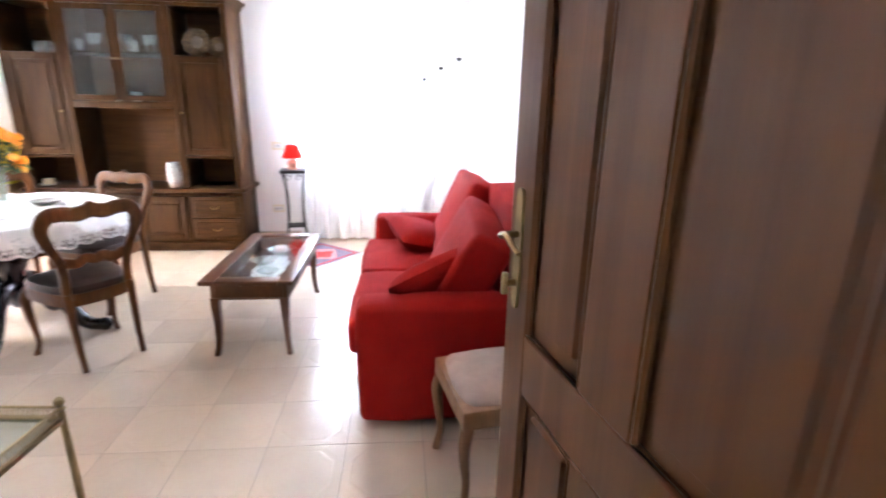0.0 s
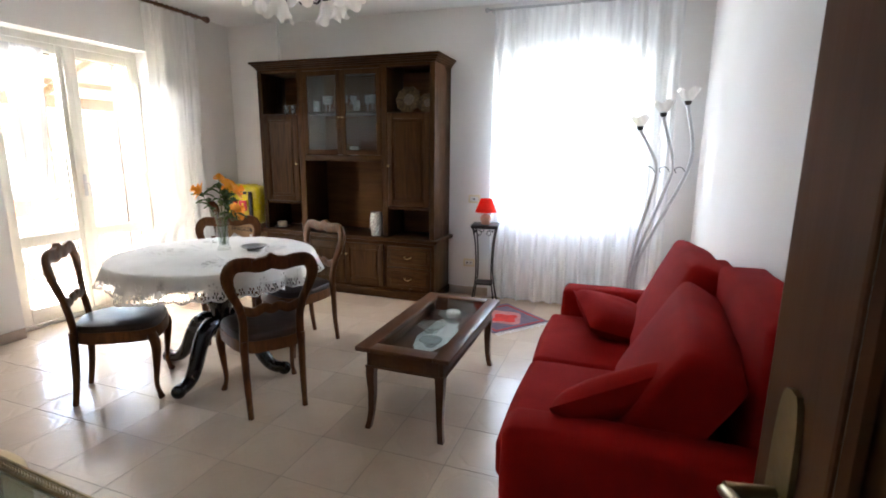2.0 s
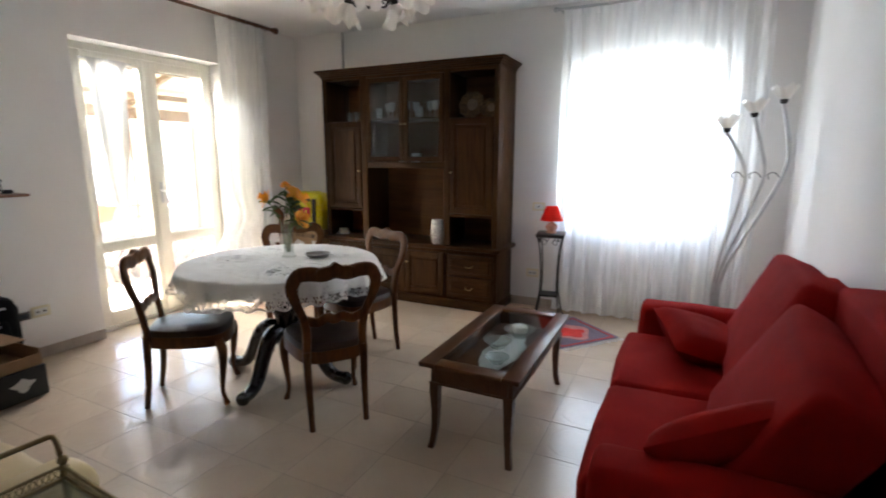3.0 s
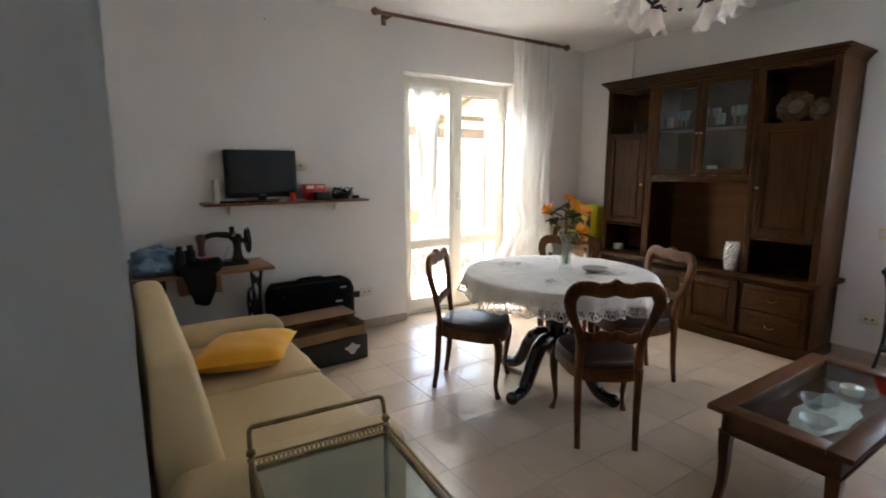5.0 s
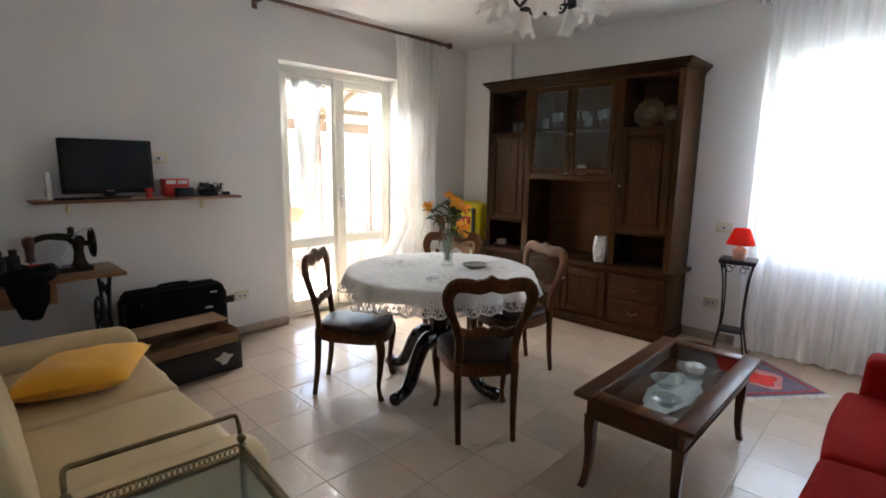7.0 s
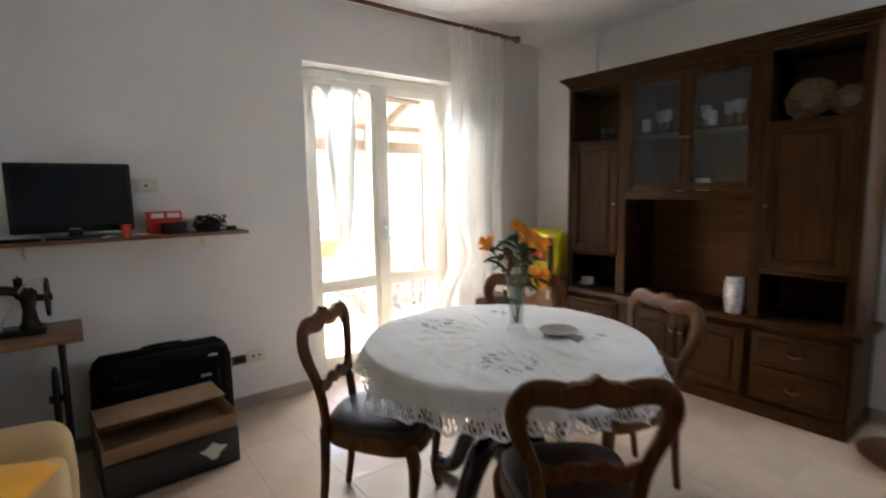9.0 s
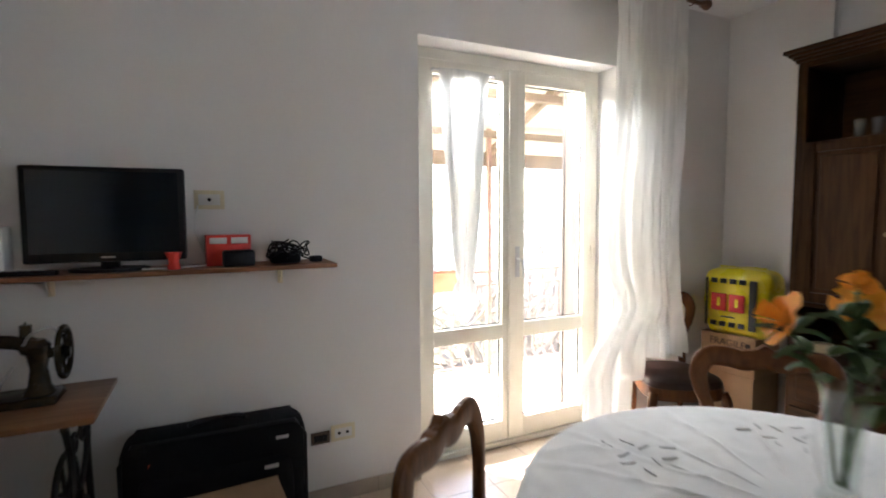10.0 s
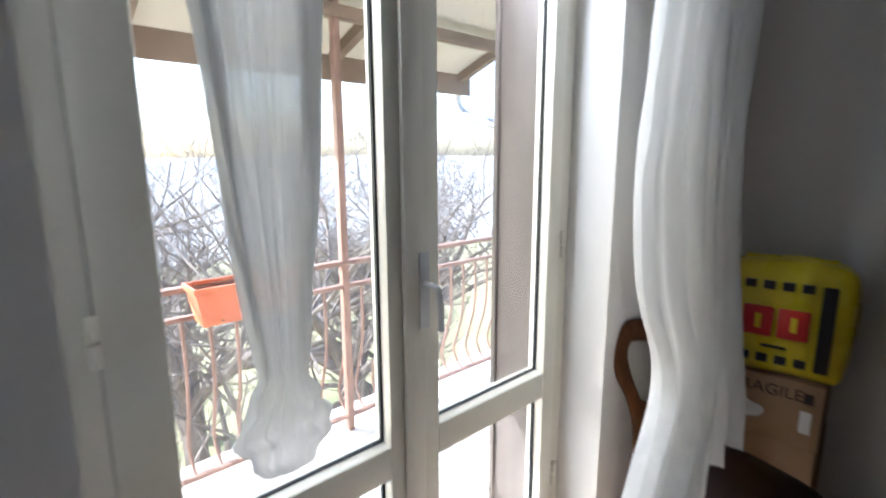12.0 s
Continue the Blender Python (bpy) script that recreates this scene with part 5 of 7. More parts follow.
# ---- brass serving trolley ----
def trolley():
    t = thing("serving_trolley", "brass and glass serving trolley with a pierced gallery rail", "trolley", (-0.772, 1.685, 0), -4)
    X, Y = 0.28, 0.214
    for sx in (-1, 1):
        for sy in (-1, 1):
            bm = bmesh.new()
            tube(bm, [(sx * X, sy * Y, 0.06), (sx * X, sy * Y, 0.60)], 0.0095, 10)
            leg = part("leg", bm, BRASS, t)
            bm = bmesh.new()
            lathe(bm, [(0.010, 0.598), (0.014, 0.604), (0.008, 0.612), (0.014, 0.622), (0.012, 0.634), (0.004, 0.640)], 12, (sx * X, sy * Y, 0))
            part("finial", bm, BRASS, leg, "turned brass finial")
            bm = bmesh.new()
            tube(bm, [(sx * X - 0.009, sy * Y, 0.028), (sx * X + 0.009, sy * Y, 0.028)], 0.028, 16)
            part("caster", bm, BLACKPLASTIC, leg, "small black caster")
            bm = bmesh.new()
            cuboid(bm, (sx * X - 0.014, sy * Y - 0.008, 0.026), (sx * X + 0.014, sy * Y + 0.008, 0.064), 0.004)
            part("caster_fork", bm, BRASS, leg)
    for z in (0.572, 0.20):
        f = part("tray_frame", boxes(((-X, -Y - 0.008, z - 0.008), (X, -Y + 0.008, z + 0.006)), ((-X, Y - 0.008, z - 0.008), (X, Y + 0.008, z + 0.006)), ((-X - 0.008, -Y + 0.008, z - 0.008), (-X + 0.008, Y - 0.008, z + 0.006)), ((X - 0.008, -Y + 0.008, z - 0.008), (X + 0.008, Y - 0.008, z + 0.006)), bevel=0.002), BRASS, t)
        g = part("glass_tray", boxes(((-X + 0.008, -Y + 0.008, z - 0.003), (X - 0.008, Y - 0.008, z + 0.003))), clear_glass("trolley_glass", (0.80, 0.86, 0.83), dirt=0.12), f, "smoky glass tray", smooth=False)
        g.visible_shadow = False
        # pierced gallery: two bars joined by small rings
        for a, b in (((-X, -Y), (X, -Y)), ((X, -Y), (X, Y)), ((X, Y), (-X, Y)), ((-X, Y), (-X, -Y))):
            bm = bmesh.new()
            p, q = Vector((*a, z + 0.036)), Vector((*b, z + 0.036))
            tube(bm, [p, q], 0.004, 6)
            n = int((q - p).length / 0.014)
            for i in range(n):
                c = p.lerp(q, (i + 0.5) / n)
                d = (q - p).normalized() * 0.0062
                tube(bm, [c - d - Vector((0, 0, 0.030)), c - Vector((0, 0, 0.018)), c + d - Vector((0, 0, 0.002))], 0.0016, 4)
                tube(bm, [c + d - Vector((0, 0, 0.030)), c - Vector((0, 0, 0.017)), c - d - Vector((0, 0, 0.002))], 0.0016, 4)
            part("gallery", bm, BRASS, f, "pierced brass gallery rail")
    bm = bmesh.new()
    tube(bm, smooth_path([(-X, -Y, 0.60), (-X - 0.010, -Y, 0.64), (-X - 0.024, -Y + 0.002, 0.682), (-X - 0.030, -Y + 0.012, 0.691)], 4) + smooth_path([(-X - 0.030, Y - 0.012, 0.691), (-X - 0.024, Y - 0.002, 0.682), (-X - 0.010, Y, 0.64), (-X, Y, 0.60)], 4), 0.0075, 10)
    part("push_handle", bm, BRASS, t, "raised brass push handle")


trolley()


# ---- the TV wall ----
def wall_shelf():
    s = thing("wall_shelf", "narrow brown wooden wall shelf on white brackets", "shelf", (W, 2.36, 1.185))
    part("board", boxes(((0.002, -0.625, 0.0), (0.262, 0.625, 0.018)), bevel=0.003), surface("brown_shelf_wood", (0.24, 0.105, 0.045), (0.16, 0.065, 0.03), scale=6, rough=0.4, stretch=(5, 0.5, 5), distort=1.0), s)
    for y in (-0.42, 0.42):
        bm = bmesh.new()
        cuboid(bm, (0.001, y - 0.011, -0.085), (0.006, y + 0.011, -0.001), 0.001)
        cuboid(bm, (0.006, y - 0.011, -0.006), (0.20, y + 0.011, -0.001), 0.001)
        tube(bm, [(0.004, y, -0.075), (0.05, y, -0.02), (0.11, y, -0.004)], 0.004, 6)
        part("bracket", bm, IVORY, s, "white metal bracket")


wall_shelf()
SCREEN = surface("dark_glossy_screen", (0.012, 0.015, 0.020), scale=3, rough=0.12, vary=0.05, bump=0.0)


def television():
    t = thing("television", "small black flat-screen television on the wall shelf", "television", (-3.50, 2.155, 1.203), -3)
    part("bezel", boxes(((-0.045, -0.258, 0.035), (0.0, 0.258, 0.385)), bevel=0.008), BLACKPLASTIC, t)
    part("screen", boxes(((0.0, -0.236, 0.070), (0.003, 0.236, 0.368)),), SCREEN, t, "dark screen", smooth=False)
    part("neck", boxes(((-0.045, -0.03, 0.012), (-0.015, 0.03, 0.07)), bevel=0.006), BLACKPLASTIC, t)
    bm = bmesh.new()
    slab(bm, [(0.085 * math.cos(a) - 0.02, 0.13 * math.sin(a)) for a in (2 * math.pi * i / 28 for i in range(28))], (0.0, 0.012))
    part("base", bm, BLACKPLASTIC, t)
    part("maker_mark", boxes(((0.0, -0.022, 0.050), (0.0015, 0.022, 0.056))), GREYMETAL, t, smooth=False)


television()
WHITEPLASTIC = surface("white_plastic", (0.74, 0.73, 0.70), rough=0.4, vary=0.04)
REDPLASTIC = surface("red_card", (0.66, 0.045, 0.025), (0.56, 0.035, 0.02), scale=9, rough=0.5, vary=0.05)
CARD = surface("brown_cardboard", (0.36, 0.225, 0.125), (0.30, 0.185, 0.10), scale=6, fine=120, rough=0.9, vary=0.08, bump=0.2)
r = thing("router", "slim white router standing on the wall shelf", "router", (-3.56, 1.835, 1.203))
part("case", boxes(((-0.045, -0.014, 0.0), (0.045, 0.014, 0.17)), bevel=0.008), WHITEPLASTIC, r)
part("foot", boxes(((-0.055, -0.026, 0.0), (0.055, 0.026, 0.010)), bevel=0.004), WHITEPLASTIC, r)
rc = thing("remote_control", "black remote control lying on the wall shelf", "remote", (-3.46, 1.93, 1.203), 80)
part("case", boxes(((-0.085, -0.022, 0.0), (0.085, 0.022, 0.018)), bevel=0.006), BLACKPLASTIC, rc)
bm = bmesh.new()
for i in range(6):
    for j in range(3):
        cuboid(bm, (-0.06 + 0.02 * i, -0.015 + 0.011 * j, 0.018), (-0.048 + 0.02 * i, -0.007 + 0.011 * j, 0.0205))
tagged(part("buttons", bm, GREYMETAL, rc), kind="stuff")
cu = thing("red_stand", "small red plastic stand on the wall shelf", "stand", (-3.46, 2.37, 1.203))
part("cup", lathe(bmesh.new(), [(0.022, 0.0), (0.024, 0.004), (0.018, 0.03), (0.030, 0.065), (0.027, 0.065), (0.014, 0.03), (0.0, 0.028)], 20), REDPLASTIC, cu)
rb = thing("red_package", "red packaging with two white labels on the wall shelf", "package", (-3.545, 2.565, 1.203), 4)
part("carton", boxes(((-0.05, -0.085, 0.0), (0.03, 0.085, 0.125)), bevel=0.003), REDPLASTIC, rb)
for y in (-0.04, 0.04):
    part("label", boxes(((0.03, y - 0.032, 0.09), (0.0315, y + 0.032, 0.115)), bevel=0.0006), WHITEPLASTIC, rb, "white printed label")
bx = thing("adapter", "black power adapter before the red package", "adapter", (-3.47, 2.60, 1.203), 4)
part("case", boxes(((-0.03, -0.06, 0.0), (0.03, 0.06, 0.065)), bevel=0.010), BLACKPLASTIC, bx)


def cable_heap():
    c = thing("cable_heap", "tangle of black cables with a plug on the wall shelf", "cable", (-3.53, 2.80, 1.203))
    rnd = random.Random(3)
    part("transformer", boxes(((-0.04, -0.075, 0.0), (0.035, 0.05, 0.05)), bevel=0.012), BLACKPLASTIC, c)
    for k in range(6):
        p = []
        for i in range(9):
            a = i * 0.9 + k
            p.append((0.055 * math.cos(a) + rnd.uniform(-0.02, 0.02), 0.07 * math.sin(a) + rnd.uniform(-0.025, 0.025), max(0.0045, 0.055 + 0.025 * math.sin(a * 1.7 + k) + rnd.uniform(-0.02, 0.02))))
        bm = bmesh.new()
        tube(bm, smooth_path(p, 5), 0.0035, 6)
        part("cable", bm, BLACKPLASTIC, c)
    part("plug", boxes(((-0.015, 0.09, 0.0), (0.015, 0.145, 0.026)), bevel=0.006), BLACKPLASTIC, c)
    bm = bmesh.new()
    tube(bm, smooth_path([(0.0, 0.05, 0.03), (0.02, 0.075, 0.02), (0, 0.095, 0.013)], 5), 0.0035, 6)
    part("cable", bm, BLACKPLASTIC, c)


cable_heap()
bm = bmesh.new()
tube(bm, smooth_path([(W + 0.012, 2.455, 1.45), (W + 0.03, 2.44, 1.36), (W + 0.05, 2.47, 1.26), (W + 0.10, 2.50, 1.213), (W + 0.17, 2.44, 1.208), (W + 0.20, 2.33, 1.208), (W + 0.19, 2.22, 1.2075)], 6), 0.0035, 6)
single("aerial_cable", bm, WHITEPLASTIC, "white aerial cable running down to the wall shelf", "cable")


def wall_plate(at, turn, holes, mat=IVORY, size=(0.118, 0.08), label="ivory plastic wall socket plate"):
    p = thing("wall_socket", label, "socket", at, turn)
    w, h = size
    part("plate", boxes(((-w / 2, -0.009, -h / 2), (w / 2, 0.0, h / 2)), bevel=0.003), mat, p)
    part("insert", boxes(((-w * 0.36, -0.0115, -h * 0.29), (w * 0.36, -0.009, h * 0.29)), bevel=0.001), WHITEPLASTIC if mat is IVORY else BLACKPLASTIC, p)
    for x in holes:
        bm = bmesh.new()
        tube(bm, [(x, -0.013, 0), (x, -0.0114, 0)], 0.008, 12)
        part("outlet", bm, BLACKPLASTIC, p)


wall_plate((W, 2.50, 1.475), 90, (0.0,))
wall_plate((W, 3.055, 0.345), 90, (-0.02, 0.02))
wall_plate((W, 2.945, 0.335), 90, (-0.02, 0.02), surface("brown_bakelite", (0.10, 0.065, 0.04), rough=0.4), (0.09, 0.06), "brown wall socket plate above the baseboard")
wall_plate((-0.80, N, 0.98), 0, (0.0,), label="ivory light switch plate beside the window")
wall_plate((-0.84, N, 0.33), 0, (-0.02, 0.02))
bm = bmesh.new()
tube(bm, [(W - 0.005, 2.28, 2.56), (W + 0.02, 2.28, 2.563)], 0.004, 8)
single("nail", bm, BLACKMETAL, "single dark nail in the white wall", "nail")

# ---- sewing corner ----
SEWTOP = surface("worn_sewing_table_wood", (0.27, 0.135, 0.06), (0.18, 0.085, 0.04), scale=6, rough=0.4, stretch=(5, 0.5, 5), distort=1.0)


def sewing_table():
    s = thing("sewing_table", "old treadle sewing table with wooden top and black iron frame", "table", (-3.42, 1.72, 0))
    part("tabletop", boxes(((-0.23, -0.36, 0.735), (0.21, 0.42, 0.758)), bevel=0.004), SEWTOP, s)
    part("drop_leaf", boxes(((-0.23, -0.46, 0.738), (0.21, -0.363, 0.756)), bevel=0.003), SEWTOP, s)
    d = part("drawer", boxes(((0.06, -0.20, 0.62), (0.215, 0.06, 0.733)), bevel=0.005), SEWTOP, s, "small wooden drawer")
    bm = bmesh.new()
    lathe(bm, [(0.006, 0.0), (0.012, 0.012), (0.004, 0.02)], 12)
    bmesh.ops.rotate(bm, cent=(0, 0, 0), matrix=Matrix.Rotation(radians(90), 3, "Y"), verts=bm.verts[:])
    bmesh.ops.translate(bm, vec=(0.215, -0.07, 0.68), verts=bm.verts[:])
    part("knob", bm, BRASS, d)
    for y in (-0.28, 0.33):
        bm = bmesh.new()
        tube(bm, smooth_path([(-0.18, y, 0.735), (-0.12, y, 0.55), (-0.14, y, 0.30), (-0.21, y, 0.012)], 5), 0.012, 8)
        tube(bm, smooth_path([(0.17, y, 0.735), (0.10, y, 0.55), (0.13, y, 0.30), (0.20, y, 0.012)], 5), 0.012, 8)
        tube(bm, smooth_path([(-0.12, y, 0.55), (0.0, y, 0.44), (0.10, y, 0.55)], 6), 0.009, 8)
        tube(bm, smooth_path([(-0.14, y, 0.30), (0.0, y, 0.40), (0.13, y, 0.30)], 6), 0.009, 8)
        for sx in (-1, 1):
            sp = [(sx * 0.055 + 0.045 * (1 - 0.65 * i / 17) * math.cos(i * 0.5), y, 0.62 + 0.045 * (1 - 0.65 * i / 17) * math.sin(i * 0.5)) for i in range(18)]
            tube(bm, sp, 0.006, 6)
            sp = [(sx * 0.06 + 0.05 * (1 - 0.65 * i / 17) * math.cos(i * 0.5), y, 0.21 + 0.05 * (1 - 0.65 * i / 17) * math.sin(i * 0.5)) for i in range(18)]
            tube(bm, sp, 0.006, 6)
        tube(bm, [(-0.17, y, 0.14), (0.16, y, 0.14)], 0.009, 8)
        tube(bm, [(-0.19, y, 0.72), (0.18, y, 0.72)], 0.011, 8)
        part("side_frame", bm, BLACKMETAL, s, "scrolled black iron side frame")
    bm = bmesh.new()
    tube(bm, [(-0.02, -0.28, 0.14), (-0.02, 0.33, 0.14)], 0.011, 8)
    part("cross_bar", bm, BLACKMETAL, s)
    bm = bmesh.new()
    for k in range(9):
        cuboid(bm, (-0.14, -0.12 + 0.035 * k, 0.115), (0.16, -0.105 + 0.035 * k, 0.127))
    cuboid(bm, (-0.15, -0.13, 0.112), (-0.138, 0.19, 0.13), 0.003)
    cuboid(bm, (0.158, -0.13, 0.112), (0.17, 0.19, 0.13), 0.003)
    part("treadle", bm, BLACKMETAL, s, "slatted iron foot treadle")
    bm = bmesh.new()
    tube(bm, [(0.02 + 0.15 * math.cos(a), 0.29, 0.42 + 0.15 * math.sin(a)) for a in (2 * math.pi * i / 32 for i in range(32))], 0.011, 8, closed=True)
    for i in range(5):
        a = 2 * math.pi * i / 5
        tube(bm, [(0.02, 0.29, 0.42), (0.02 + 0.15 * math.cos(a), 0.29, 0.42 + 0.15 * math.sin(a))], 0.007, 6)
    tube(bm, [(0.02, 0.26, 0.42), (0.02, 0.34, 0.42)], 0.02, 10)
    part("drive_wheel", bm, BLACKMETAL, s, "spoked iron drive wheel")


sewing_table()
ENAMEL = surface("black_enamel_with_gilt_wear", (0.014, 0.013, 0.012), (0.05, 0.035, 0.015), scale=16, rough=0.25, vary=0.2, spec=0.3)


def sewing_machine():
    s = thing("sewing_machine", "antique black sewing machine with a spoked handwheel", "sewing machine", (-3.46, 1.85, 0.758))
    part("bed", boxes(((-0.075, -0.19, 0.0), (0.075, 0.15, 0.032)), bevel=0.010), ENAMEL, s)
    bm = bmesh.new()
    lathe(bm, [(0.050, 0.032), (0.034, 0.06), (0.026, 0.12), (0.034, 0.17), (0.040, 0.20), (0.022, 0.222)], 20, (0, 0.09, 0))
    part("pillar", bm, ENAMEL, s)
    bm = bmesh.new()
    tube(bm, smooth_path([(0, 0.10, 0.180), (0, 0.03, 0.215), (0, -0.07, 0.225), (0, -0.145, 0.20)], 5), [0.034] * 4 + [0.023] * 4 + [0.019] * 8, 14)
    part("arm", bm, ENAMEL, s, "slender curved arm")
    bm = bmesh.new()
    lathe(bm, [(0.012, 0.235), (0.030, 0.225), (0.034, 0.195), (0.024, 0.165), (0.020, 0.10), (0.028, 0.085), (0.010, 0.075)], 16, (0, -0.15, 0))
    tube(bm, [(0, -0.15, 0.085), (0, -0.15, 0.034)], 0.005, 8)
    part("head", bm, surface("red_brown_worn_enamel", (0.16, 0.055, 0.030), (0.05, 0.025, 0.018), scale=18, rough=0.35), s, "worn red-brown needle head")
    bm = bmesh.new()
    tube(bm, [(0.088 * math.cos(a), 0.165, 0.170 + 0.088 * math.sin(a)) for a in (2 * math.pi * i / 28 for i in range(28))], 0.010, 8, closed=True)
    for i in range(6):
        a = 2 * math.pi * i / 6 + 0.4
        tube(bm, smooth_path([(0, 0.165, 0.170), (0.045 * math.cos(a + 0.35), 0.165, 0.170 + 0.045 * math.sin(a + 0.35)), (0.088 * math.cos(a), 0.165, 0.170 + 0.088 * math.sin(a))], 4), 0.006, 6)
    tube(bm, [(0, 0.12, 0.170), (0, 0.185, 0.170)], 0.018, 10)
    part("handwheel", bm, ENAMEL, s, "spoked black handwheel")
    bm = bmesh.new()
    tube(bm, [(0.0, 0.06, 0.215), (0.0, 0.06, 0.285)], 0.004, 6)
    tube(bm, [(0.0, 0.06, 0.235), (0.0, 0.06, 0.275)], 0.018, 12)
    part("thread_spool", bm, ENAMEL, s)
    bm = bmesh.new()
    tube(bm, smooth_path([(0.03, 0.06, 0.21), (0.06, 0.09, 0.25), (0.05, 0.14, 0.27), (0.03, 0.17, 0.24)], 5), 0.005, 6)
    tube(bm, smooth_path([(0.04, -0.02, 0.035), (0.05, 0.0, 0.09), (0.03, 0.03, 0.14)], 5), 0.006, 6)
    part("winder", bm, GREYMETAL, s, "bare metal bobbin winder")


sewing_machine()


def binoculars():
    b = thing("binoculars", "black binoculars standing on the sewing table", "binoculars", (-3.245, 1.575, 0.758), 20)
    for y in (-0.035, 0.035):
        bm = bmesh.new()
        lathe(bm, [(0.034, 0.0), (0.034, 0.06), (0.026, 0.10), (0.030, 0.115), (0.030, 0.15), (0.019, 0.165), (0.021, 0.19), (0.018, 0.192)], 18, (0, y, 0))
        part("barrel", bm, BLACKPLASTIC, b)
    bm = bmesh.new()
    tube(bm, [(0, 0, 0.06), (0, 0, 0.16)], 0.009, 10)
    cuboid(bm, (-0.006, -0.02, 0.09), (0.006, 0.02, 0.13))
    part("bridge", bm, BLACKPLASTIC, b)


binoculars()


def crumpled(name, size, mat, label, category, at, seed, turn=0.0):
    bm = bmesh.new()
    vs = bmesh.ops.create_icosphere(bm, subdivisions=4, radius=1.0)["verts"]
    for v in vs:
        k = 1 + 0.28 * noise.noise(v.co * 1.9 + Vector((seed, 0, 0))) + 0.16 * noise.noise(v.co * 4.7 + Vector((0, seed, 0)))
        v.co = Vector((v.co.x * size[0] * k, v.co.y * size[1] * k, max(v.co.z * k + 0.75, 0.0) * size[2]))
    return single(name, bm, mat, label, category, at, turn)


crumpled("plastic_bag", (0.12, 0.14, 0.11), surface("blue_plastic_film", (0.07, 0.16, 0.26), (0.20, 0.28, 0.36), scale=14, rough=0.35, vary=0.2), "crumpled blue plastic bag on the sewing table", "bag", (-3.34, 1.40, 0.757), 2.0)
def hanging_bag():
    """A limp black bag, half on the table and half over its front edge."""
    bm = bmesh.new()
    soft_box(bm, (-0.14, -0.12, 0.0), (0.035, 0.11, 0.075), 0.03, 0.02, 2)
    soft_box(bm, (0.006, -0.10, -0.20), (0.050, 0.07, 0.055), 0.02, 0.012, 6)
    for v in bm.verts:
        v.co += Vector((0.4, 1, 1)) * (0.030 * noise.noise(v.co * 9) + 0.012 * noise.noise(v.co * 24))
        v.co.y *= 1 + 1.6 * min(0.0, v.co.z)
        if v.co.x < -0.005:
            v.co.z = max(v.co.z, 0.0)
        else:
            v.co.x = max(v.co.x, 0.006)
    return single("black_bag", bm, BLACKCLOTH, "limp black bag hanging over the sewing table's edge", "bag", (-3.213, 1.66, 0.7585))


hanging_bag()
crumpled("red_cloth", (0.05, 0.07, 0.04), REDPLASTIC, "folded red cloth beside the sewing machine", "cloth", (-3.42, 1.70, 0.7585), 7.0)


# ---- suitcase and boxes by the wall ----
def suitcase():
    s = thing("suitcase", "large black soft suitcase leaning by the wall", "suitcase", (-3.545, 2.50, 0), 0)
    bm = bmesh.new()
    soft_box(bm, (-0.10, -0.345, 0.012), (0.10, 0.345, 0.535), 0.055, 0.012, 2, 4)
    part("body", bm, BLACKCLOTH, s)
    bm = bmesh.new()
    soft_box(bm, (0.085, -0.28, 0.05), (0.125, 0.28, 0.40), 0.025, 0.006, 5)
    part("front_pocket", bm, BLACKCLOTH, s)
    for x in (0.075, -0.075):
        bm = bmesh.new()
        tube(bm, [(x, -0.30, 0.045), (x, 0.30, 0.045), (x, 0.342, 0.09), (x, 0.342, 0.46), (x, 0.30, 0.53), (x, -0.30, 0.53), (x, -0.342, 0.46), (x, -0.342, 0.09)], 0.009, 8, closed=True)
        part("piping", bm, BLACKPLASTIC, s)
    bm = bmesh.new()
    tube(bm, smooth_path([(0.0, -0.10, 0.535), (0, -0.085, 0.56), (0, 0.085, 0.56), (0, 0.10, 0.535)], 5), 0.011, 8)
    part("carry_handle", bm, BLACKPLASTIC, s)
    part("badge", boxes(((0.114, -0.245, 0.445), (0.118, -0.20, 0.462))), surface("orange_tag", (0.7, 0.12, 0.03), rough=0.5), s, "small orange tag", smooth=False).location.x = -0.012
    part("label", boxes(((0.104, 0.22, 0.47), (0.108, 0.27, 0.482))), GREYMETAL, s, smooth=False)
    part("label", boxes(((0.122, 0.17, 0.36), (0.1285, 0.225, 0.375))), GREYMETAL, s, smooth=False)


suitcase()
BLACKCARD = surface("black_printed_carton", (0.018, 0.018, 0.020), (0.03, 0.03, 0.03), scale=5, rough=0.45)
db = thing("black_carton", "black printed carton standing on the floor", "box", (-3.18, 2.445, 0), 4)
part("carton", boxes(((-0.19, -0.30, 0.0), (0.19, 0.30, 0.19)), bevel=0.004), BLACKCARD, db)
bm = bmesh.new()
slab(bm, [(0.17 + 0.055 * math.cos(a) * (1 + 0.35 * math.sin(3 * a)), 0.10 + 0.035 * math.sin(a) * (1 + 0.3 * math.cos(4 * a))) for a in (2 * math.pi * i / 26 for i in range(26))], (0.190, 0.1925), axis=0)
part("printed_mark", bm, WHITEPLASTIC, db, "white printed shape")
cb = thing("cardboard_box", "open brown cardboard box lying on a black carton", "box", (-3.19, 2.44, 0.19), 4)
part("bottom", boxes(((-0.20, -0.295, 0.0), (0.185, 0.295, 0.006))), CARD, cb, smooth=False)
part("front", boxes(((0.179, -0.295, 0.006), (0.185, 0.295, 0.072))), CARD, cb, smooth=False)
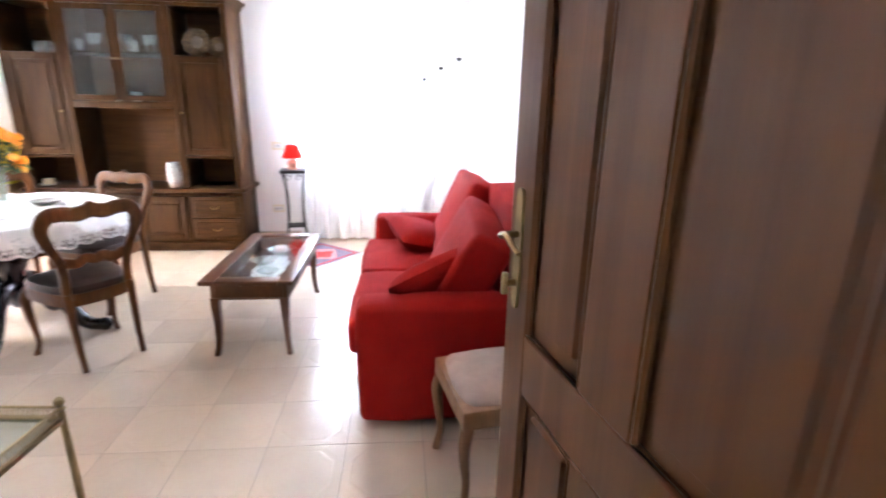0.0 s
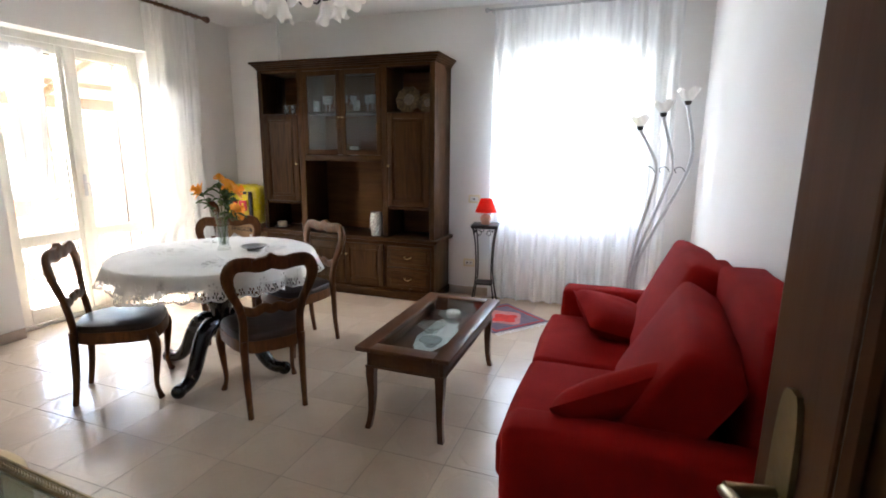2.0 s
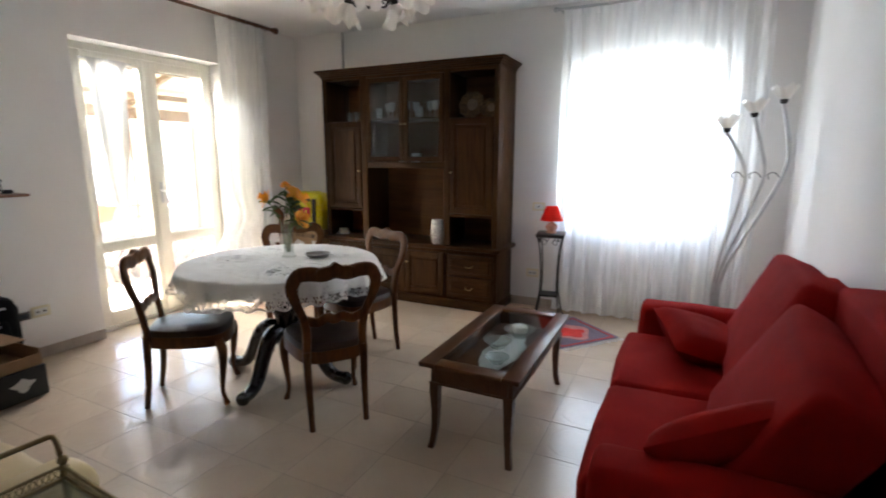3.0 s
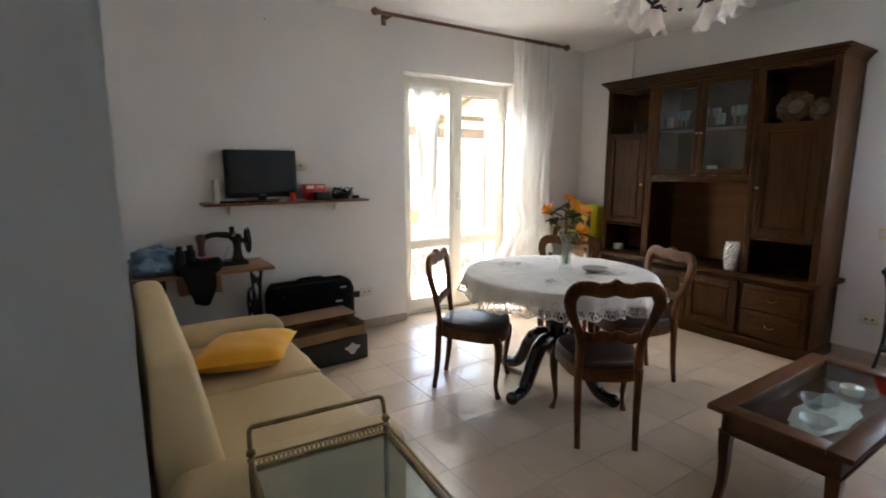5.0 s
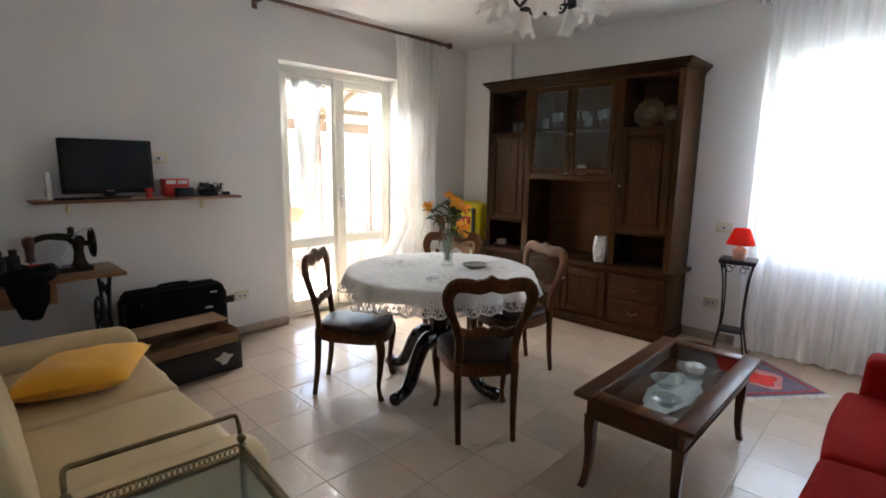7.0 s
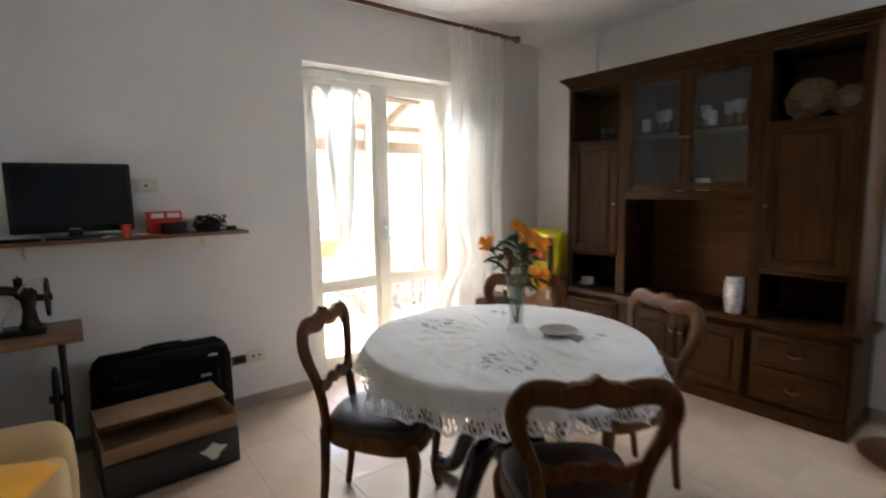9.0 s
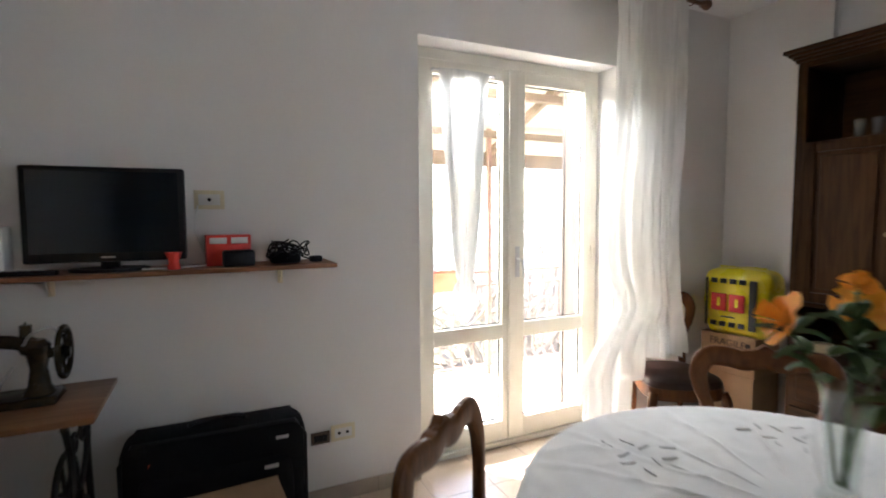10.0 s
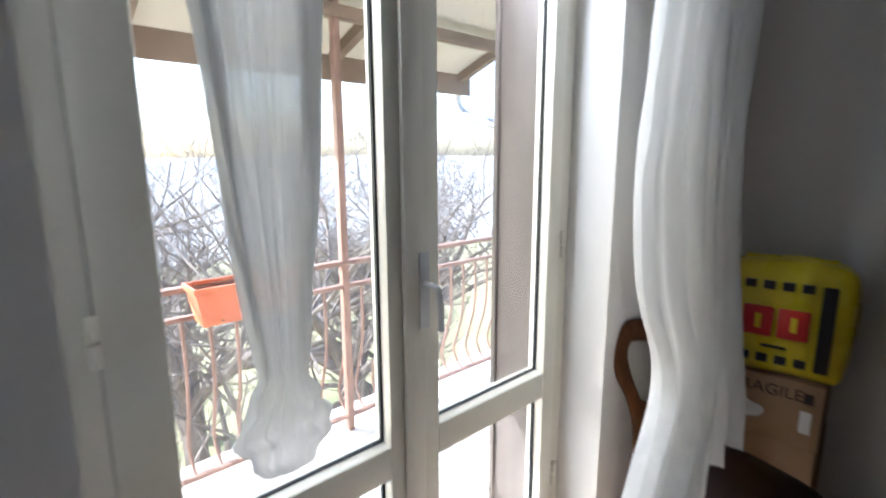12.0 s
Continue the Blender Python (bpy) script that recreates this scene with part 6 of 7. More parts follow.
part("back", boxes(((-0.20, -0.295, 0.006), (-0.194, 0.295, 0.135))), CARD, cb, smooth=False)
part("side", boxes(((-0.194, -0.295, 0.006), (0.179, -0.289, 0.10))), CARD, cb, smooth=False)
part("side", boxes(((-0.194, 0.289, 0.006), (0.179, 0.295, 0.10))), CARD, cb, smooth=False)
part("flap", boxes(((-0.196, -0.29, 0.1352), (0.06, 0.29, 0.1402))), CARD, cb, "lifted cardboard flap", smooth=False)


# ---- yellow bag and moving boxes in the corner ----
def letters(parent, name, text, size, m, mat):
    cu = bpy.data.curves.new("writing", "FONT")
    cu.body, cu.size, cu.align_x, cu.align_y, cu.extrude = text, size, "CENTER", "CENTER", 0.0006
    tmp = bpy.data.objects.new("writing", cu)
    scene.collection.objects.link(tmp)
    me = bpy.data.meshes.new_from_object(tmp.evaluated_get(bpy.context.evaluated_depsgraph_get()))
    bpy.data.objects.remove(tmp)
    me.materials.clear()
    me.materials.append(mat)
    ob = new(name, me)
    ob.parent = parent
    ob.matrix_basis = m
    return ob


def moving_box(name, size, at, turn, label, writing=False):
    x, y, z = size
    b = thing(name, label, "box", at, turn)
    part("carton", boxes(((-x / 2, -y / 2, 0), (x / 2, y / 2, z)), bevel=0.004), CARD, b)
    part("tape", boxes(((-x / 2 + 0.004, -0.025, z), (x / 2 - 0.004, 0.025, z + 0.0006))), surface("brown_tape", (0.38, 0.25, 0.12), rough=0.2), b, smooth=False)
    if writing:
        INK = surface("dark_print", (0.05, 0.035, 0.03), rough=0.8)
        letters(b, "writing", "FRAGILE", 0.062, pose(0.0, -y / 2 - 0.001, z - 0.052, 90, 0, 0), INK)
        bm = bmesh.new()
        slab(bm, [(-0.07 + 0.055 * math.cos(a) * (1 + 0.3 * math.sin(2 * a + 1)), 0.10 + 0.045 * math.sin(a) * (1 + 0.25 * math.cos(3 * a))) for a in (2 * math.pi * i / 18 for i in range(18))], (-y / 2 - 0.003, -y / 2), axis=1)
        part("torn_label", bm, WHITEPLASTIC, b, "torn white paper label")
        part("label", boxes(((0.11, -y / 2 - 0.0015, 0.06), (0.145, -y / 2, 0.145))), WHITEPLASTIC, b, smooth=False)
        part("print_mark", boxes(((0.115, -y / 2 - 0.001, z - 0.075), (0.145, -y / 2, z - 0.035))), INK, b, smooth=False)
    return b


moving_box("moving_box", (0.36, 0.29, 0.37), (-3.40, 5.655, 0), 3, "plain brown cardboard box on the floor in the corner")
moving_box("moving_box", (0.35, 0.29, 0.25), (-3.395, 5.65, 0.3708), 5, "brown cardboard box marked fragile with a torn label", True)


def yellow_bag():
    YEL = surface("glossy_yellow_plastic", (0.78, 0.66, 0.01), (0.70, 0.56, 0.01), scale=7, fine=22, rough=0.28, vary=0.08, bump=0.8)
    b = thing("shopping_bag", "full yellow plastic shopping bag with black and red print", "bag", (-3.38, 5.64, 0.6215), 9)
    bm = bmesh.new()
    soft_box(bm, (-0.19, -0.115, 0.0), (0.20, 0.12, 0.415), 0.045, 0.02, 3, 4)
    for v in bm.verts:
        side = max(0.0, abs(v.co.x) - 0.12)
        v.co += Vector((1, 1, 0.6)) * 0.016 * noise.noise(v.co * 8) + Vector((0.0, 0.9 if v.co.y > 0 else 0.25, -0.35)) * 0.012 * math.sin(v.co.z * 60) * side * 8
        v.co.z = max(v.co.z, 0.0)
        if v.co.z > 0.33:
            v.co.y *= 1 - 2.4 * (v.co.z - 0.33)
    part("sack", bm, YEL, b)
    y0, y1 = -0.153, -0.139
    BL = surface("black_bag_print", (0.012, 0.012, 0.012), rough=0.35)
    RD = surface("red_bag_print", (0.62, 0.03, 0.02), rough=0.35)
    for x0, x1 in ((-0.165, -0.148), (0.105, 0.148)):
        part("printed_bar", boxes(((x0, y0, 0.05), (x1, y1, 0.365)), bevel=0.004), BL, b, "black printed side bar")
    for z in (0.335, 0.055):
        for k in range(4):
            part("printed_square", boxes(((-0.128 + 0.058 * k, y0, z), (-0.092 + 0.058 * k, y1, z + 0.03)), bevel=0.002), BL, b)
    for x in (-0.078, 0.032):
        part("printed_mark", boxes(((x - 0.048, y0, 0.155), (x + 0.048, y1, 0.268)), bevel=0.006), RD, b, "red printed block")
        part("printed_notch", boxes(((x - 0.008, y0 - 0.0015, 0.185), (x + 0.012, y0 + 0.002, 0.240)), bevel=0.0007), YEL, b)
    part("printed_line", boxes(((-0.06, y0, 0.115), (0.02, y1, 0.121))), BL, b, smooth=False)
    for x in (-0.10, 0.09):
        bm = bmesh.new()
        pillow(bm, (0.10, 0.07, 0.03), pose(x, -0.01, 0.405, 70, 0, 20 * x), 0.5, 8, seed=x * 30)
        part("tied_corner", bm, YEL, b, "crumpled yellow corner of the bag")


yellow_bag()

# ---- on the dining table ----
CRYSTAL = clear_glass("cut_crystal", (0.93, 0.95, 0.95), ior=1.5, dirt=0.42)
BOWLGLASS = clear_glass("cut_bowl_glass", (0.90, 0.94, 0.94), ior=1.5, dirt=0.16)
THINGLASS = clear_glass("thin_drinking_glass", (0.90, 0.92, 0.92), ior=1.5, dirt=0.06)
ORANGEP = surface("orange_rose_petals", (0.92, 0.33, 0.012), (0.94, 0.46, 0.03), scale=30, rough=0.7, vary=0.12)
GREEN = surface("green_leaves", (0.05, 0.10, 0.025), (0.09, 0.14, 0.04), scale=30, rough=0.6, vary=0.2)


def flower_vase():
    v = thing("vase", "tall clear glass vase with orange artificial roses", "vase", (-1.875, 3.69, TZ + 0.008))
    bm = bmesh.new()
    lathe(bm, [(0.0, 0.0), (0.043, 0.0), (0.045, 0.006), (0.030, 0.03), (0.034, 0.12), (0.047, 0.25), (0.0445, 0.25), (0.0315, 0.12), (0.027, 0.032), (0.0, 0.028)], 28)
    part("glass", bm, clear_glass("vase_glass", (0.95, 0.97, 0.96), ior=1.5, dirt=0.05), v, "clear flared glass vase")
    rnd = random.Random(4)
    tops = ((-0.075, -0.085, 0.385), (0.055, 0.075, 0.375), (0.02, -0.02, 0.47), (0.10, 0.02, 0.25), (-0.02, 0.09, 0.40))
    # heads given across the view: first towards the balcony, last towards the wall unit
    for k, (x, y, z) in enumerate(tops):
        s = bmesh.new()
        tube(s, smooth_path([(0.005 * k - 0.01, 0.0, 0.035), (x * 0.35, y * 0.35, 0.22), (x * 0.75, y * 0.75, z - 0.06), (x, y, z)], 5), 0.003, 6)
        stem = part("stem", s, GREEN, v)
        for j in range(9):
            f = rnd.uniform(0.35, 0.95)
            p = Vector((x * f, y * f, 0.20 + (z - 0.2) * f))
            d = Vector((rnd.uniform(-1, 1), rnd.uniform(-1, 1), rnd.uniform(-0.4, 0.5))).normalized()
            side = d.cross(Vector((0, 0, 1))).normalized()
            up = side.cross(d)
            L, Wd = rnd.uniform(0.055, 0.085), rnd.uniform(0.016, 0.024)
            lf = bmesh.new()
            row = [[lf.verts.new(p + d * L * t + side * Wd * w * math.sin(math.pi * min(0.98, t * 0.9 + 0.08)) + up * (0.012 * math.sin(math.pi * t) - 0.008 * abs(w))) for w in (-1, 0, 1)] for t in (0, 0.25, 0.5, 0.75, 1.0)]
            for a, b in zip(row, row[1:]):
                for i in range(2):
                    lf.faces.new((a[i], a[i + 1], b[i + 1], b[i]))
            part("leaf", lf, GREEN, stem)
        out = Vector((x, y, 0.05)).normalized()
        q = out.to_track_quat("Z", "Y").to_matrix().to_4x4()
        size = 0.068 if k not in (2,) else 0.036
        fl = bmesh.new()
        for j in range(15):
            a, ring = j * 2.4, j // 5
            r0 = size * (0.35 + 0.30 * ring)
            tip = size * (0.95 - 0.2 * ring)
            col = []
            for t in (0, 0.5, 1.0):
                rr = r0 * t ** 0.7
                zz = tip * t * (1 - 0.25 * ring * t)
                col.append([fl.verts.new(Vector((x, y, z)) + q @ Vector((rr * math.cos(a + w) , rr * math.sin(a + w), zz - 0.01 + 0.004 * abs(w)))) for w in (-0.62, -0.2, 0.2, 0.62)])
            for c1, c2 in zip(col, col[1:]):
                for i in range(3):
                    fl.faces.new((c1[i], c1[i + 1], c2[i + 1], c2[i]))
        part("flower", fl, ORANGEP, stem, "orange rose head")


flower_vase()
bm = bmesh.new()
lathe(bm, [(0.0, 0.0), (0.045, 0.0), (0.07, 0.010), (0.085, 0.022), (0.080, 0.023), (0.06, 0.012), (0.0, 0.008)], 28)
single("dish", bm, surface("pale_grey_dish", (0.42, 0.41, 0.39), (0.30, 0.29, 0.28), scale=30, rough=0.3), "small pale grey dish on the tablecloth", "dish", (-1.71, 3.78, TZ + 0.009))


# ---- on and in the wall unit ----
def glassware(name, prof, mat, label, category, at, group=""):
    bm = bmesh.new()
    lathe(bm, prof, 20)
    return single(name, bm, mat, label, category, at, group=group)


GOLDCHINA = surface("gilt_china", (0.045, 0.022, 0.009), (0.13, 0.078, 0.030), scale=45, rough=0.4, vary=0.2, spec=0.25)
CHINA = surface("white_china", (0.78, 0.77, 0.74), (0.60, 0.58, 0.52), scale=22, rough=0.2, vary=0.05)


def show_plate(at, r, lean):
    p = thing("display_plate", "ornate gilt display plate standing in the niche", "plate", at)
    bm = bmesh.new()
    rings, n = [], 48
    for k, (q, z) in enumerate(((0.0, 0.0), (0.45, 0.0), (0.62, 0.012), (0.8, 0.018), (1.0, 0.026), (0.99, 0.031), (0.8, 0.024), (0.6, 0.017), (0.4, 0.006), (0.0, 0.005))):
        rings.append([bm.verts.new((r * max(q, 0.004) * (1 + (0.045 * math.cos(10 * a) if q > 0.9 else 0)) * math.cos(a), r * max(q, 0.004) * (1 + (0.045 * math.cos(10 * a) if q > 0.9 else 0)) * math.sin(a), z)) for a in (2 * math.pi * i / n for i in range(n))])
    for a, b in zip(rings, rings[1:]):
        for i in range(n):
            bm.faces.new((a[i], a[(i + 1) % n], b[(i + 1) % n], b[i]))
    bmesh.ops.rotate(bm, cent=(0, 0, 0), matrix=Matrix.Rotation(radians(90 - lean), 3, "X"), verts=bm.verts[:])
    bmesh.ops.translate(bm, vec=(0, 0, -min(v.co.z for v in bm.verts)), verts=bm.verts[:])
    part("rim", bm, GOLDCHINA, p)
    bm = bmesh.new()
    lathe(bm, [(0.0, 0.0), (r * 0.42, 0.0), (r * 0.42, 0.003), (0, 0.004)], 28)
    bmesh.ops.rotate(bm, cent=(0, 0, 0), matrix=Matrix.Rotation(radians(90 - lean), 3, "X"), verts=bm.verts[:])
    bmesh.ops.translate(bm, vec=(0, -0.010, r * math.cos(radians(lean)) + 0.004), verts=bm.verts[:])
    part("centre", bm, surface("painted_plate_centre", (0.13, 0.09, 0.05), (0.07, 0.042, 0.024), scale=50, rough=0.3), p, "painted centre of the plate")


show_plate((-1.385, 5.62, 1.7925), 0.125, 14)
show_plate((-1.19, 5.60, 1.7925), 0.088, 14)
TUMBLER = [(0.0, 0.0), (0.026, 0.0), (0.032, 0.10), (0.030, 0.10), (0.024, 0.006), (0.0, 0.006)]
GOBLET = [(0.0, 0.0), (0.03, 0.0), (0.03, 0.004), (0.005, 0.01), (0.005, 0.06), (0.028, 0.085), (0.034, 0.15), (0.032, 0.15), (0.026, 0.087), (0.0, 0.068)]
for k in range(10):
    x = -2.37 + 0.078 * k + 0.006 * math.sin(k * 5)
    glassware("drinking_glass", GOBLET if k % 3 else TUMBLER, CRYSTAL, "clear drinking glass in the glazed cabinet", "glass", (x, 5.555 + 0.06 * (k % 2), 1.813), "glasses in the wall unit")
for k in range(3):
    glassware("drinking_glass", TUMBLER, THINGLASS, "clear drinking glass in the upper niche", "glass", (-2.76 + 0.08 * k, 5.60, 1.792), "glasses in the wall unit")


def mug(at, turn, label, mat=CHINA, s=1.0):
    m = thing("mug", label, "mug", at, turn)
    bm = bmesh.new()
    lathe(bm, [(0.0, 0.0), (0.036 * s, 0.0), (0.042 * s, 0.01), (0.042 * s, 0.088 * s), (0.038 * s, 0.088 * s), (0.037 * s, 0.012), (0.0, 0.01)], 24)
    part("cup", bm, mat, m)
    bm = bmesh.new()
    tube(bm, smooth_path([(0.040 * s, 0, 0.07 * s), (0.066 * s, 0, 0.066 * s), (0.068 * s, 0, 0.03 * s), (0.040 * s, 0, 0.02 * s)], 5), 0.005, 8)
    part("cup_handle", bm, mat, m)


mug((-1.95, 5.55, 1.389), -30, "white patterned mug behind the cabinet glass")
mug((-2.11, 5.55, 1.389), -10, "small white cup behind the cabinet glass", s=0.65)
glassware("bowl", [(0.0, 0.0), (0.03, 0.0), (0.035, 0.01), (0.06, 0.05), (0.056, 0.05), (0.03, 0.012), (0.0, 0.01)], surface("dark_pottery", (0.05, 0.06, 0.05), rough=0.4), "small dark bowl behind the cabinet glass", "bowl", (-1.80, 5.56, 1.389))
sc = thing("teacup", "cream cup on a saucer in the lower niche", "cup", (-2.875, 5.58, 0.6155))
part("saucer", lathe(bmesh.new(), [(0.0, 0.0), (0.05, 0.0), (0.085, 0.012), (0.083, 0.015), (0.05, 0.006), (0.0, 0.005)], 28), CHINA, sc)
part("cup", lathe(bmesh.new(), [(0.0, 0.006), (0.035, 0.006), (0.05, 0.02), (0.052, 0.06), (0.048, 0.06), (0.045, 0.022), (0.0, 0.014)], 28), IVORY, sc)


def cut_vase():
    v = thing("crystal_vase", "tall cut-glass vase with silver facets on the worktop", "vase", (-1.68, 5.475, 0.6155))
    bm = bmesh.new()
    rings, n = [], 20
    for k in range(13):
        z = 0.0195 * k
        r = 0.046 + 0.014 * math.sin(z * 13)
        rings.append([bm.verts.new((r * (1 + 0.10 * ((i + k) % 2)) * math.cos(2 * math.pi * i / n), r * (1 + 0.10 * ((i + k) % 2)) * math.sin(2 * math.pi * i / n), z)) for i in range(n)])
    for a, b in zip(rings, rings[1:]):
        for i in range(n):
            bm.faces.new((a[i], a[(i + 1) % n], b[(i + 1) % n], b[i]))
    bm.faces.new(rings[0][::-1])
    part("glass", bm, surface("silvered_cut_glass", (0.80, 0.81, 0.82), (0.42, 0.43, 0.45), scale=60, rough=0.14, metal=0.6, vary=0.3), v, smooth=False)


cut_vase()

# ---- in the coffee table's case ----
CZ = 0.366
crumpled("lace_cloth", (0.10, 0.29, 0.012), surface("pale_blue_crochet", (0.55, 0.60, 0.61), (0.70, 0.72, 0.71), scale=40, fine=200, rough=0.9, bump=0.5), "crumpled pale lace cloth inside the display case", "cloth", (-0.405, 3.76, CZ - 0.0005), 3.0)
for k, (x, y, s) in enumerate(((-0.38, 4.0, 1.0), (-0.44, 3.78, 0.85), (-0.37, 3.58, 0.7))):
    glassware("crystal_bowl", [(0.0, 0.0), (0.045 * s, 0.0), (0.05 * s, 0.008), (0.085 * s, 0.05 * s), (0.095 * s, 0.052 * s), (0.08 * s, 0.044 * s), (0.04 * s, 0.014), (0.0, 0.012)], BOWLGLASS, "clear crystal bowl in the display case", "bowl", (x, y, CZ + 0.019), "crystal in the coffee table")
tp = thing("lidded_bowl", "small white china lidded bowl in the display case", "bowl", (-0.40, 4.06, CZ + 0.004))
part("body", lathe(bmesh.new(), [(0.0, 0.0), (0.03, 0.0), (0.05, 0.03), (0.046, 0.052), (0.0, 0.053)], 24), CHINA, tp)
part("lid", lathe(bmesh.new(), [(0.05, 0.053), (0.044, 0.062), (0.012, 0.071), (0.006, 0.0735)], 24), CHINA, tp)


# ---- balcony ----
CONCRETE = surface("pale_balcony_tile", (0.56, 0.53, 0.49), (0.50, 0.47, 0.43), scale=3, fine=50, vary=0.08, rough=0.7)
RUST = surface("red_brown_railing_paint", (0.22, 0.130, 0.096), (0.17, 0.098, 0.072), scale=12, rough=0.6, vary=0.15)
ROOFSHEET = surface("cream_roof_sheet", (0.47, 0.43, 0.35), (0.42, 0.38, 0.31), scale=2, rough=0.7, vary=0.06)
BEAM = surface("brown_roof_timber", (0.17, 0.115, 0.075), (0.12, 0.08, 0.05), scale=6, rough=0.75, vary=0.15)
structure("balcony_floor", boxes(((-5.35, 0.2, -0.22), (W - T, 7.2, -0.03)),), CONCRETE, "pale tiled balcony floor in the sun", "balcony")


def railing():
    r = thing("balcony_railing", "red-brown iron balcony railing with bellied bars", "railing", (-5.1, 3.7, -0.03))
    part("top_rail", boxes(((-0.022, -3.4, 0.92), (0.022, 3.4, 0.945)), bevel=0.004), RUST, r)
    part("middle_rail", boxes(((-0.016, -3.4, 0.80), (0.016, 3.4, 0.82)), bevel=0.003), RUST, r)
    part("bottom_rail", boxes(((-0.016, -3.4, 0.075), (0.016, 3.4, 0.095)), bevel=0.003), RUST, r)
    for y in (-3.3, -1.15, 1.03, 3.2):
        part("post", boxes(((-0.019, y - 0.019, 0.0), (0.019, y + 0.019, 2.19 if y == 1.03 or y == -3.3 or y == 3.2 else 0.92)), bevel=0.003), RUST, r)
    shape = smooth_path([(0, 0, 0.80), (0.004, 0, 0.62), (-0.012, 0, 0.45), (-0.07, 0, 0.27), (-0.085, 0, 0.19), (-0.04, 0, 0.11), (0, 0, 0.085)], 3)
    bm = bmesh.new()
    tube(bm, shape, 0.0085, 6)
    me = finish("baluster", bm, RUST)
    k = -30
    while k <= 30:
        b = new("baluster", me)
        b.parent = r
        b.location = (0, 0.11 * k + 0.03, 0)
        k += 1


railing()


def flower_box():
    f = thing("planter", "orange plastic planter hung on the balcony railing", "planter", (-5.02, 4.19, 0.765))
    ORANGE = surface("orange_plastic", (0.46, 0.13, 0.05), (0.40, 0.10, 0.04), scale=6, rough=0.5)
    bm = bmesh.new()
    rings = []
    for x, y, z in ((0.055, 0.19, 0.0), (0.075, 0.215, 0.14), (0.083, 0.223, 0.142), (0.083, 0.223, 0.165), (0.072, 0.212, 0.165), (0.06, 0.2, 0.12)):
        rings.append([bm.verts.new((i * x, j * y, z)) for i, j in ((-1, -1), (1, -1), (1, 1), (-1, 1))])
    for p, q in zip(rings, rings[1:]):
        for k in range(4):
            bm.faces.new((p[k], p[(k + 1) % 4], q[(k + 1) % 4], q[k]))
    bm.faces.new(rings[0][::-1])
    part("box", bm, ORANGE, f)
    part("soil", boxes(((-0.058, -0.198, 0.10), (0.058, 0.198, 0.122))), surface("dark_soil", (0.05, 0.035, 0.025), rough=1.0, bump=0.6), f, smooth=False)
    for y in (-0.12, 0.12):
        bm = bmesh.new()
        tube(bm, [(0.078, y, 0.02), (-0.075, y, -0.004), (-0.10, y, 0.10), (-0.10, y, 0.17), (-0.075, y, 0.172)], 0.004, 6)
        part("hook", bm, BLACKMETAL, f)


flower_box()


def balcony_roof():
    r = thing("balcony_roof", "sloping balcony roof of cream sheets on brown timbers", "roof")
    slope = lambda x: 2.56 + 0.365 * (x + 3.99)
    bm = bmesh.new()
    slab(bm, [(-5.60, slope(-5.60) + 0.05), (-3.988, slope(-3.988) + 0.05), (-3.988, slope(-3.988) + 0.075), (-5.60, slope(-5.60) + 0.075)], (-0.5, 6.15), axis=1)
    part("sheeting", bm, ROOFSHEET, r, "cream roof sheets", smooth=False)
    for y in (0.3, 1.6, 2.9, 3.95, 5.0, 6.05):
        bm = bmesh.new()
        slab(bm, [(-5.58, slope(-5.58) - 0.015), (-3.988, slope(-3.988) - 0.015), (-3.988, slope(-3.988) + 0.049), (-5.58, slope(-5.58) + 0.049)], (y - 0.025, y + 0.025), axis=1)
        part("rafter", bm, BEAM, r, smooth=False)
    for x in (-5.10, -4.55):
        part("purlin", boxes(((x - 0.03, -0.5, slope(x) - 0.075), (x + 0.03, 6.15, slope(x) - 0.017))), BEAM, r, smooth=False)
    part("fascia", boxes(((-5.625, -0.5, slope(-5.6) - 0.09), (-5.602, 6.17, slope(-5.6) + 0.08))), BEAM, r, "red-brown fascia board", smooth=False)
    bm = bmesh.new()
    n, a0 = 9, math.pi
    out = [(-5.69 + 0.06 * math.cos(a0 + math.pi * i / n), slope(-5.6) + 0.01 + 0.06 * math.sin(a0 + math.pi * i / n)) for i in range(n + 1)]
    inn = [(-5.69 + 0.055 * math.cos(a0 + math.pi * i / n), slope(-5.6) + 0.01 + 0.055 * math.sin(a0 + math.pi * i / n)) for i in range(n, -1, -1)]
    slab(bm, out + inn, (-0.5, 6.2), axis=1)
    gutter = part("gutter", bm, BEAM, r, "half-round gutter")
    bm = bmesh.new()
    tube(bm, smooth_path([(-5.69, 6.12, 1.93), (-5.69, 6.14, 1.80), (-5.5, 6.2, 1.70), (-4.4, 6.35, 1.42), (-4.06, 6.4, 1.30), (-4.05, 6.4, 0.9)], 5), 0.035, 10)
    tube(bm, [(-4.05, 6.4, 0.9), (-4.05, 6.4, -0.03)], 0.035, 10)
    part("downpipe", bm, GREYMETAL, gutter, "grey rain downpipe")


balcony_roof()

# outer wall of the house above and below, so that the room is closed from outside
structure("wall_outer", boxes(((W - T - 0.02, -2.0, -6.0), (W - T + 0.3, 7.5, -0.23)),), PLASTER, "plastered outer wall below the balcony")

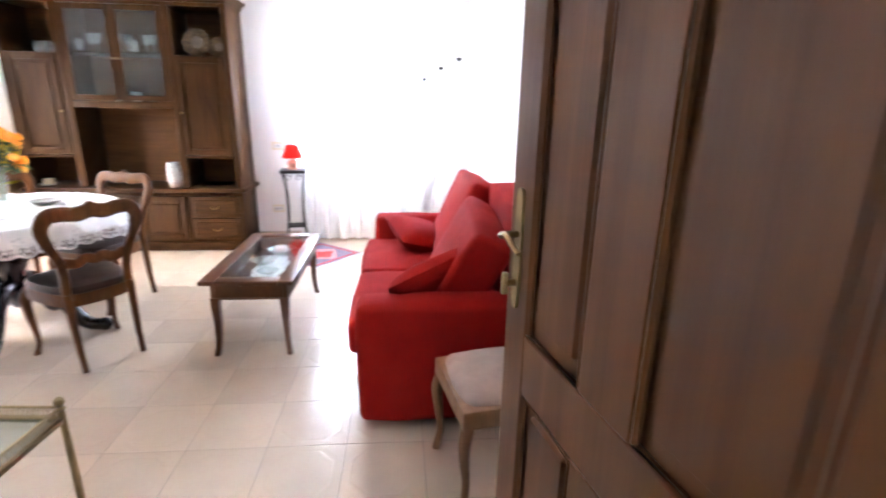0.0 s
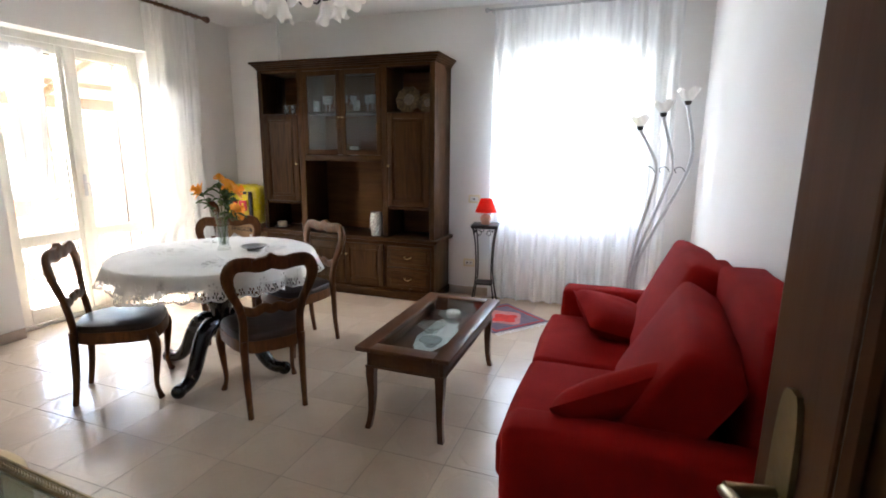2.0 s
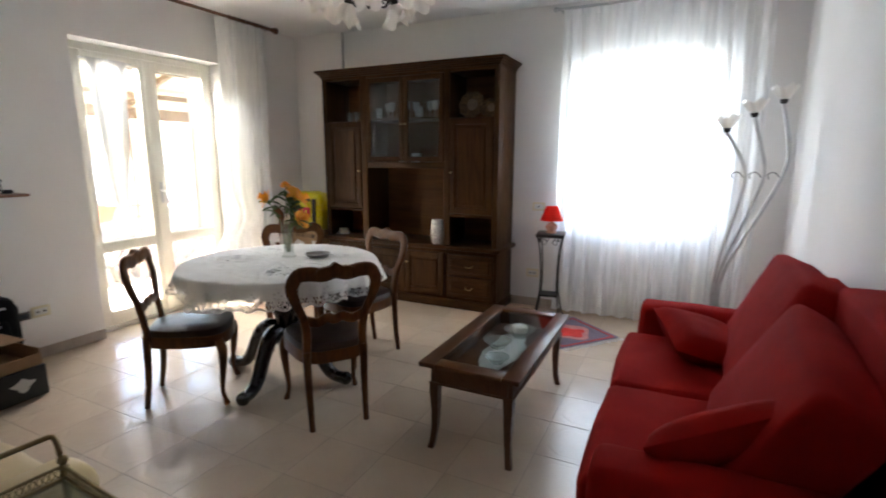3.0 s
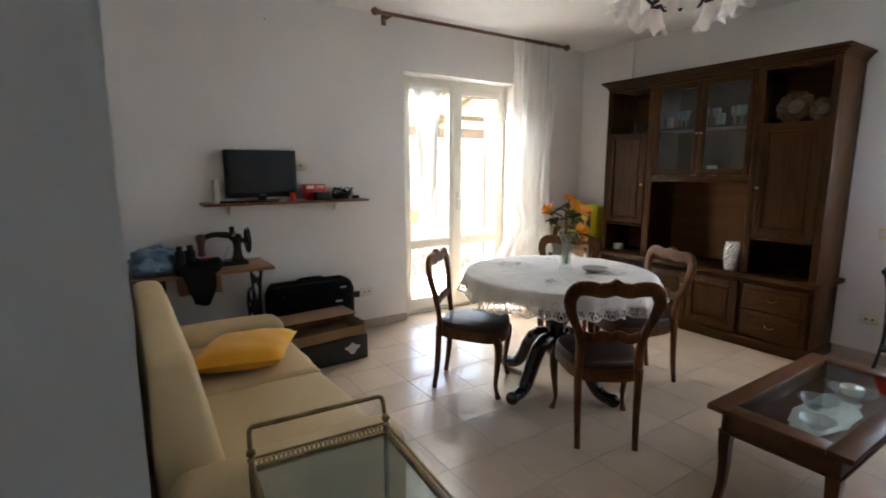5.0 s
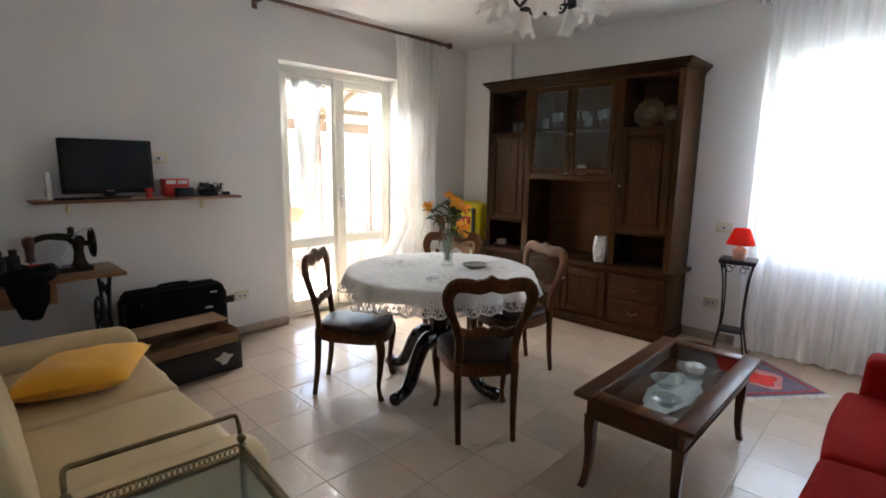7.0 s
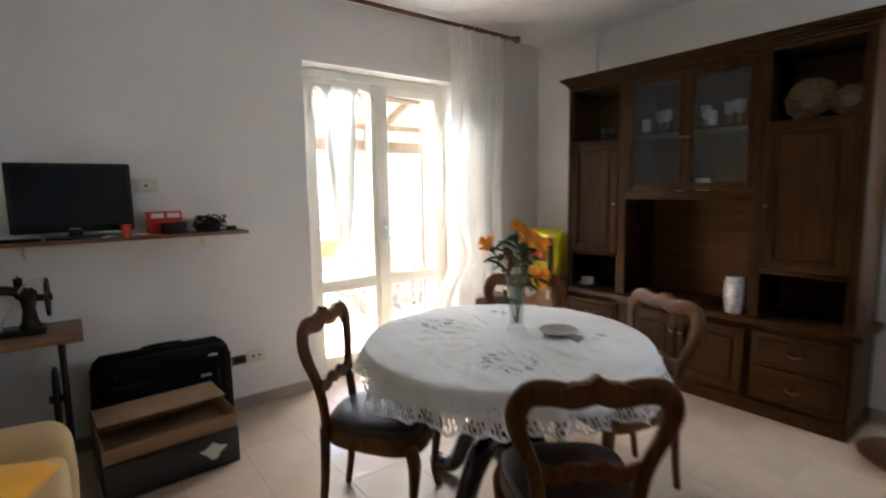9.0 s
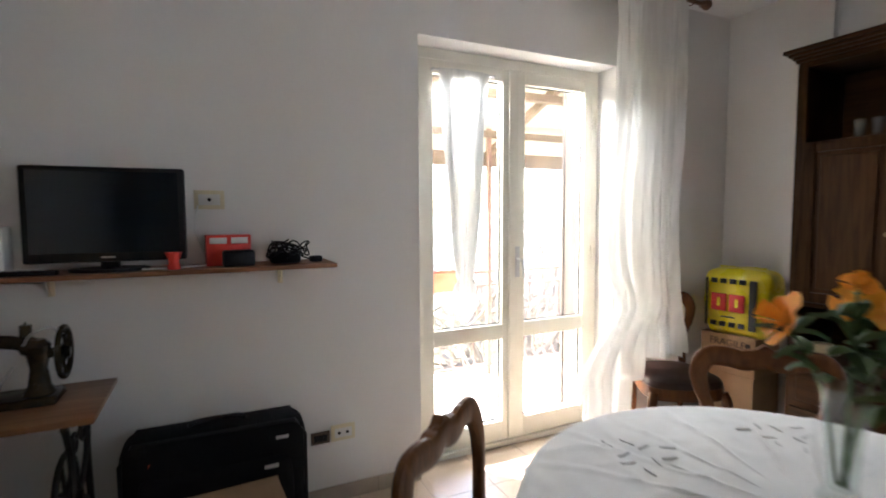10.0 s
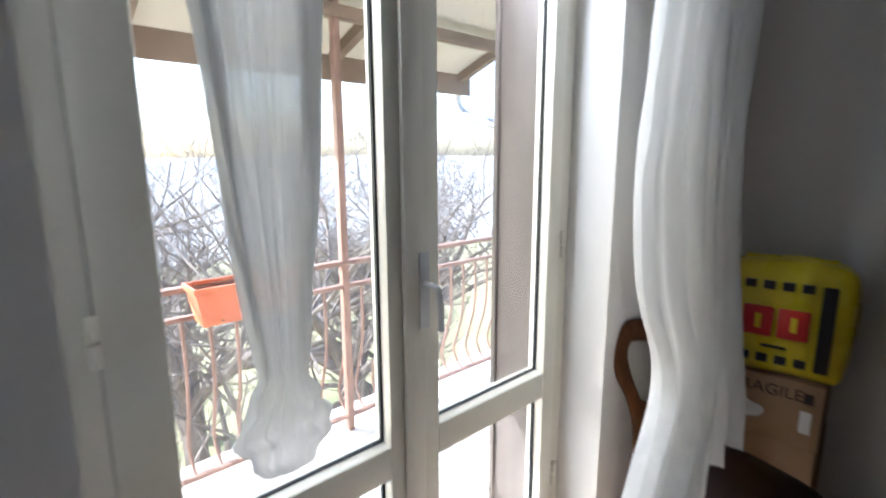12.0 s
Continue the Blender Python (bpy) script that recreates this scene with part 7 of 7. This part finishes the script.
# ---- land, far hills and bare trees ----
GRASS = surface("dry_grass", (0.14, 0.15, 0.06), (0.20, 0.17, 0.09), scale=0.35, fine=6, vary=0.25, rough=1.0)
# beyond 60 m the woods' colour is paled and greyed to paint in distance haze
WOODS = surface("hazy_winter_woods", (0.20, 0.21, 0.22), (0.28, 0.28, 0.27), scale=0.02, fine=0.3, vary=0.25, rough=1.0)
BARK = surface("grey_bark", (0.19, 0.155, 0.13), (0.12, 0.098, 0.082), scale=9, fine=60, vary=0.25, rough=0.95, bump=0.6)


def land():
    bm = bmesh.new()
    radii = [2, 4, 7, 11, 16, 24, 36, 55, 85, 130, 200, 320, 520, 850, 1400, 2300, 3600]
    rings = []
    for r in radii:
        ring = []
        for k in range(72):
            a = 2 * math.pi * k / 72
            x, y = -9 + r * math.cos(a), 4 + r * math.sin(a)
            west = max(0.0, -math.cos(a))
            z = -5.0 - 0.10 * min(r, 130) * west + 0.25 * noise.noise(Vector((x * 0.1, y * 0.1, 0)))
            z += max(0.0, r - 200) * 0.030 * (0.6 + 0.7 * noise.noise(Vector((x * 0.0022, y * 0.0022, 4)))) * (r < 1500) + (r >= 1500) * 22
            ring.append(bm.verts.new((x, y, z)))
        rings.append(ring)
    for p, q in zip(rings, rings[1:]):
        for k in range(72):
            bm.faces.new((p[k], p[(k + 1) % 72], q[(k + 1) % 72], q[k]))
    bm.faces.new(rings[0])
    ob = structure("ground", bm, GRASS, "dry winter grass falling away to the valley", "ground")
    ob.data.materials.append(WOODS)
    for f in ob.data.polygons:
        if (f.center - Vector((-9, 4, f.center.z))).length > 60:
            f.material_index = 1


land()


def bare_tree(at, height, seed, turn=0.0, lean=(0, 0)):
    rnd = random.Random(seed)
    t = thing("tree", "bare grey winter tree with tangled branches beyond the balcony", "tree", at, turn, group="bare trees in the garden")
    trunk, limbs = bmesh.new(), bmesh.new()

    def grow(bm, p, d, length, r, depth):
        pts, rad = [p], [r]
        n = 4 if depth < 3 else 3
        for i in range(n):
            d = (d + Vector((rnd.uniform(-1, 1), rnd.uniform(-1, 1), rnd.uniform(-0.5, 0.9))) * (0.16 if depth == 0 else 0.32)).normalized()
            p = p + d * length / n
            pts.append(p)
            rad.append(r * (1 - 0.42 * (i + 1) / n))
        tube(bm, pts, rad, 8 if depth < 2 else (5 if depth < 4 else 3))
        if depth >= 6:
            return
        for i in range(2, len(pts)) if depth else (2, 3, 4, 4):
            for _ in range(2 if depth in (0, 3, 4) or rnd.random() < 0.35 else 1):
                side = Vector((rnd.uniform(-1, 1), rnd.uniform(-1, 1), rnd.uniform(-0.25, 0.75)))
                nd = (d * 0.55 + side.normalized()).normalized()
                grow(limbs, pts[i], nd, length * rnd.uniform(0.55, 0.78), rad[i] * 0.62, depth + 1)
    grow(trunk, Vector((0, 0, -0.2)), Vector((lean[0], lean[1], 1)).normalized(), height * 0.42, height * 0.030, 0)
    part("trunk", trunk, BARK, t, "thick grey trunk")
    part("branches", limbs, BARK, t, "tangle of bare branches")
    return t


bare_tree((-9.4, 7.6, -5.6), 8.6, 11)
bare_tree((-10.6, 5.0, -5.8), 8.8, 23)
bare_tree((-12.5, 9.8, -6.2), 9.4, 5)
bare_tree((-15.5, 6.4, -6.8), 9.8, 8)


# ---- floor tiles ----
def tile_mesh(w, d):
    """A glazed tile with a softly raised rim and a flat octagonal middle."""
    bm = bmesh.new()

    def ring(inset, z, cut):
        x, y, c = w / 2 - inset, d / 2 - inset, min(cut, w / 2 - inset, d / 2 - inset)
        pts = [(-x + c, -y), (x - c, -y), (x, -y + c), (x, y - c), (x - c, y), (-x + c, y), (-x, y - c), (-x, -y + c)]
        return [bm.verts.new((*p, z)) for p in pts]
    rings = [ring(0.0, -0.008, 0.003), ring(0.0, -0.0005, 0.003), ring(0.001, 0.0, 0.0035), ring(0.004, 0.0, 0.006), ring(0.022, 0.0, 0.052), ring(0.025, 0.0, 0.054), ring(0.032, -0.0015, 0.06), ring(0.039, 0.0, 0.065), ring(0.043, 0.0, 0.068)]
    for a, b in zip(rings, rings[1:]):
        for k in range(8):
            bm.faces.new((a[k], a[(k + 1) % 8], b[(k + 1) % 8], b[k]))
    bm.faces.new(rings[-1])
    return finish("tile", bm, TILE)


P, X0, Y0 = 0.333, -0.125, 3.13
floor_ob = bpy.data.objects["floor"]
meshes = {}


def cells(start, lo, hi):
    k = math.floor((lo - start) / P)
    out = []
    while start + k * P < hi - 0.01:
        a, b = max(start + k * P, lo), min(start + (k + 1) * P, hi)
        if b - a > 0.03:
            out.append((a, b))
        k += 1
    return out


for xa, xb in cells(X0, W - 0.16, E):
    for ya, yb in cells(Y0, S, N):
        if xb < W + 0.005 and (yb < FW[0] or ya > FW[1]):
            continue
        size = (round(xb - xa - 0.0035, 3), round(yb - ya - 0.0035, 3))
        if size not in meshes:
            meshes[size] = tile_mesh(*size)
        t = new("tile", meshes[size])
        t.location = ((xa + xb) / 2, (ya + yb) / 2, 0)
        t.parent = floor_ob
